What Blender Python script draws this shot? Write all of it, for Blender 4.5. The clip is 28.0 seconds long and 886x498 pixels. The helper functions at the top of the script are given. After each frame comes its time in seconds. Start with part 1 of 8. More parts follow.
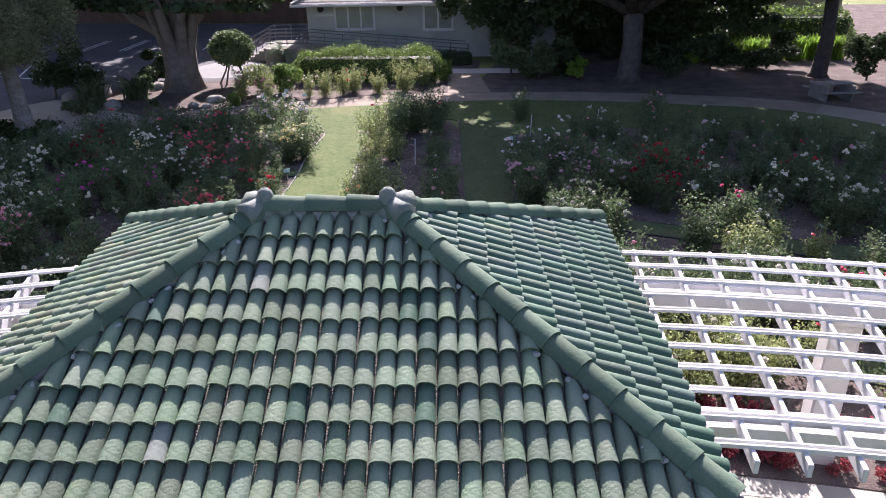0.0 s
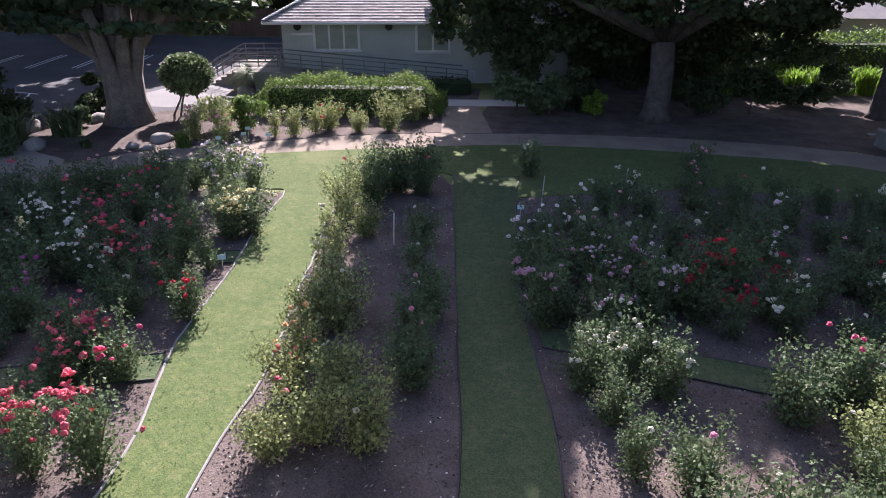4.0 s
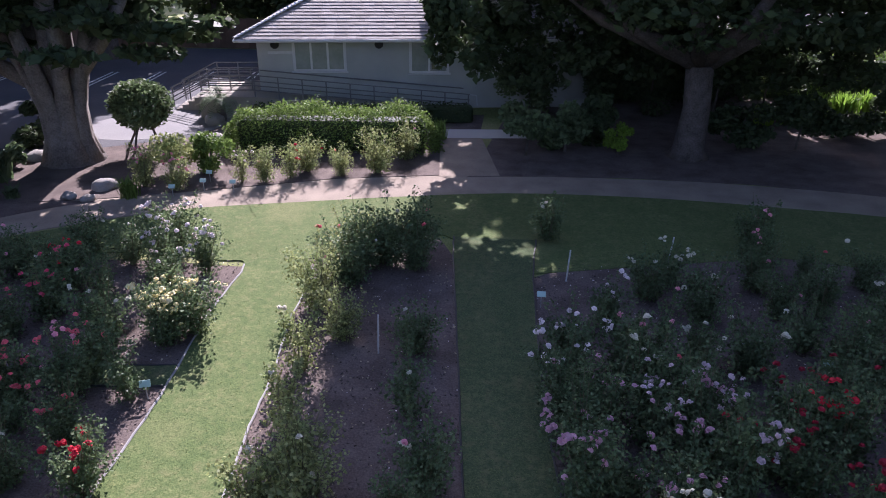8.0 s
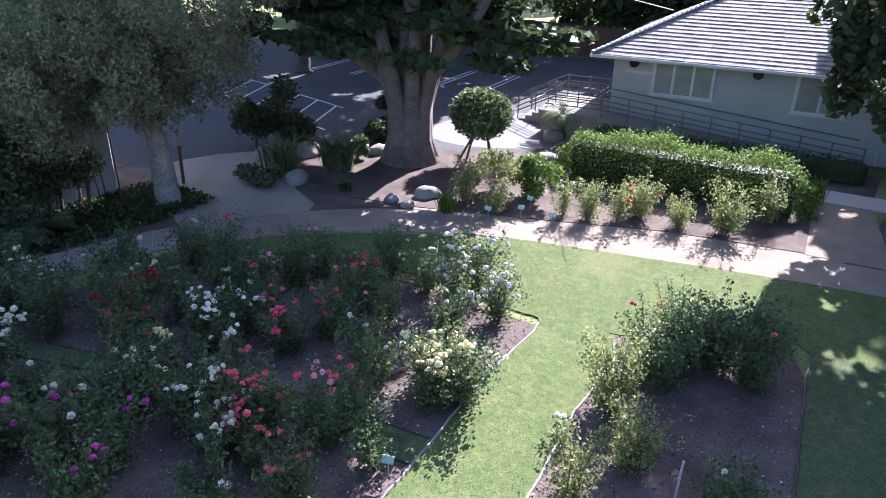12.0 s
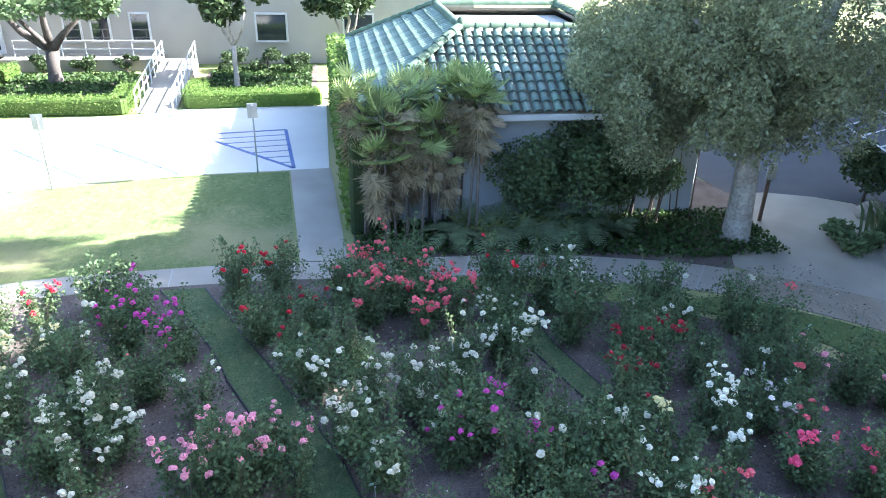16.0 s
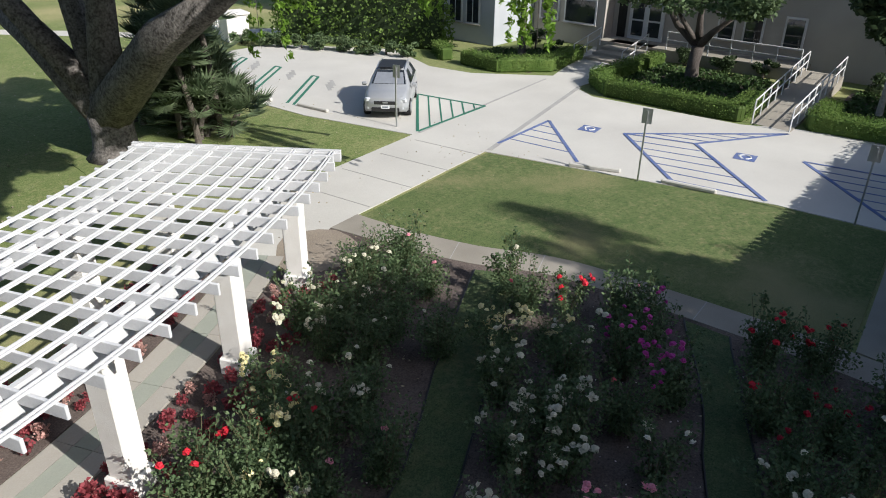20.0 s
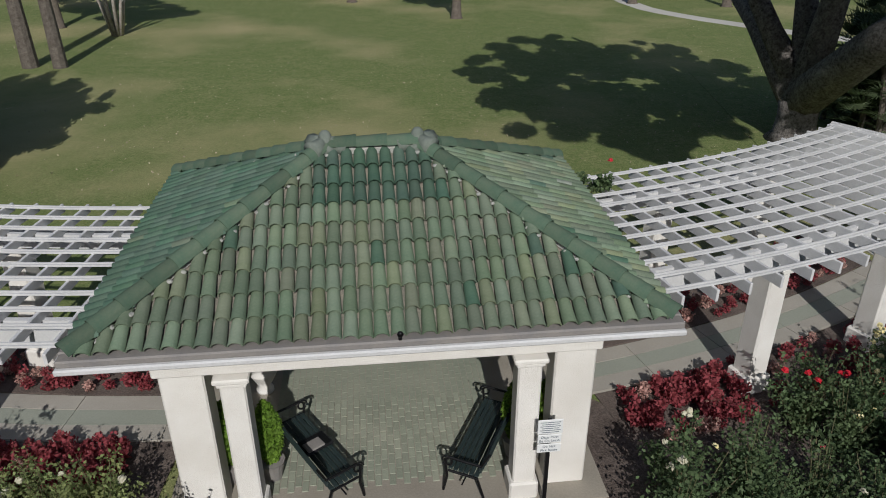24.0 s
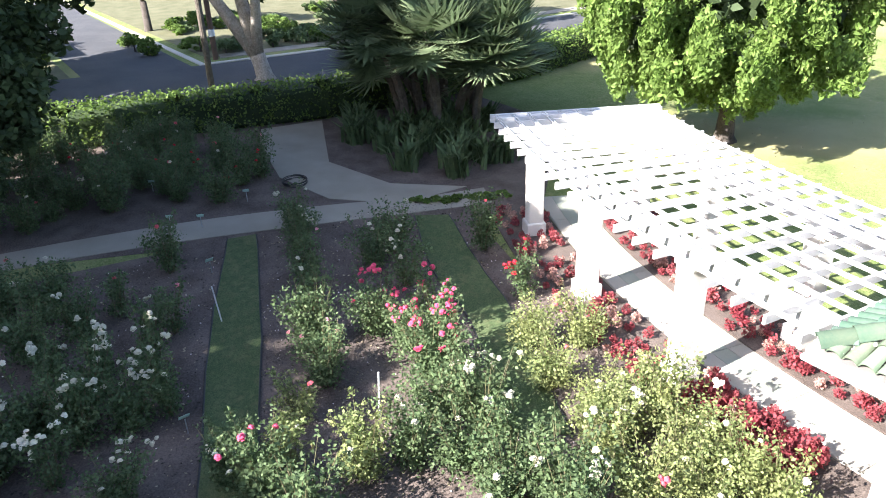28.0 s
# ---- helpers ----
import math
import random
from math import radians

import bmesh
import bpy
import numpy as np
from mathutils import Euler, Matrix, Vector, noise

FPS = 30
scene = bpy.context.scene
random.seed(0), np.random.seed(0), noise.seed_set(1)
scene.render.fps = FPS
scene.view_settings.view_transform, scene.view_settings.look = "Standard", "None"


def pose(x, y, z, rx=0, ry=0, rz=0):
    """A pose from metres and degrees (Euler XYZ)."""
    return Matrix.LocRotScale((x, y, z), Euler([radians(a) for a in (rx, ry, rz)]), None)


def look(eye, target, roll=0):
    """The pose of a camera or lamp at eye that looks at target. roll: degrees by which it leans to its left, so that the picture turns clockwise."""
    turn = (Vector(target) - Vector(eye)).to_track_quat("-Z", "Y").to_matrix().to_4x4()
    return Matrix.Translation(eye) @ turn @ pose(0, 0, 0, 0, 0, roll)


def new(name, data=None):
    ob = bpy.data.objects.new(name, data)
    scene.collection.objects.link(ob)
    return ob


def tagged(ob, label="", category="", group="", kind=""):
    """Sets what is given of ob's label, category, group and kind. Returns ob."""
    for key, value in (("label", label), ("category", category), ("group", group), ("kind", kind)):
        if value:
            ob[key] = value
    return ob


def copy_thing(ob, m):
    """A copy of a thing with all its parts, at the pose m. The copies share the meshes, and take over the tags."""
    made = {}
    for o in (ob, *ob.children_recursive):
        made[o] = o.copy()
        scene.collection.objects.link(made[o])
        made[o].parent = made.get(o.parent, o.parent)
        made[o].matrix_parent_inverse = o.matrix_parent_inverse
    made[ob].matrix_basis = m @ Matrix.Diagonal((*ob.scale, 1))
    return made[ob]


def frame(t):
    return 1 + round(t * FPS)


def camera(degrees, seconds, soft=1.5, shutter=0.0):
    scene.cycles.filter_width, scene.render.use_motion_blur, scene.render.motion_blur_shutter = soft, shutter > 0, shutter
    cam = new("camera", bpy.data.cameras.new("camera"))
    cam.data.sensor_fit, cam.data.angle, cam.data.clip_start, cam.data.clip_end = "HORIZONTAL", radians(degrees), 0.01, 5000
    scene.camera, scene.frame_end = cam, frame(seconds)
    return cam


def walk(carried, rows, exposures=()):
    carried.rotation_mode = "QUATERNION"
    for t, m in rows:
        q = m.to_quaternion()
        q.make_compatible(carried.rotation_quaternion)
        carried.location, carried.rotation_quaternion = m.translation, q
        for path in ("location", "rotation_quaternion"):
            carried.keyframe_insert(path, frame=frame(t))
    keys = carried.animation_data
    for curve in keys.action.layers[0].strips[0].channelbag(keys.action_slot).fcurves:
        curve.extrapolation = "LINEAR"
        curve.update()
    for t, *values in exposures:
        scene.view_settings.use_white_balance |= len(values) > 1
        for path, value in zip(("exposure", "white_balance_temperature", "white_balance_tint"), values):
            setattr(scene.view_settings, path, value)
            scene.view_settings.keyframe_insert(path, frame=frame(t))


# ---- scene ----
cam = camera(63.7, 28.0, 1.0)

PATH = [
    (0, (2.007, 1.709, 7.786), (1.803, 3.513, 6.946), -0.8),
    (0.5, (2.003, 2.014, 7.789), (1.8, 3.817, 6.949), -0.4),
    (1, (1.944, 2.633, 7.774), (1.744, 4.437, 6.933), -0.2),
    (1.5, (1.881, 3.59, 7.753), (1.679, 5.393, 6.913), -0.6),
    (2, (1.823, 4.608, 7.78), (1.622, 6.414, 6.943), -0.3),
    (2.5, (1.767, 5.623, 7.753), (1.565, 7.427, 6.915), -0.5),
    (3, (1.667, 6.46, 7.701), (1.467, 8.268, 6.87), -0.2),
    (3.5, (1.665, 7.277, 7.78), (1.464, 9.085, 6.95), 0.1),
    (5.5, (1.298, 10.152, 8.061), (1.107, 11.959, 7.225), 0.4),
    (6, (1.264, 10.779, 8.063), (1.073, 12.586, 7.226), 0.4),
    (6.5, (1.25, 11.37, 8.073), (1.056, 13.176, 7.237), 0.2),
    (7, (1.189, 11.939, 8.094), (0.997, 13.746, 7.257), 0.2),
    (7.5, (1.08, 12.522, 8.095), (0.891, 14.33, 7.26), 0.3),
    (8, (1.007, 13.078, 8.087), (0.818, 14.885, 7.253), 0.2),
    (8.5, (0.909, 13.598, 8.09), (0.722, 15.407, 7.256), 0.3),
    (9, (0.752, 14.081, 8.085), (0.556, 15.889, 7.252), 0.4),
    (9.5, (0.637, 14.553, 8.09), (0.382, 16.353, 7.258), 0.6),
    (10, (0.533, 14.994, 8.104), (0.189, 16.779, 7.27), 0.8),
    (10.5, (0.423, 15.335, 8.13), (-0.024, 17.096, 7.295), 1.0),
    (11, (0.295, 15.663, 8.137), (-0.344, 17.364, 7.301), 1.3),
    (11.5, (0.186, 16.056, 8.149), (-0.656, 17.664, 7.311), 1.2),
    (12, (0.014, 16.39, 8.099), (-0.994, 17.902, 7.264), 1.2),
    (12.5, (-0.168, 16.551, 8.125), (-1.323, 17.952, 7.286), 1.4),
    (13, (-0.333, 16.751, 8.131), (-1.628, 18.021, 7.29), 1.6),
    (13.5, (-0.514, 16.961, 8.154), (-1.937, 18.085, 7.309), 1.5),
    (15.5, (-1.562, 17.575, 8.221), (-3.302, 18.055, 7.359), 1.8),
    (16, (-1.874, 17.786, 8.26), (-3.649, 18.08, 7.388), 1.6),
    (16.5, (-2.211, 17.842, 8.247), (-4.007, 17.954, 7.373), 1.9),
    (17, (-2.562, 17.965, 8.269), (-4.355, 17.878, 7.387), 1.8),
    (17.5, (-2.93, 18.032, 8.277), (-4.7, 17.75, 7.388), 1.6),
    (18, (-3.312, 18.065, 8.294), (-5.036, 17.592, 7.399), 1.3),
    (18.5, (-3.696, 18.051, 8.328), (-5.351, 17.385, 7.425), 1.2),
    (19, (-3.926, 18.033, 8.381), (-5.493, 17.185, 7.473), 1.0),
    (19.5, (-3.915, 17.99, 8.382), (-5.381, 16.98, 7.471), 0.9),
    (20, (-3.694, 18.033, 8.386), (-5.064, 16.896, 7.474), 0.8),
    (20.5, (-3.3, 18.237, 8.39), (-4.566, 16.987, 7.476), 0.8),
    (22.5, (-1.411, 19.737, 8.467), (-2.112, 18.11, 7.538), 0.4),
    (23, (-1.287, 19.768, 8.414), (-1.776, 18.063, 7.491), 0.1),
    (23.5, (-1.192, 19.801, 8.318), (-1.472, 18.043, 7.407), -0.1),
    (24, (-1.161, 19.844, 8.288), (-1.182, 18.059, 7.385), -0.2),
    (24.5, (-1.165, 19.971, 8.309), (-0.955, 18.193, 7.417), -0.2),
    (25, (-1.156, 19.972, 8.303), (-0.693, 18.245, 7.406), -0.6),
    (25.5, (-1.142, 20.05, 8.306), (-0.439, 18.403, 7.414), -0.8),
    (26, (-1.128, 20.075, 8.345), (-0.2, 18.544, 7.452), -1.1),
    (26.5, (-1.145, 20.105, 8.344), (-0.01, 18.72, 7.453), -1.5),
    (27, (-1.157, 20.131, 8.381), (0.16, 18.917, 7.491), -1.5),
    (27.5, (-1.148, 20.146, 8.378), (0.325, 19.122, 7.494), -1.7),
    (28, (-1.15, 20.121, 8.4), (0.453, 19.311, 7.52), -2.1),
]
walk(cam, [(t, look(eye, target, roll)) for t, eye, target, roll in PATH], [(0, 1.75, 6150, 31), (2, 1.75, 6150, 31), (3, 1.7, 6150, 31), (6, 1.85, 5950, 33), (8, 1.6, 5850, 35), (10, 1.3, 5850, 33), (11.5, 1.95, 5750, 29), (13, 2.75, 5650, 24), (16, 3.45, 5750, 11), (17, 3.35, 5750, 11), (18.5, 2.2, 6150, 13), (20, 0.5, 6150, 11), (20.5, 0.0, 6150, 11), (22.5, -0.5, 6050, 11), (24.5, -0.48, 6100, 11), (26, -0.65, 6150, 11), (27, 0.38, 6250, 13), (27.5, 1.35, 6250, 15), (28, 2.4, 6250, 15)])

# ---------------------------------------------------------------- light
SUN_EL, SUN_AZ = radians(34.4), radians(-4.35)
sun_way = Vector((math.sin(SUN_AZ) * math.cos(SUN_EL), math.cos(SUN_AZ) * math.cos(SUN_EL), math.sin(SUN_EL)))
sun = new("sun", bpy.data.lights.new("sun", "SUN"))
sun.data.energy, sun.data.angle, sun.data.color = 4.6, radians(0.5), (1.0, 0.95, 0.86)
sun.matrix_world = look(sun_way * 200, (0, 0, 0))
sky = bpy.data.worlds.new("sky")
scene.world = sky
sky.use_nodes = True
sn = sky.node_tree
st = sn.nodes.new("ShaderNodeTexSky")
st.sky_type, st.sun_disc = "NISHITA", False
st.sun_elevation, st.sun_rotation = SUN_EL, SUN_AZ
st.dust_density = 1.5
sn.links.new(st.outputs[0], sn.nodes["Background"].inputs[0])
sn.nodes["Background"].inputs[1].default_value = 0.084


# ---------------------------------------------------------------- materials
def material(name, rgb, rough=0.8, rgb2=None, scale=3.0, fine=40.0, bump=0.2, metal=0.0, island=0.0, per_object=0.0,
             see=0.0, spec=0.5, mix=0.5, coords="Object", detail=6.0, hue=0.0):
    """A painted, grown or cast surface: two colours mixed by coarse and fine noise, fine relief, variation by island or object."""
    m = bpy.data.materials.new(name)
    m.use_nodes = True
    t = m.node_tree
    n, ln = t.nodes, t.links.new
    b = n["Principled BSDF"]
    b.inputs["Roughness"].default_value, b.inputs["Metallic"].default_value = rough, metal
    b.inputs["Specular IOR Level"].default_value = spec
    tc = n.new("ShaderNodeTexCoord")
    src = tc.outputs["Object"]
    if coords == "World":
        src = n.new("ShaderNodeNewGeometry").outputs["Position"]
    big, small = n.new("ShaderNodeTexNoise"), n.new("ShaderNodeTexNoise")
    big.inputs["Scale"].default_value, small.inputs["Scale"].default_value = scale, fine
    big.inputs["Detail"].default_value, small.inputs["Detail"].default_value = detail, 3.0
    ln(src, big.inputs["Vector"]), ln(src, small.inputs["Vector"])
    both = n.new("ShaderNodeMath")
    both.operation = "ADD"
    half = n.new("ShaderNodeMath")
    half.operation = "MULTIPLY"
    half.inputs[1].default_value = mix
    ln(small.outputs[0], half.inputs[0]), ln(big.outputs[0], both.inputs[0]), ln(half.outputs[0], both.inputs[1])
    ramp = n.new("ShaderNodeMapRange")
    ramp.inputs[1].default_value, ramp.inputs[2].default_value = 0.32 + mix * 0.4, 0.68 + mix * 0.6
    ln(both.outputs[0], ramp.inputs[0])
    mx = n.new("ShaderNodeMix")
    mx.data_type = "RGBA"
    rgb2 = rgb2 or tuple(c * 0.7 for c in rgb)
    mx.inputs[6].default_value, mx.inputs[7].default_value = (*rgb, 1), (*rgb2, 1)
    ln(ramp.outputs[0], mx.inputs[0])
    col = mx.outputs[2]
    if island or per_object or hue:
        hs = n.new("ShaderNodeHueSaturation")
        rnd = n.new("ShaderNodeNewGeometry").outputs["Random Per Island"] if island else n.new("ShaderNodeObjectInfo").outputs["Random"]
        amount = island or per_object
        mr = n.new("ShaderNodeMapRange")
        mr.inputs[3].default_value, mr.inputs[4].default_value = 1 - amount, 1 + amount
        ln(rnd, mr.inputs[0]), ln(mr.outputs[0], hs.inputs["Value"]), ln(col, hs.inputs["Color"])
        if hue:
            wn = n.new("ShaderNodeTexWhiteNoise")
            wn.noise_dimensions = "1D"
            ln(rnd, wn.inputs["W"])
            hr = n.new("ShaderNodeMapRange")
            hr.inputs[3].default_value, hr.inputs[4].default_value = 0.5 - hue, 0.5 + hue
            ln(wn.outputs["Value"], hr.inputs[0]), ln(hr.outputs[0], hs.inputs["Hue"])
            sr = n.new("ShaderNodeMapRange")
            sr.inputs[3].default_value, sr.inputs[4].default_value = 0.75, 1.05
            sep = n.new("ShaderNodeSeparateColor")
            ln(wn.outputs["Color"], sep.inputs[0]), ln(sep.outputs[1], sr.inputs[0]), ln(sr.outputs[0], hs.inputs["Saturation"])
        col = hs.outputs[0]
    ln(col, b.inputs["Base Color"])
    if bump:
        bp = n.new("ShaderNodeBump")
        bp.inputs["Strength"].default_value, bp.inputs["Distance"].default_value = bump, 0.02
        ln(small.outputs[0], bp.inputs["Height"]), ln(bp.outputs[0], b.inputs["Normal"])
    if see:
        tr, ms = n.new("ShaderNodeBsdfTranslucent"), n.new("ShaderNodeMixShader")
        ms.inputs[0].default_value = see
        ln(col, tr.inputs[0]), ln(b.outputs[0], ms.inputs[1]), ln(tr.outputs[0], ms.inputs[2])
        ln(ms.outputs[0], n["Material Output"].inputs[0])
    return m


def leafy(name, rgb, rgb2, see=0.35, rough=0.6, spread=0.35):
    return material(name, rgb, rough, rgb2, 1.2, 9.0, 0.0, island=spread, see=see, spec=0.22)


def turf(name, green, deep, dry, patch, share):
    """Mown grass: deep and light blades, mottling by the hand's width, dry patches by the metre."""
    m = bpy.data.materials.new(name)
    m.use_nodes = True
    n, ln = m.node_tree.nodes, m.node_tree.links.new
    b = n["Principled BSDF"]
    b.inputs["Roughness"].default_value, b.inputs["Specular IOR Level"].default_value = 0.95, 0.12
    at = n.new("ShaderNodeNewGeometry").outputs["Position"]

    def cloud(scale, low, high, detail=4.0):
        t, r = n.new("ShaderNodeTexNoise"), n.new("ShaderNodeMapRange")
        t.inputs["Scale"].default_value, t.inputs["Detail"].default_value = scale, detail
        r.inputs[1].default_value, r.inputs[2].default_value = low, high
        ln(at, t.inputs["Vector"]), ln(t.outputs[0], r.inputs[0])
        return t, r.outputs[0]

    def blend(f, a, c):
        x = n.new("ShaderNodeMix")
        x.data_type = "RGBA"
        ln(f, x.inputs[0])
        for k, v in ((6, a), (7, c)):
            if isinstance(v, tuple):
                x.inputs[k].default_value = (*v, 1)
            else:
                ln(v, x.inputs[k])
        return x.outputs[2]

    fine, f0 = cloud(38.0, 0.35, 0.65, 3.0)
    blades = blend(f0, deep, green)
    mottled = blend(cloud(1.6, 0.3, 0.8, 10.0)[1], blades, blend(f0, green, dry))
    mottled = blend(cloud(9.0, 0.3, 0.8, 6.0)[1], mottled, blend(f0, tuple(0.8 * c for c in deep), deep))
    mottled = blend(cloud(5.0, 0.5, 0.85, 9.0)[1], mottled, tuple(0.85 * c for c in dry))
    mottled = blend(cloud(0.5, 0.42, 0.8, 9.0)[1], mottled, blend(f0, tuple(0.75 * c for c in deep), green))
    mottled = blend(cloud(21.0, 0.52, 0.72, 4.0)[1], mottled, tuple(0.78 * c for c in deep))
    col = blend(cloud(patch, 0.62 - share, 0.82 - share, 6.0)[1], mottled, blend(f0, tuple(0.7 * c for c in dry), tuple(min(1, 1.15 * c) for c in dry)))
    ln(col, b.inputs["Base Color"])
    bp = n.new("ShaderNodeBump")
    bp.inputs["Strength"].default_value, bp.inputs["Distance"].default_value = 0.45, 0.02
    ln(fine.outputs[0], bp.inputs["Height"]), ln(bp.outputs[0], b.inputs["Normal"])
    return m


# the strips' shade is put into this darker, greyer green
SHADED_GRASS = turf("grass", (0.105, 0.146, 0.064), (0.055, 0.088, 0.040), (0.19, 0.18, 0.095), 0.2, 0.04)
PARK = turf("park_grass", (0.235, 0.285, 0.105), (0.105, 0.15, 0.045), (0.37, 0.335, 0.17), 0.09, 0.13)
SOIL = material("soil", (0.075, 0.06, 0.053), 0.98, (0.18, 0.146, 0.128), 1.2, 30.0, 1.0, coords="World", mix=1.0, spec=0.1)
LEAFMULCH = material("leaf_mulch", (0.10, 0.105, 0.06), 0.95, (0.17, 0.165, 0.105), 0.8, 20.0, 0.6, coords="World", mix=0.8, spec=0.1)
DIRT = material("pale_dirt", (0.33, 0.28, 0.22), 0.95, (0.21, 0.175, 0.14), 1.0, 30.0, 0.6, coords="World", mix=0.8, spec=0.1)
CONCRETE = material("concrete", (0.345, 0.315, 0.265), 0.9, (0.26, 0.235, 0.195), 0.8, 35.0, 0.25, coords="World", spec=0.25, per_object=0.04)
GREENWALK = material("greenish_walk_concrete", (0.33, 0.345, 0.29), 0.9, (0.27, 0.285, 0.24), 0.6, 40.0, 0.25, coords="World", spec=0.25)
WALKWAY = material("beige_walk_concrete", (0.40, 0.375, 0.33), 0.9, (0.33, 0.305, 0.265), 0.6, 40.0, 0.25, coords="World", spec=0.25, per_object=0.05)
PALE = material("pale_concrete", (0.56, 0.54, 0.49), 0.9, (0.46, 0.44, 0.40), 0.3, 30.0, 0.2, coords="World", spec=0.25)
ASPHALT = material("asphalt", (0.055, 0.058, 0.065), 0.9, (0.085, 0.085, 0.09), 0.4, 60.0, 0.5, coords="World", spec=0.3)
# paler copy of the lot asphalt, with the sunlight put into its colour
SUNNED = material("sunlit_asphalt", (0.17, 0.17, 0.168), 0.9, (0.22, 0.215, 0.205), 0.4, 60.0, 0.4, coords="World", spec=0.3)
WHITE = material("white_paint", (0.64, 0.64, 0.64), 0.6, (0.53, 0.53, 0.53), 1.5, 30.0, 0.08, spec=0.4)
STUCCO = material("white_stucco", (0.80, 0.78, 0.74), 0.85, (0.68, 0.65, 0.60), 1.4, 70.0, 0.5, spec=0.25)
WALL = material("grey_stucco", (0.44, 0.455, 0.42), 0.9, (0.36, 0.37, 0.345), 0.8, 60.0, 0.35, spec=0.25)
CREAMW = material("cream_stucco", (0.42, 0.395, 0.35), 0.9, (0.36, 0.335, 0.30), 0.5, 60.0, 0.35, spec=0.25)
BLUEW = material("pale_blue_stucco", (0.46, 0.48, 0.50), 0.9, (0.38, 0.40, 0.42), 0.6, 60.0, 0.3, spec=0.25)
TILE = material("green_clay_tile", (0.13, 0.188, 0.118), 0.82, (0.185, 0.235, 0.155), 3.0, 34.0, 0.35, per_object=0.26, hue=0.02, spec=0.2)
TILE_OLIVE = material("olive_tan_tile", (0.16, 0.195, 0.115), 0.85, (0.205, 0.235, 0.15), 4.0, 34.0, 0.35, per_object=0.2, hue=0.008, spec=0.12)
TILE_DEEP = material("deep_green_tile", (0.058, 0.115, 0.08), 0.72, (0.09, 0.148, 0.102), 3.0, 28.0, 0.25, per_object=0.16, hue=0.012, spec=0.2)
TILE_PALE = material("bleached_pale_tile", (0.28, 0.30, 0.26), 0.85, (0.20, 0.23, 0.19), 5.0, 28.0, 0.25, per_object=0.1, spec=0.12)
FINIAL = material("weathered_grey_clay", (0.19, 0.215, 0.185), 0.8, (0.13, 0.155, 0.13), 5.0, 30.0, 0.4, spec=0.25)
TILE_CAP = material("green_cap_tile", (0.07, 0.122, 0.085), 0.85, (0.115, 0.15, 0.105), 3.0, 28.0, 0.25, per_object=0.2, spec=0.12)
DECK = material("dusty_roof_deck", (0.16, 0.155, 0.13), 0.95, (0.28, 0.25, 0.20), 5.0, 45.0, 1.0, mix=1.0)
MORTAR = material("pale_mortar", (0.42, 0.42, 0.38), 0.95, (0.32, 0.32, 0.30), 6.0, 50.0, 0.8)
GUTTER = material("grey_gutter", (0.20, 0.19, 0.185), 0.7, (0.26, 0.24, 0.22), 3.0, 40.0, 0.2)
SHINGLE = material("grey_shingle", (0.22, 0.205, 0.195), 0.9, (0.30, 0.28, 0.265), 1.5, 50.0, 0.5, per_object=0.2, island=0.2)
BRICK = material("green_paver", (0.24, 0.265, 0.205), 0.85, (0.31, 0.32, 0.25), 1.5, 40.0, 0.35, per_object=0.12, coords="World")
BENCH = material("dark_green_paint", (0.018, 0.03, 0.03), 0.4, (0.03, 0.045, 0.045), 4.0, 40.0, 0.1)
IRON = material("black_iron", (0.012, 0.012, 0.013), 0.45, (0.02, 0.02, 0.022), 6.0, 40.0, 0.1, metal=0.6)
RAILING = material("grey_railing", (0.13, 0.13, 0.13), 0.5, (0.18, 0.175, 0.17), 4.0, 30.0, 0.05)
STEEL = material("galvanised_steel", (0.55, 0.56, 0.57), 0.4, (0.45, 0.46, 0.47), 4.0, 30.0, 0.05, metal=0.7)
SIGNW = material("white_sign", (0.75, 0.76, 0.76), 0.5, (0.70, 0.71, 0.71), 4.0, 40.0, 0.0)
SIGNB = material("sign_lettering", (0.10, 0.13, 0.16), 0.6, (0.12, 0.15, 0.18), 4.0, 40.0, 0.0)
TAG = material("pale_green_tag", (0.45, 0.62, 0.55), 0.5, (0.40, 0.58, 0.50), 6.0, 40.0, 0.0)
EDGE = material("black_edging", (0.02, 0.02, 0.022), 0.6, (0.035, 0.034, 0.033), 3.0, 40.0, 0.1)
PALE_EDGE = material("grey_edging", (0.34, 0.335, 0.32), 0.8, (0.26, 0.25, 0.24), 3.0, 40.0, 0.1)
BLUE = material("blue_marking", (0.06, 0.10, 0.26), 0.8, (0.15, 0.185, 0.32), 2.0, 40.0, 0.1)
GREENM = material("green_marking", (0.02, 0.13, 0.085), 0.8, (0.03, 0.16, 0.10), 2.0, 40.0, 0.1)
WHITEM = material("white_marking", (0.66, 0.66, 0.64), 0.8, (0.52, 0.52, 0.50), 2.0, 40.0, 0.1)
STRIP = material("grey_joint_strip", (0.38, 0.37, 0.345), 0.9, (0.31, 0.30, 0.28), 2.0, 40.0, 0.1)
BARK = material("brown_bark", (0.05, 0.043, 0.038), 0.95, (0.13, 0.112, 0.10), 2.5, 18.0, 1.0, mix=1.0, spec=0.15)
MOTTLED = material("mottled_grey_bark", (0.06, 0.053, 0.048), 0.95, (0.24, 0.22, 0.20), 5.0, 14.0, 1.0, mix=1.2, spec=0.15)
PARKBARK = material("grey_brown_bark", (0.17, 0.145, 0.12), 0.95, (0.09, 0.075, 0.062), 4.0, 14.0, 1.0, mix=1.0, spec=0.15)
PALEBARK = material("pale_peeling_bark", (0.42, 0.39, 0.35), 0.95, (0.24, 0.21, 0.18), 3.0, 12.0, 1.0, mix=1.0, spec=0.15)
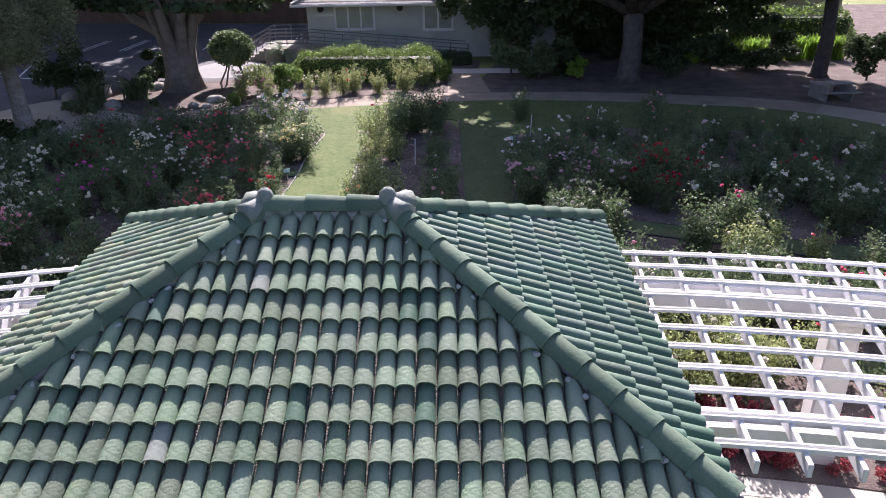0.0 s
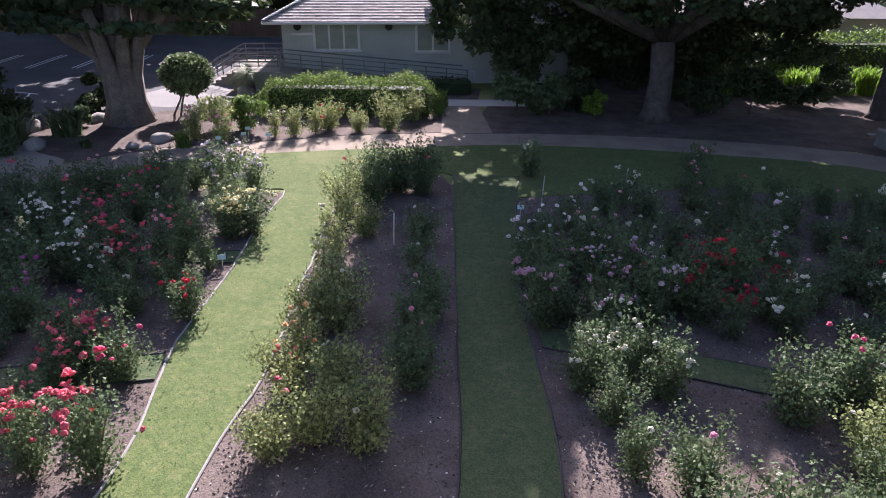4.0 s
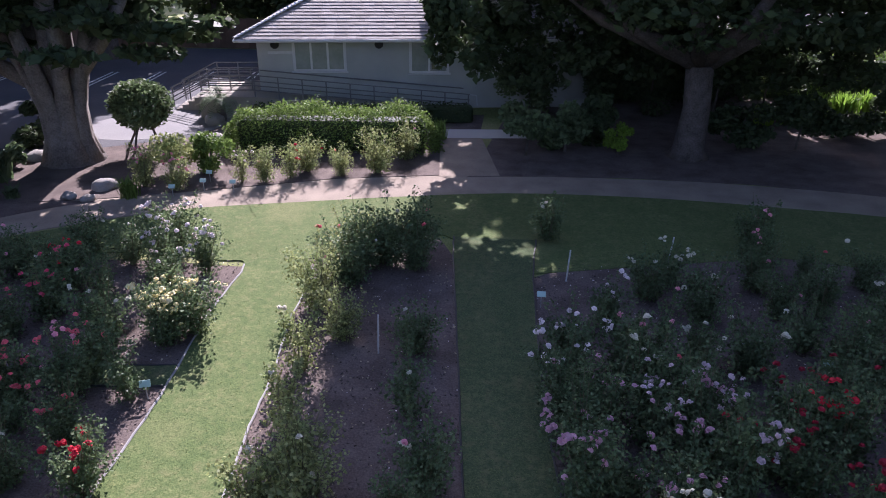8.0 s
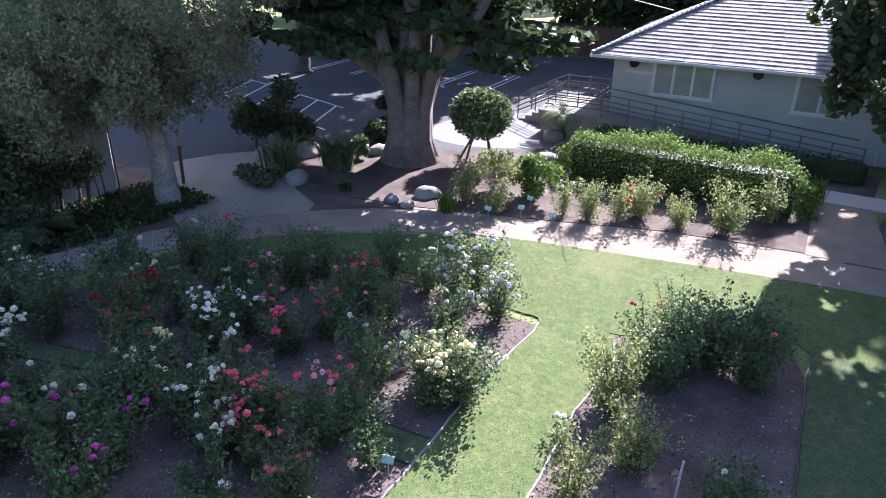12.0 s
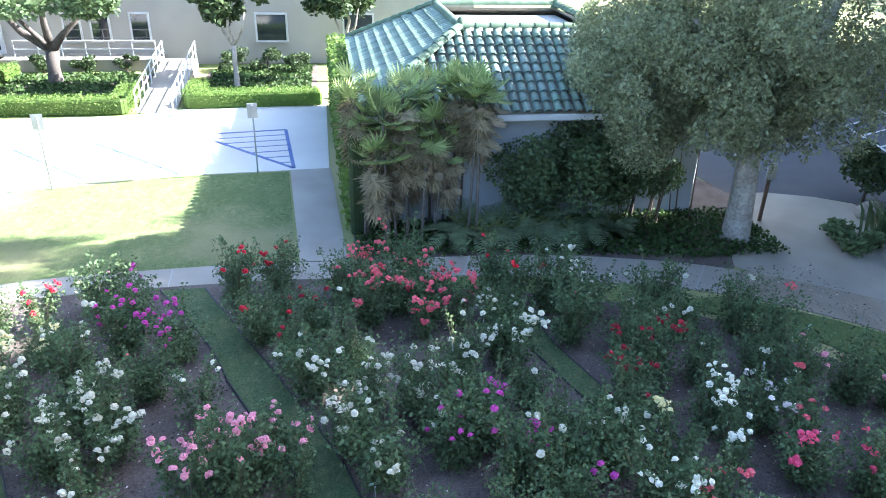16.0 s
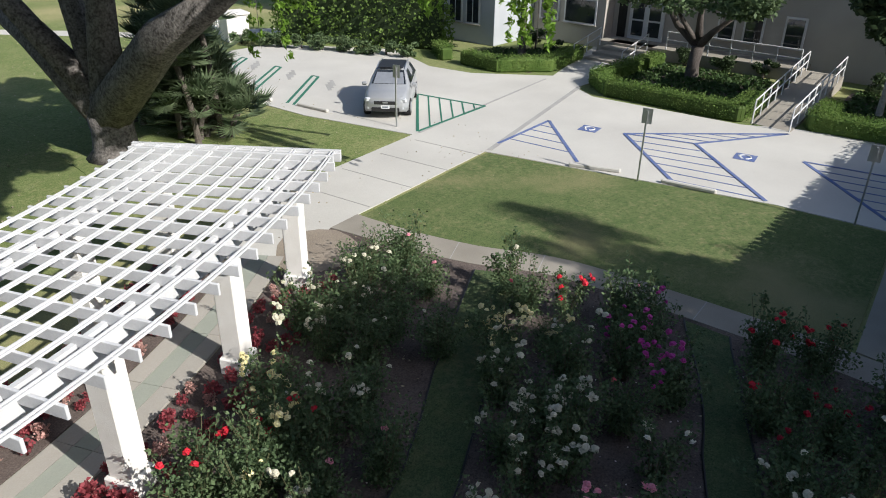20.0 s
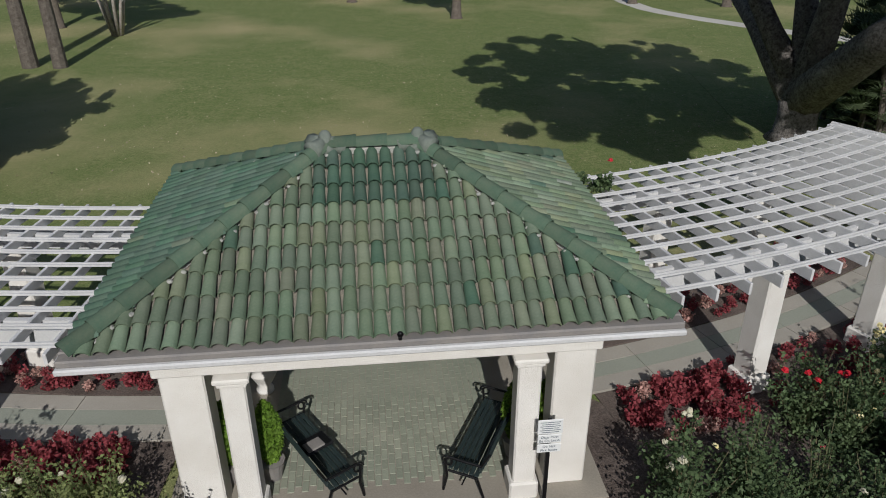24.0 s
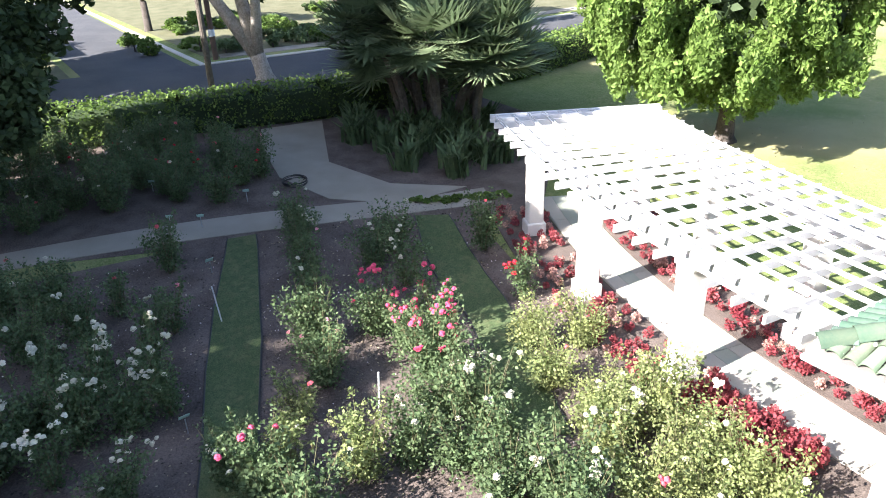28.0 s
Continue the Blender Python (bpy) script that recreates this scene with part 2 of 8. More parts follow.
PALMBARK = material("palm_bark", (0.08, 0.068, 0.057), 0.95, (0.17, 0.148, 0.125), 5.0, 22.0, 1.0, mix=1.0, spec=0.15)
ROCK = material("grey_boulder", (0.33, 0.31, 0.28), 0.95, (0.21, 0.20, 0.18), 2.0, 18.0, 1.0, spec=0.2)
WOOD = material("brown_board", (0.10, 0.062, 0.045), 0.85, (0.14, 0.088, 0.062), 2.0, 25.0, 0.4, per_object=0.2)
CANE = material("rose_cane", (0.10, 0.13, 0.05), 0.7, (0.16, 0.12, 0.07), 6.0, 40.0, 0.2)
ROSELEAF = leafy("rose_leaf", (0.088, 0.14, 0.064), (0.145, 0.195, 0.09), 0.36)
# lighter yellow-green leaf; sunlight on the bushes is partly in this colour
ROSEPALE = leafy("pale_rose_leaf", (0.19, 0.25, 0.10), (0.33, 0.345, 0.14), 0.42, spread=0.45)
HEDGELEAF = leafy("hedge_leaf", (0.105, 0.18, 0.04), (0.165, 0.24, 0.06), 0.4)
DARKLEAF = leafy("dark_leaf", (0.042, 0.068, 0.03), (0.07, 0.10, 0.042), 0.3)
OAKLEAF = leafy("grey_green_leaf", (0.22, 0.245, 0.135), (0.32, 0.335, 0.20), 0.42)
LITTER = leafy("bleached_leaf", (0.34, 0.29, 0.19), (0.44, 0.38, 0.26), 0.2)
FANLEAF = leafy("clump_palm_frond", (0.24, 0.32, 0.11), (0.35, 0.40, 0.16), 0.45)
BLADE = leafy("grass_blade", (0.10, 0.15, 0.05), (0.155, 0.19, 0.075), 0.35, 0.7, 0.22)
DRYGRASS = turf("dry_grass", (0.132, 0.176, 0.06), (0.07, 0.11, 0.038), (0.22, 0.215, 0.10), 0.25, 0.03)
WESTGRASS = turf("edge_grass", (0.145, 0.188, 0.068), (0.076, 0.115, 0.042), (0.27, 0.245, 0.125), 0.22, 0.1)
BLIND = material("curtained_glass", (0.30, 0.32, 0.30), 0.15, (0.22, 0.24, 0.225), 1.5, 8.0, 0.0, spec=0.6)
GREYBARK = material("grey_fluted_bark", (0.24, 0.215, 0.19), 0.95, (0.12, 0.105, 0.092), 2.5, 16.0, 1.0, mix=1.0, spec=0.15)
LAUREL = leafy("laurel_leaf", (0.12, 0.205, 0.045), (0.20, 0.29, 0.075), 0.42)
LIMELEAF = leafy("lime_leaf", (0.15, 0.27, 0.035), (0.21, 0.33, 0.05), 0.45)
PALMLEAF = leafy("palm_frond", (0.12, 0.175, 0.09), (0.19, 0.235, 0.13), 0.34)
DEADLEAF = leafy("dead_frond", (0.25, 0.20, 0.12), (0.36, 0.30, 0.19), 0.25)
IVY = leafy("ivy_leaf", (0.035, 0.07, 0.02), (0.06, 0.10, 0.03), 0.25)
REDLEAF = leafy("crimson_leaf", (0.24, 0.035, 0.05), (0.38, 0.11, 0.115), 0.3)
BLUSHLEAF = leafy("blush_leaf", (0.46, 0.25, 0.22), (0.55, 0.36, 0.30), 0.3)
GLASS = material("window_glass", (0.02, 0.025, 0.03), 0.05, (0.03, 0.035, 0.04), 2.0, 5.0, 0.0, spec=0.9)


def petal(name, rgb, pale):
    return material(name, rgb, 0.6, pale, 14.0, 60.0, 0.0, see=0.12, per_object=0.12, spec=0.3)


PETAL = {
    "white": petal("white_petal", (0.64, 0.61, 0.48), (0.55, 0.52, 0.38)),
    "cream": petal("cream_petal", (0.80, 0.74, 0.55), (0.78, 0.76, 0.66)),
    "yellow": petal("yellow_petal", (0.82, 0.70, 0.28), (0.84, 0.78, 0.50)),
    "pinkwhite": petal("blush_petal", (0.80, 0.66, 0.64), (0.80, 0.72, 0.70)),
    "pink": petal("pink_petal", (0.72, 0.22, 0.30), (0.78, 0.36, 0.42)),
    "coral": petal("coral_petal", (0.66, 0.075, 0.115), (0.70, 0.165, 0.18)),
    "pinkred": petal("rose_red_petal", (0.68, 0.05, 0.13), (0.72, 0.12, 0.20)),
    "red": petal("red_petal", (0.55, 0.015, 0.03), (0.62, 0.03, 0.05)),
    "darkred": petal("dark_red_petal", (0.24, 0.008, 0.02), (0.32, 0.012, 0.03)),
    "magenta": petal("magenta_petal", (0.46, 0.035, 0.26), (0.55, 0.09, 0.34)),
    "mauve": petal("mauve_petal", (0.52, 0.24, 0.32), (0.60, 0.37, 0.42)),
    "lilac": petal("lilac_petal", (0.56, 0.40, 0.45), (0.62, 0.50, 0.50)),
    "orange": petal("orange_petal", (0.78, 0.34, 0.10), (0.80, 0.46, 0.22)),
}


# ---------------------------------------------------------------- shapes
def mesh(verts, faces, smooth=False, name="mesh"):
    d = bpy.data.meshes.new(name)
    d.from_pydata([tuple(v) for v in verts], [], [tuple(f) for f in faces])
    if smooth:
        d.shade_smooth()
    d.update()
    return d


def quads(v, name="leaves"):
    """A mesh of many free quads from an array n x 4 x 3."""
    n = len(v)
    d = bpy.data.meshes.new(name)
    d.vertices.add(4 * n), d.loops.add(4 * n), d.polygons.add(n)
    d.vertices.foreach_set("co", np.asarray(v, np.float32).ravel())
    d.loops.foreach_set("vertex_index", np.arange(4 * n, dtype=np.int32))
    d.polygons.foreach_set("loop_start", np.arange(0, 4 * n, 4, dtype=np.int32))
    d.polygons.foreach_set("loop_total", np.full(n, 4, np.int32))
    d.update(calc_edges=True)
    return d


def join(*lots):
    """Several (verts, faces) as one."""
    vs, fs = [], []
    for v, f in lots:
        k = len(vs)
        vs += [tuple(p) for p in v]
        fs += [tuple(i + k for i in q) for q in f]
    return vs, fs


def moved(vf, m):
    return [tuple(m @ Vector(v)) for v in vf[0]], vf[1]


def box(x, y, z, sx, sy, sz, c=0.0, turn=0.0):
    """A box with its middle at x, y, z, chamfered by c, turned about its upright by degrees."""
    ca, sa = math.cos(radians(turn)), math.sin(radians(turn))
    if not c:
        pts = [(a * sx / 2, b * sy / 2, d * sz / 2) for a in (-1, 1) for b in (-1, 1) for d in (-1, 1)]
        fs = [(0, 1, 3, 2), (4, 6, 7, 5), (0, 4, 5, 1), (2, 3, 7, 6), (0, 2, 6, 4), (1, 5, 7, 3)]
    else:
        pts, at, h = [], {}, (sx / 2, sy / 2, sz / 2)
        for a in (-1, 1):
            for b in (-1, 1):
                for d in (-1, 1):
                    for ax in range(3):
                        at[a, b, d, ax] = len(pts)
                        pts.append(tuple(s * (h[i] - (0 if i == ax else c)) for i, s in enumerate((a, b, d))))
        fs = []
        for ax in range(3):
            u, w = [i for i in range(3) if i != ax]
            for s in (-1, 1):
                ring = []
                for p, q in ((-1, -1), (1, -1), (1, 1), (-1, 1)):
                    k = [0, 0, 0]
                    k[ax], k[u], k[w] = s, p, q
                    ring.append(at[k[0], k[1], k[2], ax])
                fs.append(tuple(ring))
            for p in (-1, 1):
                for q in (-1, 1):
                    k0, k1 = [0, 0, 0], [0, 0, 0]
                    k0[u], k0[w], k0[ax], k1[u], k1[w], k1[ax] = p, q, -1, p, q, 1
                    fs.append((at[(*k0, u)], at[(*k1, u)], at[(*k1, w)], at[(*k0, w)]))
        fs += [tuple(at[a, b, d, ax] for ax in range(3)) for a in (-1, 1) for b in (-1, 1) for d in (-1, 1)]
    return [(x + ca * p - sa * q, y + sa * p + ca * q, z + r) for p, q, r in pts], fs


def prism(poly, z0, z1):
    n = len(poly)
    v = [(x, y, z0) for x, y in poly] + [(x, y, z1) for x, y in poly]
    return v, [tuple(range(n, 2 * n)), tuple(reversed(range(n)))] + [(i, (i + 1) % n, n + (i + 1) % n, n + i) for i in range(n)]


def tube(pts, radii, n=8, closed=True):
    """A round rod through points, with a radius at each."""
    pts = [Vector(p) for p in pts]
    if not hasattr(radii, "__len__"):
        radii = [radii] * len(pts)
    v, f = [], []
    side = Vector((1, 0, 0))
    for i, p in enumerate(pts):
        way = (pts[min(i + 1, len(pts) - 1)] - pts[max(i - 1, 0)]).normalized()
        side = side - way * side.dot(way)
        if side.length < 1e-3:
            side = way.orthogonal()
        side.normalize()
        up = way.cross(side)
        v += [tuple(p + (side * math.cos(a) + up * math.sin(a)) * radii[i]) for a in (2 * math.pi * k / n for k in range(n))]
    for i in range(len(pts) - 1):
        f += [(i * n + k, i * n + (k + 1) % n, (i + 1) * n + (k + 1) % n, (i + 1) * n + k) for k in range(n)]
    if closed:
        f += [tuple(reversed(range(n))), tuple(range((len(pts) - 1) * n, len(pts) * n))]
    return v, f


def band(a, b, z0, z1):
    """A slab between two lines of as many points."""
    n = len(a)
    v = [(*p, z) for z in (z0, z1) for line in (a, b) for p in line]
    f = []
    for i in range(n - 1):
        f += [(2 * n + i, 2 * n + i + 1, 3 * n + i + 1, 3 * n + i), (i + 1, i, n + i, n + i + 1)]
        f += [(i, i + 1, 2 * n + i + 1, 2 * n + i), (n + i + 1, n + i, 3 * n + i, 3 * n + i + 1)]
    f += [(0, 2 * n, 3 * n, n), (n - 1, 2 * n - 1, 4 * n - 1, 3 * n - 1)]
    return v, f


def smooth_line(p, k=5, closed=False):
    """A soft line (Catmull-Rom) through points of a plan."""
    out, n = [], len(p)
    for i in range(n if closed else n - 1):
        a, b, c, d = (np.array(p[j % n] if closed else p[min(max(j, 0), n - 1)], float) for j in (i - 1, i, i + 1, i + 2))
        for s in range(k):
            t = s / k
            out.append(tuple(0.5 * (2 * b + (c - a) * t + (2 * a - 5 * b + 4 * c - d) * t * t + (3 * b - a - 3 * c + d) * t**3)))
    return out if closed else out + [tuple(map(float, p[-1]))]


def part(name, vf, mat, parent=None, label="", soft=False):
    """One mesh object under a thing or a part; vf: verts and faces, or a mesh."""
    d = vf if isinstance(vf, bpy.types.Mesh) else mesh(*vf, soft)
    if mat and not d.materials:
        d.materials.append(mat)
    ob = new(name, d)
    if parent:
        ob.parent = parent
    return tagged(ob, label)


def thing(name, label, category, at=None, group="", kind=""):
    ob = tagged(new(name), label, category, group, kind)
    if at is not None:
        ob.matrix_basis = at
    return ob


def leaves(rng, at, size, long=1.7, fold=0.25, droop=0.0):
    """Folded leaf blades at the given places (n x 3): an array n x 4 x 3."""
    n = len(at)
    way = rng.normal(size=(n, 3))
    way[:, 2] = way[:, 2] * 0.7 - droop
    way /= np.linalg.norm(way, axis=1)[:, None]
    side = np.cross(way, rng.normal(size=(n, 3)))
    side /= np.linalg.norm(side, axis=1)[:, None] + 1e-9
    up = np.cross(way, side)
    s = (size * rng.uniform(0.65, 1.3, n))[:, None]
    at = np.asarray(at)
    w, l = side * s * 0.5, way * s * 0.5 * long
    dip = up * s * fold
    return np.stack([at - l, at + w + dip * 0.5, at + l - dip * 0.3, at - w + dip * 0.5], 1)


def puffs(rng, n, balls, shell=0.55):
    """n places in the outer parts of balls (x, y, z, rx, ry, rz)."""
    balls = np.asarray(balls, float)
    vol = (balls[:, 3] * balls[:, 4] * balls[:, 5]) ** 0.67
    pick = rng.choice(len(balls), n, p=vol / vol.sum())
    d = rng.normal(size=(n, 3))
    d /= np.linalg.norm(d, axis=1)[:, None]
    r = rng.uniform(shell**3, 1, n) ** (1 / 3)
    return balls[pick, :3] + d * r[:, None] * balls[pick, 3:] * rng.uniform(0.8, 1.08, n)[:, None]


# ---------------------------------------------------------------- ground, lawns, paths
def flat(name, poly, z, mat, label, category, thick=0.05, **kw):
    ob = part(name, prism(poly, z - thick, z), mat)
    return tagged(ob, label, category, kind="structure", **kw)


ground = part("ground", mesh([(-900, -900, 0), (900, -900, 0), (900, 900, 0), (-900, 900, 0)], [(0, 1, 2, 3)]), PARK)
tagged(ground, "wide mown park lawn with dry yellowish patches", "lawn", kind="structure")

PATH_IN = smooth_line([(-15.2, 4.5), (-15.6, 6.6), (-16.1, 8.6), (-17.0, 10.8), (-17.3, 14.8), (-17.3, 17.5), (-17.0, 21.8), (-16.4, 24.2), (-15.5, 27.0),
                       (-13.6, 29.6), (-11.2, 31.4), (-9.0, 32.6), (-5.2, 33.7), (-3.0, 34.3), (0.8, 35.1), (5.0, 35.2), (9.0, 34.8), (13.5, 33.9),
                       (17.0, 31.0), (18.7, 26.5), (19.0, 22.8), (18.4, 18.5), (17.4, 14.4), (16.6, 11.4), (16.2, 9.6)], 4)
PATH_OUT = smooth_line([(-16.3, 4.4), (-16.5, 6.2), (-17.0, 8.2), (-17.9, 10.5), (-18.25, 14.8), (-18.2, 17.5), (-18.1, 22.3), (-17.6, 25.2), (-16.7, 27.8),
                        (-14.8, 30.6), (-12.4, 32.7), (-9.2, 34.0), (-5.6, 35.5), (-2.9, 36.1), (0.8, 36.8), (5.0, 37.0), (9.0, 36.8), (14.3, 35.7),
                        (18.4, 32.5), (20.0, 27.4), (20.2, 22.8), (19.7, 18.0), (18.7, 14.0), (17.8, 11.4), (17.4, 9.2)], 4)
HERE = 33
walk_west = tagged(part("garden_path", band(PATH_IN[:HERE], PATH_OUT[:HERE], -0.05, 0.03), CONCRETE), "curved grey concrete garden path", "path", kind="structure")
tagged(part("dirt_path", band(PATH_IN[HERE - 1:70], PATH_OUT[HERE - 1:70], -0.05, 0.028), DIRT), "trodden pale dirt path beside the lawn", "path", kind="structure")
tagged(part("shaded_path", band(PATH_IN[69:], PATH_OUT[69:], -0.05, 0.03), CONCRETE), "shaded grey concrete path round the rose beds", "path", kind="structure")
for i in range(3, HERE - 1, 4):
    a, b = Vector((*PATH_IN[i], 0)), Vector((*PATH_OUT[i], 0))
    mid = (a + b) / 2
    part("joint", box(mid.x, mid.y, 0.031, (b - a).length, 0.02, 0.006, turn=math.degrees(math.atan2(b.y - a.y, b.x - a.x))), STRIP, walk_west)

# soil of the rose garden, inside the ring of path
SOIL_IN = smooth_line([(-14.9, 5.8), (-15.9, 8.8), (-16.7, 11.4), (-16.9, 15.0), (-16.8, 18.0), (-16.3, 21.5), (-15.4, 24.2), (-14.1, 26.6), (-12.0, 28.2), (-9.0, 29.0)], 3)
flat("rose_bed_soil", SOIL_IN + [(-5.9, 28.9), (-4.15, 30.2), (-2.6, 31.3), (-1.0, 31.3), (-0.45, 30.0), (1.6, 29.1), (3.5, 30.6), (8, 31.2), (12.5, 30.2), (16, 27), (18, 22.5), (17.8, 17.2), (16.4, 13.2), (15.6, 10.6),
                 (12, 11.3), (6, 12.2), (3.4, 12.3), (-4.4, 11.6), (-8, 11.0), (-12, 8.6)], 0.02, SOIL, "dark mulched soil of the rose beds", "soil")

flat("path_edge_soil", PATH_IN[:21] + [(-16.2, 17.5), (-16.2, 12), (-14.5, 8.0), (-12.5, 6.8), (-12.6, 5.5)], 0.0165, SOIL, "mulched soil between the garden path and the roses", "soil")
flat("corner_gravel", smooth_line([(-15.2, 4.7), (-14.0, 4.0), (-12.9, 5.2), (-13.3, 6.1), (-14.7, 6.3)], 3, True), 0.0265, DIRT, "pale gravel at the pergola corner", "soil")

LAWN_STRIPS = [
    ([(-4.4, 13.4), (-4.5, 16.6), (-4.9, 18.5), (-5.2, 20.0), (-5.3, 22.3), (-5.4, 23.8), (-5.7, 26.5), (-5.8, 29.0), (-6.6, 29.2), (-9.0, 29.4), (-12.0, 28.7), (-14.1, 27.2), (-15.4, 24.6)],
     [(-3.0, 13.6), (-3.1, 17.0), (-3.0, 18.8), (-3.2, 21.0), (-3.4, 22.7), (-3.5, 24.2), (-3.8, 26.5), (-4.1, 29.2), (-6.5, 31.2), (-9.0, 32.4), (-11.0, 31.3), (-13.5, 29.5), (-15.4, 27.0)], "sunlit mown grass strip between rose beds"),
    ([(1.0, 14.6), (0.9, 17.4), (0.6, 20.1), (-0.05, 26.1), (-0.5, 30.1), (-0.6, 31.4)],
     [(2.5, 14.4), (2.5, 17.6), (2.0, 21.3), (1.75, 24.2), (1.6, 29.0), (1.7, 31.4)], "shaded mown grass strip between rose beds"),
    ([(-15.9, 8.9), (-12.2, 10.8), (-9.9, 12.1), (-6.0, 13.6)], [(-16.4, 9.9), (-13.1, 11.5), (-10.2, 13.0), (-6.2, 14.6)], "narrow shaded grass strip between rose beds"),
    ([(-17.1, 13.7), (-14.9, 15.0), (-12.8, 15.9), (-10.4, 17.1), (-5.0, 18.6)], [(-17.1, 14.7), (-14.9, 15.8), (-12.1, 17.2), (-10.1, 18.0), (-5.2, 19.5)], "narrow shaded grass strip between rose beds"),
    ([(-15.9, 21.0), (-13.9, 21.6), (-11.8, 22.3), (-8.3, 23.3), (-5.4, 23.7)], [(-15.6, 22.0), (-13.9, 22.2), (-11.1, 23.1), (-8.5, 24.0), (-5.5, 24.4)], "narrow shaded grass strip between rose beds"),
    ([(17.7, 16.5), (12.3, 17.8), (7.7, 19.1), (2.3, 20.6)], [(17.8, 17.3), (12.8, 18.8), (8.2, 19.9), (2.2, 21.5)], "shaded grass strip between rose beds"),
    ([(16.0, 11.2), (13.0, 12.0), (10.3, 12.6), (6.5, 13.9)], [(16.5, 12.1), (13.2, 13.2), (10.5, 13.6), (7.0, 14.9)], "narrow shaded grass strip beside the pergola bed"),
]
for n, (a, b, words) in enumerate(LAWN_STRIPS):
    z = 0.036 + 0.003 * n
    la, lb = smooth_line(a, 4), smooth_line(b, 4)
    k = min(len(la), len(lb))
    # sunlit strip takes the lighter dry grass, the others the shade-toned green
    strip = tagged(part("grass_strip", band(la[:k], lb[:k], 0.0, z), DRYGRASS if n == 0 else SHADED_GRASS), words, "lawn", kind="structure")
    for line, mat in ((la, PALE_EDGE if n == 0 else EDGE), (lb, PALE_EDGE if n == 0 else EDGE)):
        stop = {0: 29, 1: 25}.get(n, len(line))
        part("edging", tube([(x + 0.015 * math.sin(3.1 * i), y + 0.015 * math.cos(2.3 * i), 0.045) for i, (x, y) in enumerate(line[:stop])], 0.022, 5), mat, strip)
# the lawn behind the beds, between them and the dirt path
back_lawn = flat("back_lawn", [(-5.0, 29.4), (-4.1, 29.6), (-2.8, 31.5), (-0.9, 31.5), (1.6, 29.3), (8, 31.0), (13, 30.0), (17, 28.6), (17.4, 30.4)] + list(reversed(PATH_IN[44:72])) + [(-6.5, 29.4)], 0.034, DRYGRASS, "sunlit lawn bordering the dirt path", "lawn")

# pale concrete of the car park and the walks that lead from it
PARKING = [(-12.4, 5.4), (-15.2, 4.5), (-23.0, 3.85), (-25.0, 13.1), (-25.2, 16.4), (-18.35, 16.9), (-18.25, 18.0), (-25.3, 17.65), (-34.2, 17.6), (-33.3, 11.4), (-32.4, 9.5), (-32.1, 3.0),
           (-33.0, 1.6), (-42.4, 2.2), (-42.4, -2.6), (-34.2, -0.4), (-31.9, -3.7), (-31.6, -6.2), (-33.4, -10.4), (-29.6, -16.5), (-22.5, -17.0), (-21.4, -9.6), (-21.6, -4.2), (-22.7, 0.7), (-15.0, 1.5), (-12.0, 3.0)]
car_park = flat("car_park", PARKING, 0.022, PALE, "pale sun-bleached concrete car park and walk", "pavement")
west_lawn = flat("west_lawn", [(-15.35, 4.65), (-22.95, 4.0), (-24.9, 13.1), (-25.05, 16.3), (-18.4, 16.75)] + list(reversed(PATH_OUT[1:20])), 0.026, WESTGRASS, "green lawn between garden path and car park", "lawn")
north_lawn = flat("north_lawn", [(-15.0, 1.4), (-22.6, 0.6), (-21.5, -4.2), (-21.3, -9.6), (-21.8, -14), (-14, -16), (-12, 2.6)], 0.014, PARK, "lawn with dry patches beside the parking bays", "lawn")

flat("lot_path", smooth_line([(-16.9, 27.9), (-18.6, 29.6), (-21.8, 30.6), (-20.6, 34), (-18.2, 33.2), (-16.2, 32), (-14.6, 30.9)], 3, True), 0.024, CONCRETE, "dappled concrete walk leading to the parking lot", "path")


flat("annex_walk", [(-18.3, 16.85), (-18.2, 18.05), (-25.3, 17.7), (-25.2, 16.35)], 0.03, CONCRETE, "shaded concrete walk beside the tall hedge", "path")
flat("pavilion_bed", [(-3.3, 9.0), (-2.9, 13.4), (-6.0, 13.0), (-9.0, 11.8), (-12.8, 9.0), (-11.4, 8.0), (-8.0, 9.6), (-5.2, 10.6)], 0.018, SOIL, "mulched soil between pavilion and western beds", "soil")
flat("pavilion_bed", [(3.1, 9.3), (3.1, 12.7), (6.4, 12.6), (12, 11.6), (9, 10.0), (5.5, 10.0)], 0.017, SOIL, "mulched soil beside the pavilion", "soil")
flat("planting_soil", [(-21.5, 29.5), (-20.5, 34.5), (-17.5, 38.5), (-12, 41.5), (-10.5, 44.5), (-0.5, 45.5), (-0.5, 36), (-6, 35), (-12, 32.5), (-16, 28.5)], 0.0105, SOIL, "brown mulch of the house planting", "soil")
flat("east_soil_ground", [(15.0, 8.6), (22, 2.8), (29.2, 3.5), (30.6, 14.5), (33.0, 21.0), (24, 34), (17, 32.5), (19.5, 24)], 0.0108, SOIL, "leaf-strewn soil below the boundary hedge", "soil")
flat("annex_soil", [(-23.5, 18.4), (-18.2, 18.2), (-16.8, 27.8), (-18.2, 30.3), (-21.8, 30.6), (-23.5, 30)], 0.0112, SOIL, "shaded soil along the annex", "soil")
flat("planting_edge", smooth_line([(-13.0, 32.9), (-11.6, 35.2), (-8.5, 36.8), (-2.0, 38.3), (-0.8, 38.4), (-0.9, 36.2), (-5.5, 35.3), (-9.2, 33.9)], 3, True), 0.0145, DIRT, "pale trodden soil between path and hedge", "soil")
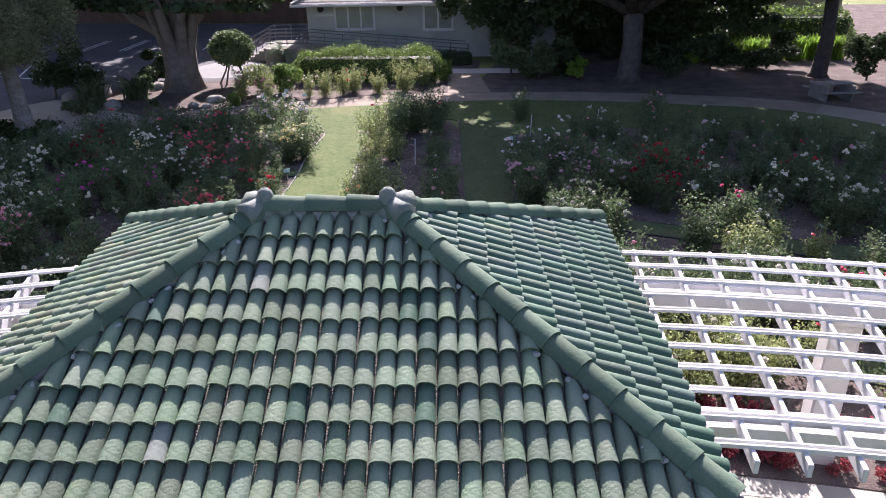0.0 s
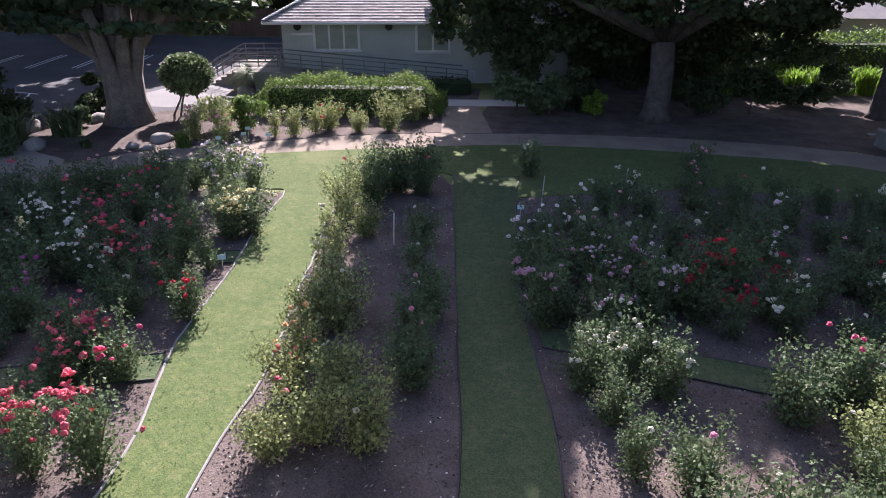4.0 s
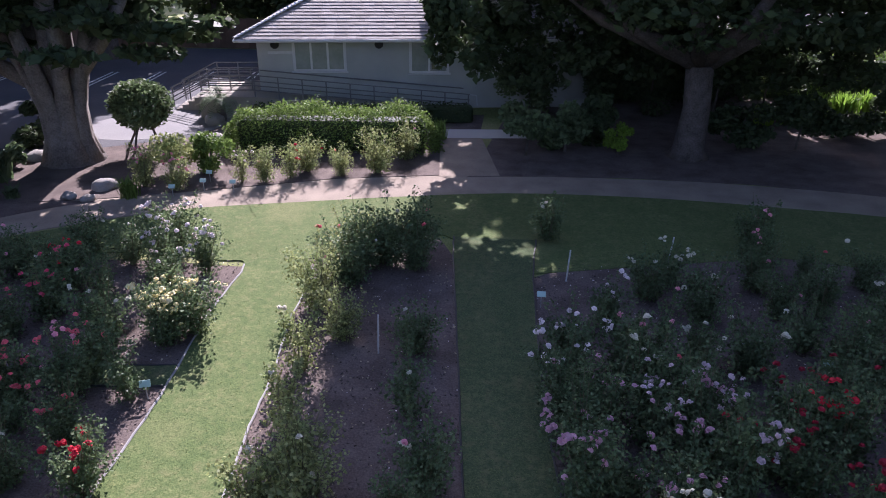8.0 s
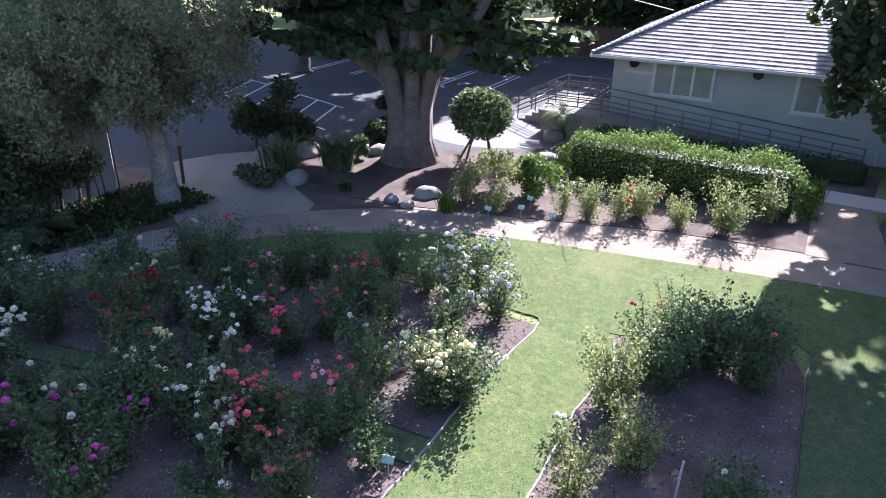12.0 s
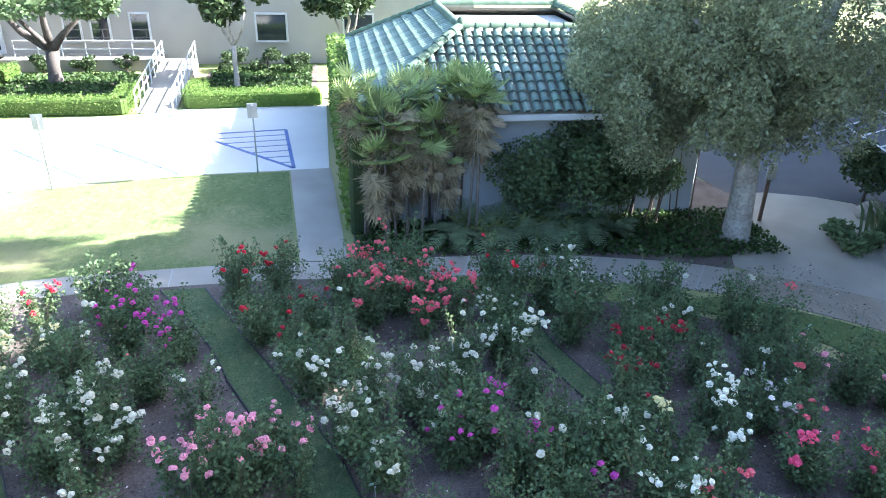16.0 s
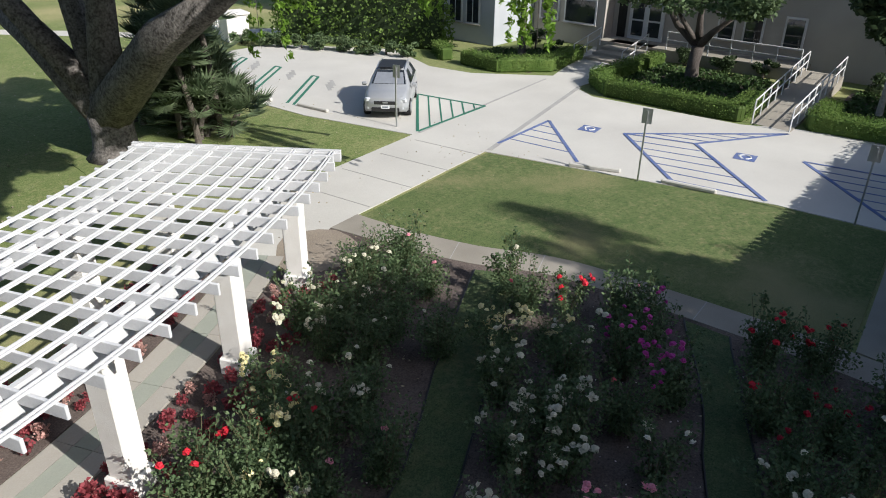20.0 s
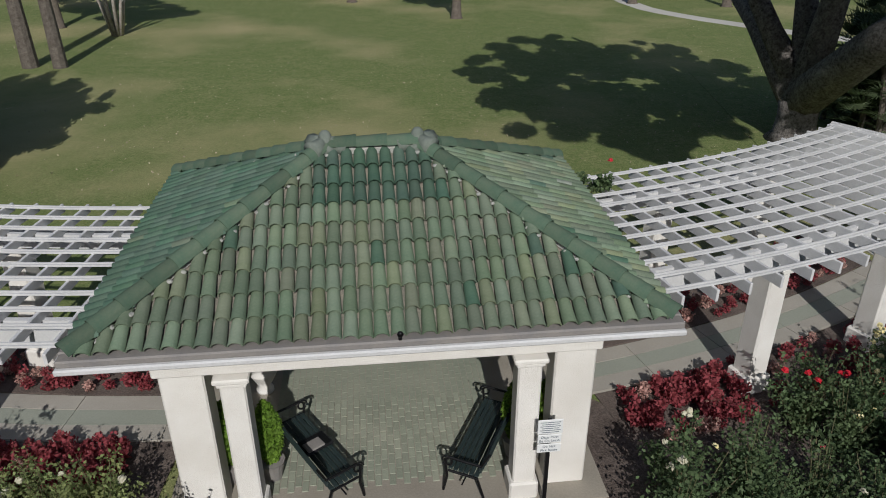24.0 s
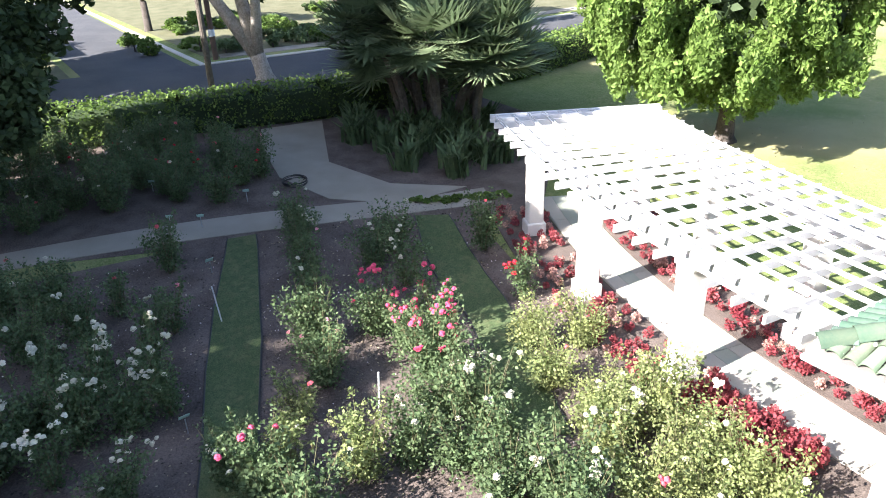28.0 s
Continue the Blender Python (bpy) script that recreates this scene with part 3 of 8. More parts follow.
# dark sheet over the lawn, painting the shade under the oaks
flat("wood_soil", [(-0.6, 36.4), (0.6, 46.0), (1.0, 52.0), (26, 52), (27, 38), (19, 33.5), (14.5, 35.9), (9, 37.0), (5, 37.2)], 0.013, SOIL, "dark soil sheet standing in for shade under the oaks", "soil")
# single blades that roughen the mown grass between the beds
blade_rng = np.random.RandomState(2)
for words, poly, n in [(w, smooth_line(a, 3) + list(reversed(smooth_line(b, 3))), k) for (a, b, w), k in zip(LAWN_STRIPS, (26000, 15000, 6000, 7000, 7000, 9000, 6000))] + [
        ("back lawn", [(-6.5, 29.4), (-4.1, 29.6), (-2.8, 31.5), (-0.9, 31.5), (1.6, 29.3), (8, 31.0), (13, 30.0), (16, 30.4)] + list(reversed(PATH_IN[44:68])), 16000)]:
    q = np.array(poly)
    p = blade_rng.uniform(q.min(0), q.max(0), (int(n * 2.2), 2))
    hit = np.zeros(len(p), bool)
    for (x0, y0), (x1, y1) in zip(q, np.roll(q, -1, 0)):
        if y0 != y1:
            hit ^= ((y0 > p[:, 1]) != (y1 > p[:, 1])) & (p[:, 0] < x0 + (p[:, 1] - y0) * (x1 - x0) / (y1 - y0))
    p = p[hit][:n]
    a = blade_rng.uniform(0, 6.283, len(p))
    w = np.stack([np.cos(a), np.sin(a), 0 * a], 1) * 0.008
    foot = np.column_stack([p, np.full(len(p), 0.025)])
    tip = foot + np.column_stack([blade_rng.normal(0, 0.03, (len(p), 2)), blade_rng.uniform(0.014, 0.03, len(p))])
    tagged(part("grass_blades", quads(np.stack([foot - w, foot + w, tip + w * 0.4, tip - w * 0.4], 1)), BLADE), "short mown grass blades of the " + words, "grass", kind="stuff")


def stripe(x0, y0, x1, y1, w, mat, parent, z=0.027):
    part("marking", box((x0 + x1) / 2, (y0 + y1) / 2, z, math.hypot(x1 - x0, y1 - y0), w, 0.008, turn=math.degrees(math.atan2(y1 - y0, x1 - x0))), mat, parent)


def hatch(a, b, c, n, mat, parent, w=0.065):
    """Bars parallel to a-b between the lines a-c and b-c."""
    for i in range(1, n):
        k = i / n
        stripe(*(a[j] + (c[j] - a[j]) * k for j in (0, 1)), *(b[j] + (c[j] - b[j]) * k for j in (0, 1)), w, mat, parent)


for a, b, c, n, mat in (((-24.0, 3.7), (-24.25, 6.85), (-27.65, 3.55), 5, BLUE), ((-29.5, 12.68), (-29.98, 15.99), (-25.38, 16.46), 7, BLUE), ((-28.17, 6.59), (-28.83, 9.09), (-32.37, 11.31), 6, BLUE), ((-23.1, 0.6), (-27.1, -3.0), (-27.6, 0.4), 6, GREENM)):
    stripe(*a, *c, 0.13, mat, car_park, 0.031), stripe(*b, *c, 0.13, mat, car_park, 0.031)
    if n > 5:
        stripe(*a, *b, 0.11, mat, car_park, 0.035)
    hatch(a, b, c, n, mat, car_park)
for a, b in (((-28.17, 6.59), (-24.7, 10.06)), ((-28.83, 9.09), (-25.06, 12.85))):
    stripe(*a, *b, 0.13, BLUE, car_park, 0.039)
for k in range(1, 7):
    stripe(*(p + (q - p) * k / 6.2 for p, q in zip((-28.17, 6.59), (-24.7, 10.06))), *(p + (q - p) * k / 6.2 for p, q in zip((-28.83, 9.09), (-25.06, 12.85))), 0.065, BLUE, car_park)
for x, y in ((-27.8, 5.3), (-28.6, 11.0)):
    part("marking", box(x, y, 0.029, 0.72, 0.72, 0.006, turn=8), BLUE, car_park, "blue painted square with a pale symbol")
    part("marking", tube([(x + 0.2 * math.cos(t), y + 0.2 * math.sin(t), 0.034) for t in np.linspace(0.4, 5.0, 14)], 0.03, 5), WHITEM, car_park)
    part("marking", box(x + 0.07, y - 0.14, 0.034, 0.36, 0.07, 0.006, turn=40), WHITEM, car_park)
for k in range(5):
    x, y = -22.3 - 0.05 * k, -5.7 - 2.9 * k
    for d in (0.0, 0.42):
        stripe(x, y - d, x - 3.9, y - 2.9 - d, 0.13, GREENM, car_park)
    stripe(x - 3.9, y - 2.9, x - 3.9, y - 3.32, 0.13, GREENM, car_park)
    for r in range(3):
        stripe(x - 2.6 - 0.35 * r, y - 0.6 - 0.25 * r, x - 3.2 - 0.35 * r, y - 1.5 - 0.25 * r, 0.16, STRIP, car_park)
stripe(-23.0, 0.75, -33.4, -0.3, 0.12, STRIP, car_park), stripe(-23.2, 3.9, -33.2, 1.7, 0.2, STRIP, car_park)
for k in range(4):
    stripe(-16.6 - 1.9 * k, 1.5 - 0.1 * k, -16.9 - 1.9 * k, 4.3 - 0.1 * k, 0.03, STRIP, car_park)
wheel_stop = thing("wheel_stop", "low pale concrete wheel stop", "wheel stop", pose(-24.02, 7.63, 0.022, 0, 0, 110), group="wheel stops")
part("block", box(0, 0, 0.065, 1.7, 0.16, 0.13, 0.03), PALE, wheel_stop)
for x, y, a in ((-24.52, 10.65, 98), (-21.92, -7.60, 95), (-22.41, -4.61, 95), (-23.0, -11.2, 92)):
    copy_thing(wheel_stop, pose(x, y, 0.022, 0, 0, a))

# ---------------------------------------------------------------- pavilion
PAV = pose(-0.19, 9.24, 0, 0, 0, 5.43)
HX, HY, EAVE, RIDGE, RHALF = 3.775, 3.07, 3.24, 4.66, 0.71
pavilion = thing("pavilion", "white-columned garden pavilion with green clay tile hip roof", "pavilion", PAV)
CORNER = {(-1, -1): (-HX, -HY), (1, -1): (HX, -HY), (1, 1): (HX, HY), (-1, 1): (-HX, HY)}


def slope_frame(a, b, c, d):
    """Origin at eave corner a, unit ways along the eave a-b and up the slope, and the slope's length."""
    a, b, c, d = (Vector(p) for p in (a, b, c, d))
    along = (b - a).normalized()
    rise = ((d + c) / 2 - (a + b) / 2)
    up = rise - along * rise.dot(along)
    return a, along, up.normalized(), up.length, (b - a).length, (d - a).dot(along), (c - a).dot(along)


def tile_mesh(r0=0.1, r1=0.078, length=0.47, arc=82, n=7, t=0.016, lift=0.05):
    v, f = [], []
    for s, (y, r) in enumerate(((0, r0), (length, r1))):
        for rr in (r, r - t):
            for k in range(n + 1):
                a = radians(90 + arc - 2 * arc * k / n)
                v.append((rr * math.cos(a), y, rr * math.sin(a) - r * math.cos(radians(arc)) * 0.6 + (lift if s == 0 else 0.0)))
    m = n + 1
    v += v[: 2 * m]  # the thick front edge has corners of its own, so that it stays sharp
    for k in range(n):
        f += [(k, k + 1, 2 * m + k + 1, 2 * m + k), (m + k + 1, m + k, 3 * m + k, 3 * m + k + 1), (4 * m + k + 1, 4 * m + k, 5 * m + k, 5 * m + k + 1)]
    return mesh(v, f, True, "tile")


TILE_MESH = tile_mesh()
TILE_MESH.materials.append(TILE)
DEEP_MESH, PALE_MESH, OLIVE_MESH = tile_mesh(), tile_mesh(), tile_mesh()
OLIVE_MESH.materials.append(TILE_OLIVE)
DEEP_MESH.materials.append(TILE_DEEP), PALE_MESH.materials.append(TILE_PALE)
CAP_MESH = tile_mesh(0.15, 0.132, 0.52, 86, 8, 0.016, 0.016)
CAP_MESH.materials.append(TILE_CAP)


def lay_tiles(parent, corner, pitch, course, rng, name="roof_tile", data=TILE_MESH):
    """Rows of barrel tiles on the slope with eave a-b and ridge d-c."""
    a, along, up, length, wide, left, right = slope_frame(*corner)
    out = along.cross(up)
    rows = int(round(length / course))
    cols = int(wide / pitch)
    start = (wide - (cols - 1) * pitch) / 2
    for r in range(rows):
        s = -0.06 + r * length / rows
        for c in range(cols):
            u = start + c * pitch
            k = (s + 0.22) / length
            if not left * k + 0.02 < u < wide + (right - wide) * k - 0.02:
                continue
            kind = data
            if data == TILE_MESH:
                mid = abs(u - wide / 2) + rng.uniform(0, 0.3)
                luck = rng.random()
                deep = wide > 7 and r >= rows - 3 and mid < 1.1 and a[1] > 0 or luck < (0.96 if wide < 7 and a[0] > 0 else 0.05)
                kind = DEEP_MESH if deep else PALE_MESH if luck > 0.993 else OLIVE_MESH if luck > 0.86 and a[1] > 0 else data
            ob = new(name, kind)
            ob.parent = parent
            o = a + along * (u + rng.uniform(-0.008, 0.008)) + up * (s + rng.uniform(-0.012, 0.012)) + out * (0.03 + rng.uniform(0, 0.006))
            ob.matrix_local = Matrix.Translation(o) @ Matrix((along, up, out)).transposed().to_4x4() @ pose(0, 0, 0, 0, 0, rng.uniform(-1.3, 1.3))


def lay_caps(parent, a, b, name="ridge_cap", data=CAP_MESH, gap=0.42, lift=0.05):
    a, b = Vector(a), Vector(b)
    way = (b - a).normalized()
    side = way.cross(Vector((0, 0, 1))).normalized()
    n = max(1, int(round((b - a).length / gap)))
    for i in range(n):
        ob = new(name, data)
        ob.parent = parent
        ob.matrix_local = Matrix.Translation(a + (b - a) * i / n + side.cross(way) * lift) @ Matrix((side, way, side.cross(way))).transposed().to_4x4()


tiles = random.Random(4)
TOP = {-1: (-RHALF, 0, RIDGE), 1: (RHALF, 0, RIDGE)}
E4 = [(-HX, -HY, EAVE), (HX, -HY, EAVE), (HX, HY, EAVE), (-HX, HY, EAVE)]
SLOPES = [(E4[2], E4[3], TOP[-1], TOP[1]), (E4[0], E4[1], TOP[1], TOP[-1]), (E4[1], E4[2], TOP[1], TOP[1]), (E4[3], E4[0], TOP[-1], TOP[-1])]
for cr in SLOPES:
    q = [Vector(p) for p in cr]
    low = Vector((0, 0, -0.07))
    if cr[2] == cr[3]:
        deck = part("roof_slope", ([*q[:3], *(p + low for p in q[:3])], [(0, 1, 2), (5, 4, 3), (0, 3, 4, 1)]), DECK, pavilion, "dusty roof slope under green barrel tiles")
    else:
        deck = part("roof_slope", ([*q, *(p + low for p in q)], [(0, 1, 2, 3), (7, 6, 5, 4), (0, 4, 5, 1)]), DECK, pavilion, "dusty roof slope under green barrel tiles")
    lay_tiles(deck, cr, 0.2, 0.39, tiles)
for sx in (-1, 1):
    for sy in (-1, 1):
        e = Vector((*CORNER[sx, sy], EAVE))
        t = Vector(TOP[sx])
        hip = part("hip_mortar", tube([e + Vector((0, 0, 0.03)), t + Vector((0, 0, 0.03))], 0.085, 6), MORTAR, pavilion, "pale mortar bed along the hip")
        lay_caps(hip, e - (t - e).normalized() * 0.06 + Vector((0, 0, 0.06)), t + Vector((0, 0, 0.06)), "hip_cap", lift=0.03)
        side = (t - e).cross(Vector((0, 0, 1))).normalized()
        lumps = []
        for k in range(21):
            for q in (-1, 1):
                p = e + (t - e) * (k + 0.3 + 0.4 * tiles.random()) / 21 + side * q * tiles.uniform(0.13, 0.19)
                lumps.append(box(p.x, p.y, p.z + 0.045, tiles.uniform(0.04, 0.1), tiles.uniform(0.04, 0.08), 0.05, 0.018, tiles.uniform(0, 90)))
        tagged(part("mortar_fill", join(*lumps), MORTAR, pavilion, "pale mortar packed between hip tiles"), kind="stuff")
ridge_fill = [box(-RHALF + 0.1 + 0.2 * k, q * 0.15, RIDGE + 0.02, 0.09, 0.05, 0.06, 0.018) for k in range(7) for q in (-1, 1)]
tagged(part("mortar_fill", join(*ridge_fill), MORTAR, pavilion, "pale mortar packed below the ridge"), kind="stuff")
ridge = part("ridge_mortar", box(0, 0, RIDGE + 0.02, 2 * RHALF, 0.2, 0.12, 0.02), MORTAR, pavilion, "pale mortar bed along the ridge")
lay_caps(ridge, (-RHALF, 0, RIDGE + 0.07), (RHALF, 0, RIDGE + 0.07), lift=0.03)
for sx in (-1, 1):
    fin = part("finial", tube([(sx * RHALF, 0, RIDGE + z) for z in (0.0, 0.1, 0.16, 0.24, 0.30, 0.335, 0.35)], [0.2, 0.17, 0.12, 0.105, 0.085, 0.05, 0.005], 12), FINIAL, pavilion, "rounded grey-green clay finial", True)
    for wx, wy in ((-sx, 0), (sx * 0.7, 0.7), (sx * 0.7, -0.7)):
        part("flange", tube([(sx * RHALF + wx * d, wy * d, RIDGE + 0.20 - h) for d, h in ((0.02, 0), (0.16, 0.09), (0.30, 0.13))], [0.07, 0.13, 0.165], 8), FINIAL, fin, soft=True)
# eaves: grey gutter, white fascia, soffit, beams
for x, y, sx, sy in ((0, HY + 0.07, 2 * HX + 0.28, 0.2), (0, -HY - 0.07, 2 * HX + 0.28, 0.2), (HX + 0.07, 0, 0.2, 2 * HY - 0.06), (-HX - 0.07, 0, 0.2, 2 * HY - 0.06)):
    part("gutter", box(x, y, EAVE - 0.02, sx, sy, 0.10, 0.02), GUTTER, pavilion, "grey metal gutter")
    part("fascia", box(x * 1.008, y * 1.008, EAVE - 0.115, sx + 0.05, sy + 0.03, 0.085, 0.02), WHITE, pavilion, "white moulded fascia")
    part("cornice", box(x * 0.975, y * 0.972, EAVE - 0.19, sx - 0.1, sy + 0.06, 0.06, 0.015), WHITE, pavilion)
part("soffit", box(0, 0, EAVE - 0.24, 2 * HX - 0.1, 2 * HY - 0.1, 0.03), WHITE, pavilion)
for sy in (-1, 1):
    part("beam", box(0, sy * 2.66, EAVE - 0.43, 6.0, 0.36, 0.34, 0.02), STUCCO, pavilion)
for sx in (-1, 1):
    part("beam", box(sx * 2.86, 0, EAVE - 0.43, 0.34, 5.07, 0.34, 0.02), STUCCO, pavilion)


def pillar(parent, x, y, w, d, top, base=0.0):
    p = part("column", box(x, y, top / 2, w, d, top, 0.025), STUCCO, parent, "white stucco column")
    if base:
        part("plinth", box(x, y, base / 2, w + 0.1, d + 0.1, base, 0.03), STUCCO, p)
    return p


for sx in (-1, 1):
    for sy in (-1, 1):
        pillar(pavilion, sx * 2.70, sy * 2.42, 0.60, 0.42, EAVE - 0.6)
        c = pillar(pavilion, sx * 2.0, sy * 2.68, 0.34, 0.34, EAVE - 0.72, 0.35)
        part("capital", box(sx * 2.0, sy * 2.68, EAVE - 0.76, 0.40, 0.40, 0.06, 0.015), STUCCO, c)
        part("capital", box(sx * 2.0, sy * 2.68, EAVE - 0.68, 0.48, 0.48, 0.08, 0.02), STUCCO, c)
        part("bracket", box(sx * 2.84, sy * 1.92, (EAVE - 0.61) / 2, 0.30, 0.3, EAVE - 0.61, 0.02), STUCCO, pavilion)
part("soffit_lamp", tube([(1.2, 0.4, EAVE - 0.26), (1.2, 0.4, EAVE - 0.42), (1.2, 0.4, EAVE - 0.5)], [0.14, 0.14, 0.10], 12), WHITE, pavilion, "round white ceiling lamp")

# pavilion floor: concrete border with green pavers
pav_floor = tagged(part("pavilion_floor", moved(prism([(-3.3, -2.9), (3.3, -2.9), (3.3, 3.0), (-3.3, 3.0)], -0.05, 0.05), PAV), CONCRETE), "concrete slab with worn green brick pavers", "floor", kind="structure")
BRICK_MESH = mesh(*box(0, 0, 0, 0.102, 0.212, 0.03, 0.006), name="paver")
BRICK_MESH.materials.append(BRICK)
rest = []
for i in range(22):
    for j in range(34):
        x, y = -1.85 + j * 0.112, 2.3 - i * 0.224 - (0.112 if j % 2 else 0)
        if i < 9:
            ob = new("paver", BRICK_MESH)
            ob.parent = pav_floor
            ob.matrix_local = PAV @ pose(x, y, 0.046 + tiles.uniform(0, 0.003), 0, 0, tiles.uniform(-0.8, 0.8))
        else:
            rest.append(moved(box(x, y, 0.045, 0.102, 0.212, 0.03), PAV))
tagged(part("paver_field", join(*rest), BRICK, pav_floor, "worn green brick pavers"), kind="stuff")

# ---------------------------------------------------------------- pergolas: two arcs about one centre
CX, CY = 4.15, -19.15


def polar(deg, r):
    return CX + r * math.sin(radians(deg)), CY + r * math.cos(radians(deg))


def arc_band(a0, a1, r0, r1, z0, z1, n=28):
    return band([polar(a0 + (a1 - a0) * i / n, r0) for i in range(n + 1)], [polar(a0 + (a1 - a0) * i / n, r1) for i in range(n + 1)], z0, z1)


def radial_box(deg, r0, r1, w, z0, z1, c=0.0):
    x, y = polar(deg, (r0 + r1) / 2)
    return box(x, y, (z0 + z1) / 2, w, r1 - r0, z1 - z0, c, -deg)


R_IN, R_OUT = 26.72, 31.27
for a0, a1, deep, cols, words in ((-0.9, 21.0, 0.16, (4.9, 11.5, 18.35), "white painted curved pergola on stucco columns"), (-16.1, -35.2, 0.2, (-21.3, -27.3, -33.5), "white painted curved pergola beside the lawn walk")):
    perg = thing("pergola", words, "pergola", group="pergolas")
    for deg in cols:
        for r in (30.45, 27.4):
            x, y = polar(deg, r)
            c = part("column", box(x, y, 1.28, 0.42, 0.42, 2.56, 0.03, -deg), STUCCO, perg, "white stucco column")
            part("plinth", box(x, y, 0.19, 0.54, 0.54, 0.38, 0.03, -deg), STUCCO, c)
            part("capital", box(x, y, 2.52, 0.50, 0.50, 0.10, 0.02, -deg), STUCCO, c)
    for r in (30.45, 27.4):
        for d in (-0.13, 0.13):
            part("beam", arc_band(a0, a1, r + d - 0.045, r + d + 0.045, 2.57, 2.84), WHITE, perg)
    n = int(abs(a1 - a0) / 1.08)
    for i in range(n + 1):
        deg = a0 + (a1 - a0) * (i + 0.35) / (n + 0.5)
        part("rafter", radial_box(deg, R_IN - 0.18, R_OUT + 0.14, 0.052, 2.99 - deep, 2.99, 0.008), WHITE, perg)
    part("end_rafter", radial_box(a1, R_IN - 0.18, R_OUT + 0.12, 0.10, 2.82, 3.03, 0.008), WHITE, perg)
    part("end_rafter", radial_box(a1 - math.copysign(0.75, a1), R_IN - 0.1, R_OUT + 0.05, 0.07, 2.84, 3.045, 0.008), WHITE, perg)
    for i in range(11):
        r = R_IN + 0.05 + (R_OUT - R_IN - 0.1) * i / 10
        part("slat", arc_band(a0, a1, r - 0.046, r - 0.025, 2.992, 3.03), WHITE, perg)
        part("slat", arc_band(a0, a1, r + 0.025, r + 0.046, 2.992, 3.03), WHITE, perg)

# walk under the pergolas, in panels
arc_walk = tagged(part("arc_walk", arc_band(23.0, -36.0, 28.5, 29.72, -0.05, 0.022, 40), WALKWAY), "curved concrete walk under the pergolas", "path", kind="structure")
for k in range(17):
    d0, d1 = 23.0 - k * 3.47, 23.0 - (k + 1) * 3.47 + 0.03
    for j, (r0, r1) in enumerate(((28.52, 28.90), (28.912, 29.30), (29.312, 29.70))):
        part("panel", arc_band(d0, d1, r0, r1, 0.0, 0.035 + 0.002 * ((k + j) % 3), 6), GREENWALK if j == 1 else WALKWAY, arc_walk)
for r0, r1, nm in ((26.7, 28.47, "inner"), (29.75, 31.35, "outer")):
    for d0, d1 in ((22.0, -1.2), (-16.0, -34.5)):
        tagged(part("bedding_soil", arc_band(d0, d1, r0, r1, -0.03, 0.03, 30), SOIL), "mulched soil under the pergola edge", "soil", kind="structure")


# ---------------------------------------------------------------- roses
def bloom_mesh(n_ring=3, seed=0):
    """A full rose: ruffled ball of petals above a ring of open outer petals."""
    r = np.random.RandomState(seed)
    v, f = [], []
    for k in range(5):
        a = 2 * math.pi * k / 5 + r.uniform(-0.2, 0.2)
        c, s = math.cos(a), math.sin(a)
        base = len(v)
        for d, w, z in ((0.006, 0.012, 0.0), (0.04, 0.032, 0.008), (0.058, 0.016, 0.002)):
            for q in (-1, 1):
                v.append((c * d - s * q * w, s * d + c * q * w, z + r.uniform(-0.004, 0.004)))
        f += [(base, base + 1, base + 3, base + 2), (base + 2, base + 3, base + 5, base + 4)]
    rings = ((0.040, 0.0), (0.046, 0.018), (0.040, 0.036), (0.024, 0.048), (0.010, 0.046))[: n_ring + 1]
    first, n = len(v), 9
    for m, (rad, z) in enumerate(rings):
        for k in range(n):
            a = 2 * math.pi * (k + 0.5 * (m % 2)) / n
            q = rad * (1.12 if k % 2 else 0.88) * r.uniform(0.93, 1.07)
            v.append((q * math.cos(a), q * math.sin(a), z + r.uniform(-0.004, 0.004)))
    for m in range(len(rings) - 1):
        f += [(first + n * m + k, first + n * m + (k + 1) % n, first + n * (m + 1) + (k + 1) % n, first + n * (m + 1) + k) for k in range(n)]
    f.append(tuple(first + n * (len(rings) - 1) + k for k in range(n)))
    return mesh(v, f, False, "bloom")


def spray_mesh(seed):
    """Three or four blooms of one spray."""
    r = random.Random(seed)
    lots = []
    for k in range(3 + seed % 2):
        d = bloom_mesh(3, seed + k)
        m = pose(0.075 * math.cos(2.1 * k) * r.uniform(0.7, 1.2), 0.075 * math.sin(2.1 * k) * r.uniform(0.7, 1.2), r.uniform(-0.03, 0.03), r.uniform(-35, 35), r.uniform(-35, 35), r.uniform(0, 360)) @ Matrix.Scale(r.uniform(0.75, 1.05), 4)
        lots.append(([tuple(m @ v.co) for v in d.vertices], [tuple(p.vertices) for p in d.polygons]))
        bpy.data.meshes.remove(d)
    return mesh(*join(*lots), False, "spray")


BLOOMS = {c: [bloom_mesh(4, 0), bloom_mesh(4, 1)] + ([spray_mesh(4), spray_mesh(7)] if c not in ("magenta", "pink", "darkred", "orange") else []) for c in PETAL}
for c, lot in BLOOMS.items():
    for d in lot:
        d.materials.append(PETAL[c])


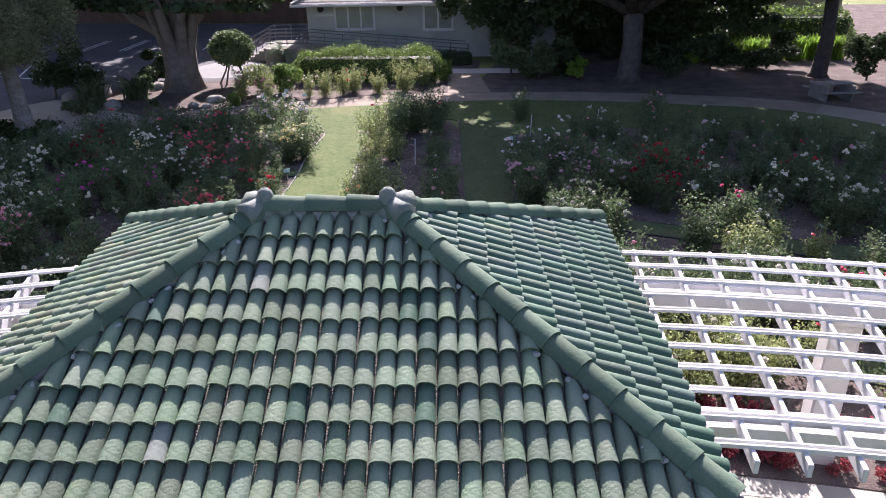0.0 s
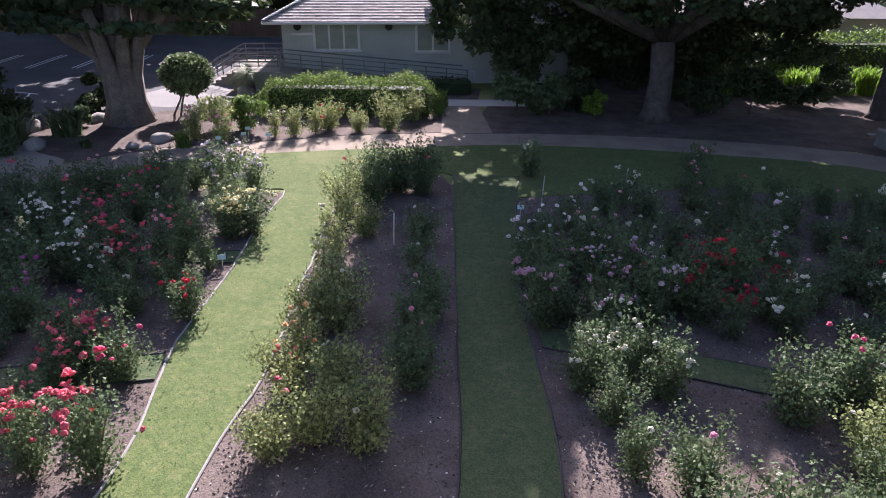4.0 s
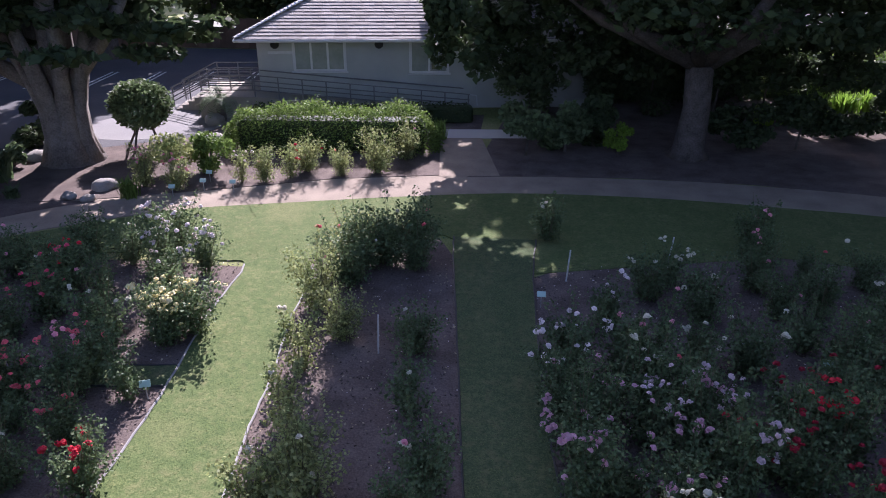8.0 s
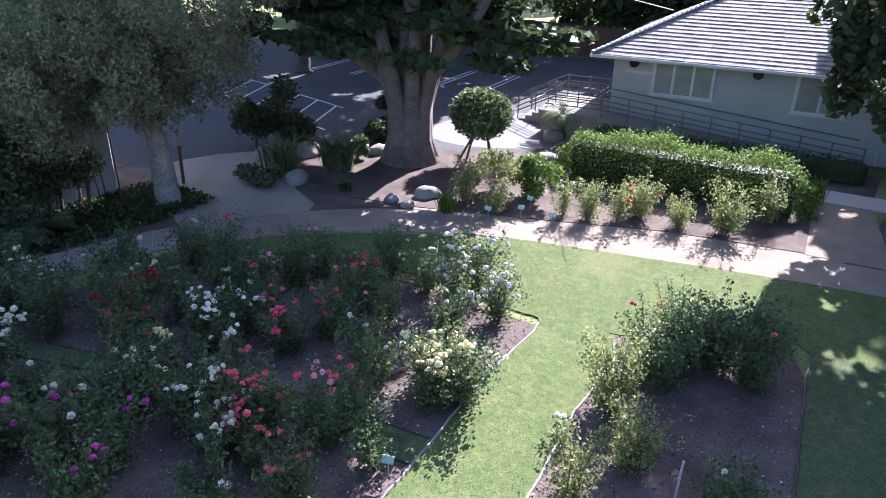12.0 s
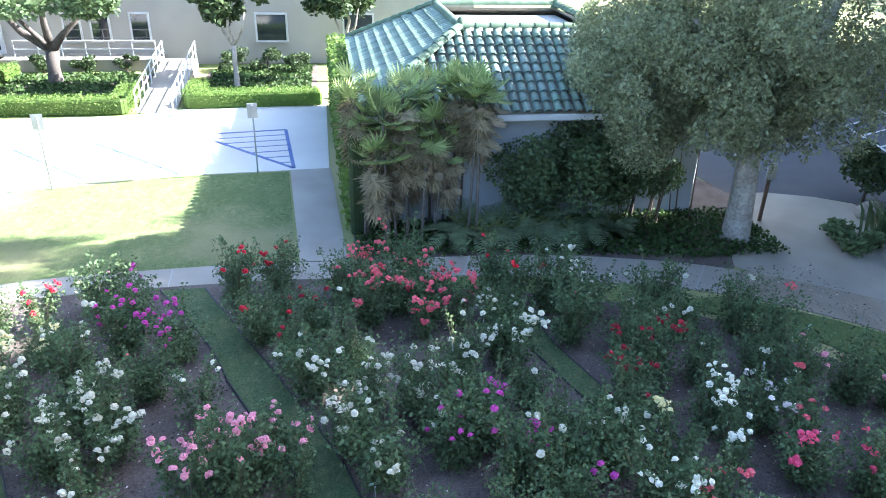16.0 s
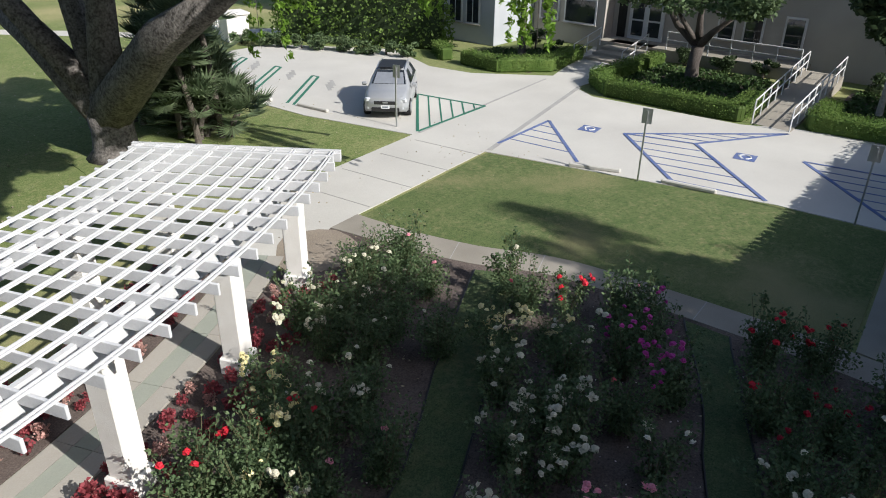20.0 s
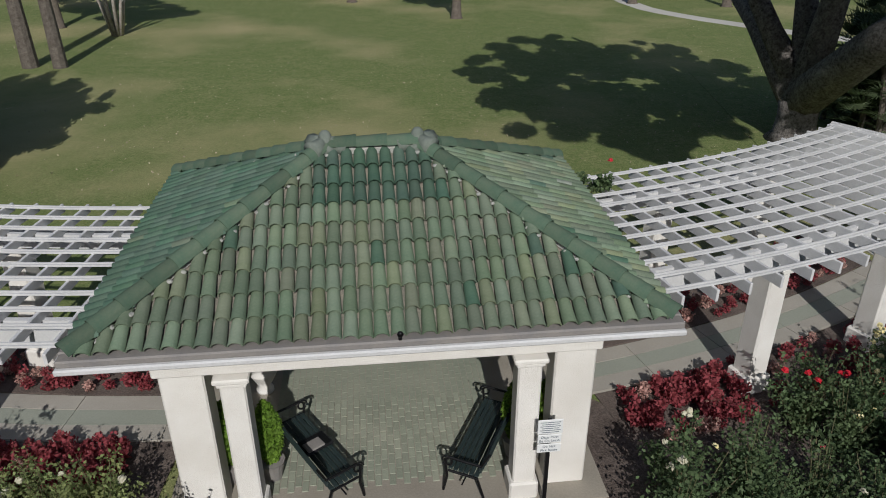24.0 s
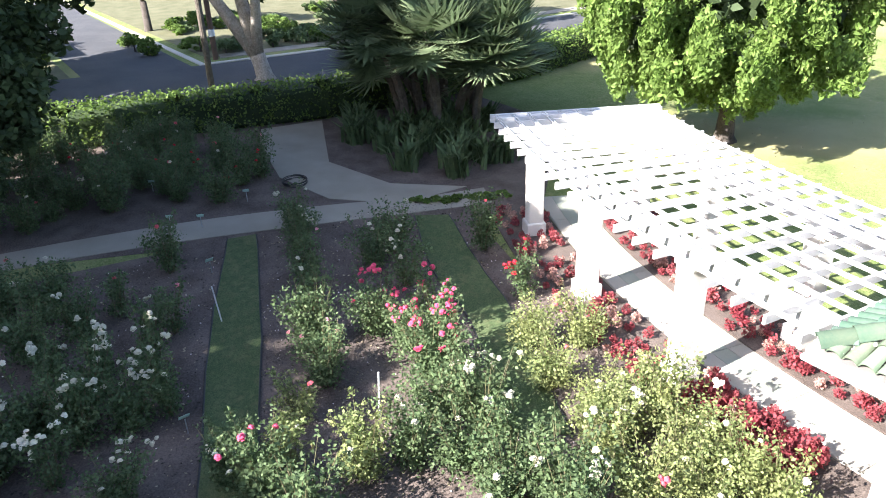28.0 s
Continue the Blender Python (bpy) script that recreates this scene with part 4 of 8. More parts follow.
def rose_foliage(seed, n, wide, high, thin):
    """An open bush: several leafy canes that lean out, with clumps of leaves along them."""
    r = np.random.RandomState(seed)
    canes, clumps, tips = [], [], []
    for k in range(13 if not thin else 6):
        a, lean = r.uniform(0, 6.28), r.uniform(0.15, 1.0) * wide * 0.5
        top = high * r.uniform(0.65, 1.08)
        pts = [(0.08 * math.cos(a), 0.08 * math.sin(a), 0.0), (lean * 0.5 * math.cos(a), lean * 0.5 * math.sin(a), top * 0.55), (lean * math.cos(a + 0.2), lean * math.sin(a + 0.2), top)]
        canes.append(tube(pts, [0.014, 0.010, 0.005], 5))
        tips.append(pts[2])
        for s in (0.05, 0.3, 0.55, 0.78, 0.95):
            q = np.array(pts[1]) * (1 - s) * 0.9 + np.array(pts[2]) * s
            clumps.append((*(q + r.normal(0, 0.06, 3) * (1, 1, 0.5)), *(np.array((0.19, 0.19, 0.15)) * r.uniform(0.7, 1.25) * (wide / 0.95))))
        for s in (0.3, 0.6):
            q = np.array(pts[1]) * s + r.normal(0, 0.09, 3) * (1, 1, 0.4)
            clumps.append((*q, *(np.array((0.20, 0.20, 0.17)) * r.uniform(0.8, 1.25) * (wide / 0.95))))
    for k in range(7 if not thin else 4):
        a, lean, top = r.uniform(0, 6.28), r.uniform(0.1, 0.5) * wide, high * r.uniform(1.1, 1.45)
        c, s = math.cos(a), math.sin(a)
        canes.append(tube([(0.05 * c, 0.05 * s, 0), (0.6 * lean * c, 0.6 * lean * s, top * 0.6), (lean * c, lean * s, top)], [0.012, 0.008, 0.004], 4))
        for q in (0.72, 0.84, 0.94, 1.0):
            clumps.append((lean * c * q, lean * s * q, top * q, 0.11, 0.11, 0.10))
    at = puffs(r, n, clumps, 0.3)
    at = at[at[:, 2] > 0.08]
    return quads(leaves(r, at, 0.05, 1.5, 0.25)), mesh(*join(*canes)), tips, at


ROSE_KINDS = [rose_foliage(s, n, w, h, t) for s, n, w, h, t in
              ((1, 2500, 1.35, 1.1, 0), (2, 2550, 1.4, 1.2, 0), (3, 2300, 1.2, 1.35, 0), (4, 2400, 1.35, 1.0, 0), (5, 1200, 1.0, 1.15, 1), (6, 2700, 1.45, 1.25, 0))]
ROSE_LEAF = [[k[0], k[0].copy()] for k in ROSE_KINDS]
for one, two in ROSE_LEAF:
    one.materials.append(ROSELEAF), two.materials.append(ROSEPALE)
for k in ROSE_KINDS:
    k[1].materials.append(CANE)
ROSE_WORDS = {"none": "leafy green rose bush almost out of bloom in dark mulch", "white": "rose bush with clusters of white blooms", "cream": "rose bush with cream blooms",
              "yellow": "rose bush with pale yellow blooms", "pinkwhite": "tall rose bush with blush white blooms", "pink": "rose bush with pink blooms", "coral": "rose bush covered in coral red blooms",
              "pinkred": "rose bush with bright rose-red blooms", "red": "rose bush with scarlet red blooms", "darkred": "rose bush with deep crimson blooms", "magenta": "rose bush with magenta purple blooms",
              "mauve": "rose bush with mauve pink blooms", "lilac": "rose bush with pale lilac blooms", "orange": "rose bush with a few orange blooms"}
rose_rng = np.random.RandomState(11)
PLANTED = []


def rose(x, y, colour, size=1.0, amount=1.0, pale=False):
    r = rose_rng
    PLANTED.append((x, y, colour))
    k = 4 if colour == "bare" else int(r.randint(0, 6))
    colour = "none" if colour == "bare" else colour
    ob = thing("rose_bush", ROSE_WORDS[colour], "rose bush", pose(x, y, 0.02, 0, 0, r.uniform(0, 360)) @ Matrix.Diagonal((size, size, size * r.uniform(0.92, 1.12), 1)), group="roses in the garden beds")
    part("stem", ROSE_KINDS[k][1], None, ob)
    tagged(part("foliage", ROSE_LEAF[k][1 if pale else 0], None, ob, "light green rose leaves" if pale else ""), kind="stuff")
    at = ROSE_KINDS[k][3]
    high = at[np.argsort(-(at[:, 2] + 0.35 * np.hypot(at[:, 0], at[:, 1])))]
    many = {"none": 1}.get(colour, max(2, int(r.uniform(8, 14) * amount)))
    bloom = colour if colour != "none" else ("coral", "white", "pink", "white")[r.randint(0, 4)]
    pool = high[: max(60, int(len(high) * 0.42))]
    spots = [high[r.randint(0, len(high) // 6)] for _ in range(4)]
    for _ in range(many):
        p = pool[r.randint(0, len(pool))] if r.rand() < 0.4 else spots[r.randint(0, 4)] + r.normal(0, 0.09, 3)
        pick = r.randint(0, 2 if r.rand() < 0.5 else len(BLOOMS[bloom]))
        b = new("bloom" if pick < 2 else "bloom_spray", BLOOMS[bloom][pick])
        if pick > 1:
            tagged(b, kind="stuff")
        b.parent = ob
        s = r.uniform(0.85, 1.2) / size
        b.matrix_local = pose(p[0], p[1], p[2] + 0.035, r.uniform(-35, 35), r.uniform(-35, 35), r.uniform(0, 360)) @ Matrix.Diagonal((s, s, s, 1))


LUSH = {"coral": 1.0, "white": 0.8, "yellow": 1.5, "cream": 1.0, "lilac": 0.75, "mauve": 0.75, "red": 0.75}


# each bed: rows of x, y, colour, size; a dash marks a bush with few blooms
def bed(text, pale=False, amount=1.0):
    for row in text.split():
        x, y, c, *s = row.split(",")
        x, y, few = float(x), float(y), c.endswith("-")
        c = c.rstrip("-")
        if all(math.hypot(x - a, y - b) > (0.66 if pale else 0.62) for a, b, _ in PLANTED):
            rose(x, y, c, (float(s[0]) if s else 1.0) * (0.86 if pale else 0.87), amount * (0.32 if few else LUSH.get(c, 1.0)), pale)


# light-leaved bushes of the middle bed and beside the eastern pergola
bed("-3.1,29.9,none,0.95 -3.3,27.0,none,1.15 -2.5,25.8,none,1.00 -3.0,24.5,none,1.15 -2.8,22.8,none,1.05 -2.2,21.5,none,1.05 -2.5,20.5,none,1.00 "
    "-1.9,20.8,none,1.15 -2.4,19.5,orange,0.95 -2.4,18.5,coral-,0.95 -1.4,18.7,none,1.15 -2.2,17.9,coral-,0.95 -1.5,17.3,none,1.05 -2.1,16.8,none,1.00 "
    "-0.6,17.2,none,1.15 9.2,17.9,none,0.95 8.0,18.5,none,1.10 7.5,18.1,none,0.95 7.3,17.4,none,1.10 "
    "9.1,12.9,none,1.05 8.6,12.1,none,1.00 7.8,13.4,none,1.00 6.7,13.2,none,0.95 "
    "6.0,13.2,white-,1.05 5.9,12.5,white-,1.15 5.1,12.3,white-,0.95 4.9,13.1,none,1.00 4.3,12.5,white-,1.00 4.6,14.0,none,1.15 4.1,13.3,white-,1.00 "
    "3.6,12.4,white-,1.05 2.5,13.2,white-,0.95 3.6,13.7,none,1.10 5.7,13.8,white-,1.05 ", True, 1.0)
# green bushes with scattered white blooms beside the eastern grass strip
bed("8.0,15.8,white-,1.1 7.3,15.2,white-,1.15 6.7,15.9,white-,1.1 6.3,15.1,white-,1.15 5.7,15.7,white-,1.1 5.3,15.0,white-,1.15 8.2,15.0,white-,1.0 7.2,16.6,white-,1.0 4.6,15.3,white-,1.1", False, 1.0)
# the sparse second row of the middle bed
bed("-2.3,30.0,none,1.00 -1.4,29.2,none,0.95 -0.8,25.4,none,0.95 -0.6,23.3,none,1.15 -0.1,21.5,none,1.00 -0.4,20.6,none,0.95 -0.1,19.8,none,1.00 "
    "-0.1,19.0,none,1.10 ")
# beds between the pergola, the car park lawn and the grass strip
bed("-15.0,11.0,none,1.05 -15.5,10.2,none,1.10 -15.5,11.7,red-,0.95 -16.0,12.8,none,1.15 -15.5,13.6,magenta-,1.00 -14.4,13.6,magenta,1.10 "
    "-14.2,14.7,magenta,1.05 -13.2,11.6,yellow,1.05 -12.2,12.3,white,1.00 -12.2,13.3,white,0.95 -12.0,13.9,white,1.00 -11.1,13.3,white,1.05 "
    "-10.8,13.9,white,1.05 -13.4,13.0,white-,1.10 -12.2,15.3,cream-,1.05 -10.8,15.8,pink,1.00 -10.2,16.2,pink,1.15 -10.8,16.6,pink,0.95 "
    "-10.1,15.5,pink,1.15 -10.2,17.0,pink,1.00 -16.2,15.6,red-,1.10 -16.8,16.4,red-,1.05 -14.6,16.2,red-,1.10 -13.7,16.9,darkred-,0.95 "
    "-14.8,17.2,darkred-,0.95 -16.8,18.6,coral,0.95 -17.1,19.5,coral,1.15 -15.0,18.4,coral,1.00 -15.5,19.1,coral,1.15 -15.3,19.8,coral,1.10 "
    "-14.8,20.3,coral,1.00 -14.4,19.5,coral,1.00 -16.0,17.9,coral-,1.05 -16.3,21.4,red-,1.00 -13.0,20.0,white,1.00 -13.5,20.9,white-,1.00 "
    "-12.0,19.9,white,1.00 -12.7,17.3,white,1.15 -11.1,17.9,white,1.00 -12.0,18.2,white,1.00 -12.0,19.0,white,0.95 -11.4,19.3,white,0.95 "
    "-12.8,21.0,white,1.15 -10.3,18.4,white-,1.10 -10.6,19.5,magenta,1.05 -15.3,22.4,white-,1.10 -15.0,21.2,white-,1.00 -15.0,23.2,white-,1.10 "
    "-14.8,24.7,white-,1.15 -13.9,22.5,none,1.15 -13.9,25.0,none,0.95 -13.9,26.2,none,1.10 -13.0,26.5,none,1.10 -13.3,23.5,none,1.10 "
    "-12.1,23.0,darkred,1.05 -12.3,23.6,darkred,1.10 -11.2,22.6,darkred-,1.15 -10.9,24.1,cream,1.00 -10.9,25.0,pinkwhite,1.05 -10.0,24.0,cream,0.95 "
    "-10.1,23.0,yellow-,1.00 -10.2,22.0,white,1.15 -10.7,21.3,none,1.00 -12.1,20.5,white,0.95 -11.6,26.1,pink-,1.05 -11.1,27.8,pink-,1.00 "
    "-9.5,25.0,pinkred,1.10 -9.1,25.9,pinkred,1.15 -8.5,26.0,pinkred,0.95 -10.1,27.5,white-,0.95 -9.4,27.3,red-,1.15 -8.7,28.8,white-,1.00 "
    "-7.8,28.5,pinkwhite,0.95 -7.8,29.6,pinkwhite,1.15 -6.6,28.5,pinkwhite,1.00 -6.4,25.8,yellow,1.10 -5.7,25.7,yellow,1.15 -6.1,25.2,yellow,1.10 "
    "-7.4,25.2,white-,1.15 -9.0,22.3,cream,1.15 -10.0,21.2,white-,1.15 -8.1,22.1,white,1.00 -8.7,23.0,coral-,1.05 -7.8,22.8,coral,1.05 -7.4,22.2,coral,0.95 "
    "-6.9,24.0,coral-,1.10 -7.0,23.3,pink-,0.95 -14.1,24.2,white-,1.00 -16.1,22.8,white-,1.15 -15.5,21.7,red-,1.05 -11.0,20.1,magenta-,1.15 "
    "-10.0,20.4,magenta-,1.05 -8.7,20.0,magenta-,1.00 -9.3,20.9,magenta-,1.10 -5.9,23.3,bare,1.10 -12.3,25.8,none,0.95 -11.4,27.1,none,1.10 "
    "-9.9,28.9,none,1.00 -11.4,8.1,white,1.15 -11.5,8.7,white,1.00 -12.2,8.5,white-,0.95 -13.3,8.7,white-,1.15 -13.7,7.5,none,1.00 -14.7,7.8,none,1.10 "
    "-14.2,8.9,none,0.95 -12.6,10.6,none,0.95 -11.4,9.8,none,1.00 -9.3,9.7,yellow,0.95 -8.7,9.7,yellow,1.00 -8.4,10.8,red-,1.15 -9.3,10.8,white,1.05 "
    "-10.2,10.9,white-,1.05 -7.3,10.5,red-,1.15 -8.6,11.6,none,1.00 -9.5,12.1,none,0.95 -11.4,14.2,white,1.00 -5.4,20.9,red,0.95 -5.6,18.6,pinkred,1.00 "
    "-10.3,25.4,coral-,1.15 -6.6,18.2,coral,1.10 -6.6,19.0,coral,1.10 -5.7,16.0,coral,0.95 -4.7,16.1,coral,1.15 ", False, 1.5)
bed("-11.1,9.0,white -12.3,9.4,none,1.15 -13.5,9.0,white -14.2,8.2,none -11.2,10.2,white,1.1 -8.9,10.3,yellow,1.15 -9.3,11.3,white,1.1 -7.7,11.1,yellow- -6.6,12.4,none,1.1 -5.7,12.0,yellow-,1.1 -4.7,11.9,none -4.5,12.7,white-,1.1 "
    "-10.1,10.6,lilac -8.0,12.3,white -13.0,8.0,white -7.2,13.0,none -5.6,12.9,none")
bed("-2.7,29.2,none,1.3 -2.0,29.4,none,1.25 -1.4,30.0,none,1.15 -2.1,30.4,none,1.2 -3.2,28.7,none,1.2 -3.4,29.6,none,1.2 -2.8,28.2,none,1.15")
bed("2.3,25.5,pinkwhite,1.10 2.6,25.1,pink,1.10 2.1,24.3,pinkwhite,1.10 2.7,24.4,white-,1.10 3.3,25.0,white-,1.10 3.9,25.3,pink-,1.10 3.5,24.3,white-,1.10 2.3,22.5,mauve,1.10 2.6,22.0,mauve,1.10 2.3,21.4,mauve,1.10 2.8,21.5,lilac,1.10 3.5,23.1,lilac,1.10 4.0,23.5,lilac,1.10 4.3,22.9,mauve,1.10 4.0,22.2,mauve,1.10 3.7,21.4,mauve,1.10 4.7,22.6,lilac,1.10 4.6,21.8,lilac,1.10 4.8,21.9,lilac,1.10 5.9,23.7,darkred,1.10 5.2,22.4,darkred,1.10 5.7,22.0,darkred,1.10 6.5,22.8,red,1.10 6.8,23.8,darkred-,1.10 5.3,27.3,white-,1.10 4.2,28.3,white-,1.10 5.7,25.3,white-,1.10 7.4,25.3,lilac-,1.10")
# the shaded beds of the eastern half
bed("2.3,25.7,mauve,1.05 2.5,22.4,mauve,1.00 2.7,23.3,mauve,1.10 3.7,23.4,lilac,1.00 4.0,22.6,mauve,1.00 4.9,23.3,lilac,1.00 5.9,24.1,darkred,1.15 "
    "5.8,22.8,red,1.10 6.2,21.4,darkred,0.95 6.6,23.3,darkred,1.10 7.2,22.2,darkred,1.00 3.0,19.2,white,1.00 3.3,20.5,white,0.95 3.7,19.3,white,0.95 "
    "4.5,19.1,white,0.95 4.3,19.8,white-,1.05 7.4,21.6,white,1.00 5.4,27.7,white-,0.95 9.2,27.5,white-,1.00 2.0,23.6,mauve-,0.95 2.9,21.7,mauve-,1.00 "
    "3.5,25.3,pink-,0.95 8.0,21.5,white,1.10 8.6,21.0,white,0.95 8.0,24.9,white-,1.05 2.0,31.4,white-,1.00 7.4,31.1,pink-,1.05 9.7,23.0,white-,1.05 "
    "10.3,22.7,white-,1.05 7.5,19.0,pinkred-,1.15 8.3,19.3,cream,0.95 6.5,18.7,none,1.15 11.2,15.5,pinkred,1.10 10.4,15.2,pinkred,0.95 "
    "10.8,14.3,pinkred,1.15 9.5,14.8,pinkred,1.00 9.1,15.3,pinkred,1.15 10.8,12.0,red,0.95 13.5,11.5,none,1.05 14.7,13.5,white-,1.15 14.1,14.4,white-,1.05 "
    "12.8,14.1,white,1.15 16.1,15.7,white-,0.95 17.3,15.4,white-,0.95 13.0,16.5,none,0.95 11.4,16.8,none,1.15 10.0,17.1,pink-,1.05 11.5,21.2,white,1.15 "
    "11.4,20.0,white,1.05 10.6,19.9,white,1.05 10.5,21.4,white,1.00 8.7,21.6,white,1.15 13.9,22.2,white-,1.15 14.3,21.2,white-,0.95 15.5,21.8,none,1.15 "
    "13.5,19.4,none,0.95 ")
bed("7.6,18.1,pink,1.1 6.6,18.5,cream,1.1 8.5,20.9,cream,1.1 7.8,21.6,white,1.1 9.1,17.5,white 5.9,18.6,none 10.5,20.6,white,1.1 11.1,22.1,cream,1.1 9.6,21.9,cream 11.6,19.7,none 13.0,19.9,none 13.7,21.9,white,1.1 12.4,20.9,white "
    "9.4,23.8,none 8.0,24.4,white 10.8,24.4,red 12.6,24.0,none 14.9,20.4,none 9.8,26.2,none 12.0,26.6,white 15.6,22.8,none 14.2,25.0,none 16.6,19.0,none")
east_soil = flat("east_soil", smooth_line([(20.8, 15.2), (22.5, 14.4), (27.5, 17.5), (31, 23), (29, 31), (22.5, 31), (22.2, 25)], 4, True), 0.016, SOIL, "shaded mulch bed below the boundary hedge", "soil")
bed("22.0,15.9,red 23.1,17.4,red 24.5,19.4,red,1.1 23.7,21.4,none 22.3,18.2,none 22.6,20.0,none 24.4,17.2,red 25.6,18.9,white 25.3,21.6,none,1.1 23.0,23.4,none 26.6,20.4,red 24.6,15.9,none,1.1 22.0,21.6,none,0.8", False, 0.5)


def inside(x, y, poly):
    hit = False
    for (x0, y0), (x1, y1) in zip(poly, poly[1:] + poly[:1]):
        if (y0 > y) != (y1 > y) and x < x0 + (y - y0) * (x1 - x0) / (y1 - y0):
            hit = not hit
    return hit


STRIP_POLYS = [smooth_line(a, 3) + list(reversed(smooth_line(b, 3))) for a, b, _ in LAWN_STRIPS]


def fill_bed(poly, gap, chance, few=0.5, grow=1.0):
    """Further bushes between those planted, in the colour of their neighbours."""
    r = np.random.RandomState(len(PLANTED))
    xs, ys = [p[0] for p in poly], [p[1] for p in poly]
    for gx in np.arange(min(xs), max(xs), gap):
        for gy in np.arange(min(ys), max(ys), gap):
            x, y = gx + r.uniform(-0.3, 0.3), gy + r.uniform(-0.3, 0.3)
            if r.rand() > chance or not inside(x, y, poly) or any(inside(x + dx, y + dy, q) for q in STRIP_POLYS for dx, dy in ((0, 0), (0.45, 0), (-0.45, 0), (0, 0.45), (0, -0.45))):
                continue
            near = sorted((math.hypot(x - a, y - b), c) for a, b, c in PLANTED)
            if near[0][0] < gap * 0.72:
                continue
            rose(x, y, near[0][1] if r.rand() < 0.35 else "none", r.uniform(0.65, 0.85) * grow, few)


fill_bed([(-15.0, 9.6), (-16.4, 12), (-16.5, 18), (-15.9, 21.5), (-14, 26.2), (-11.5, 27.8), (-6.3, 28.2), (-6.0, 24.4), (-5.8, 15), (-5.6, 13), (-9, 11.2), (-12.5, 8.8)], 1.12, 0.8)
fill_bed([(3.0, 15.5), (2.6, 20), (2.2, 28.6), (8, 30.4), (12, 29.4), (15.4, 26.4), (17.2, 22), (17, 17.6), (15.6, 13.4), (11, 14), (10, 16.8), (7.6, 17.6)], 1.2, 0.72)
fill_bed([(20.6, 15.4), (22.5, 15.0), (27.2, 15.6), (28.4, 17.4), (29.3, 22), (27.5, 27), (21.6, 27.5), (21.0, 20)], 1.02, 0.85, 0.25, 1.25)

# fallen petals and dry leaves on the mulch
litter_rng = np.random.RandomState(8)
for mat, n, nm, lab in ((PETAL["pinkwhite"], 2600, "fallen_petals", "pale petals scattered over the mulch"), (DEADLEAF, 4200, "dry_leaves", "dry leaves scattered over the mulch")):
    p = np.stack([litter_rng.uniform(-16.5, 17.5, n), litter_rng.uniform(11.5, 30, n), litter_rng.uniform(0.028, 0.04, n)], 1)
    keep = [not any(inside(a, b, q) for q in STRIP_POLYS) and (a + 1) ** 2 + (b - 9) ** 2 > 20 for a, b, _ in p]
    tagged(part(nm, quads(leaves(litter_rng, p[keep], 0.035, 1.2, 0.1) * (1, 1, 0.5) + (0, 0, 0.016)), mat), lab, "litter", kind="stuff")
for mat, n, nm, lab in ((BARK, 30000, "mulch_chips", "dark bark chips scattered over the mulch"), (LITTER, 5200, "pale_chips", "pale wood chips scattered over the mulch")):
    p = np.stack([litter_rng.uniform(-16.8, 17.5, n), litter_rng.uniform(9.5, 30, n), litter_rng.uniform(0.026, 0.034, n)], 1)
    keep = np.ones(n, bool)
    for q in STRIP_POLYS + [[(-4.6, 5.0), (4.4, 5.0), (4.0, 12.8), (-4.6, 12.4)], [(-17, 9.5), (-17, 9.6), (-2, 9.6), (-2, 9.5)]]:
        q = np.array(q)
        hit = np.zeros(n, bool)
        for (x0, y0), (x1, y1) in zip(q, np.roll(q, -1, 0)):
            if y0 != y1:
                hit ^= ((y0 > p[:, 1]) != (y1 > p[:, 1])) & (p[:, 0] < x0 + (p[:, 1] - y0) * (x1 - x0) / (y1 - y0))
        keep &= ~hit
    keep &= np.hypot(p[:, 0] - CX, p[:, 1] - CY) > 31.4
    tagged(part(nm, quads(leaves(litter_rng, p[keep], 0.04, 1.8, 0.1) * (1, 1, 0.6) + (0, 0, 0.014)), mat), lab, "mulch", kind="stuff")
tagged(part("lawn_leaves", quads(leaves(litter_rng, np.stack([litter_rng.uniform(-25, 25, 3000), litter_rng.uniform(-30, 5.5, 3000), np.full(3000, 0.03)], 1), 0.05, 1.3, 0.2)), LITTER), "fallen leaves scattered over the park lawn", "litter", kind="stuff")

# low red bedding plants along both sides of the arc walk
begonia = []
for nm, mat, seed in (("red", REDLEAF, 3), ("red", REDLEAF, 5), ("blush", BLUSHLEAF, 9)):
    r = np.random.RandomState(seed)
    d = quads(leaves(r, puffs(r, 130, [(0, 0, 0.13, 0.13, 0.13, 0.12), (0.06, 0.04, 0.2, 0.07, 0.07, 0.08)], 0.3), 0.045, 1.2, 0.2))
    d.materials.append(mat)
    begonia.append(d)
bed_rng = np.random.RandomState(21)
far_begonias = ([], [], [])


def plant_begonia(deg, rad, size, tall, kind, words, single):
    x, y = polar(deg, rad)
    m = pose(x, y, 0.03, 0, 0, bed_rng.uniform(0, 360)) @ Matrix.Diagonal((size, size, size * tall, 1))
    if single:
        ob = tagged(new("begonia", begonia[kind]), words, "begonia", "bedding plants by the walk")
        ob.matrix_basis = m
    else:
        far_begonias[kind].append(np.array([m @ v.co for v in begonia[kind].vertices]).reshape(-1, 4, 3))


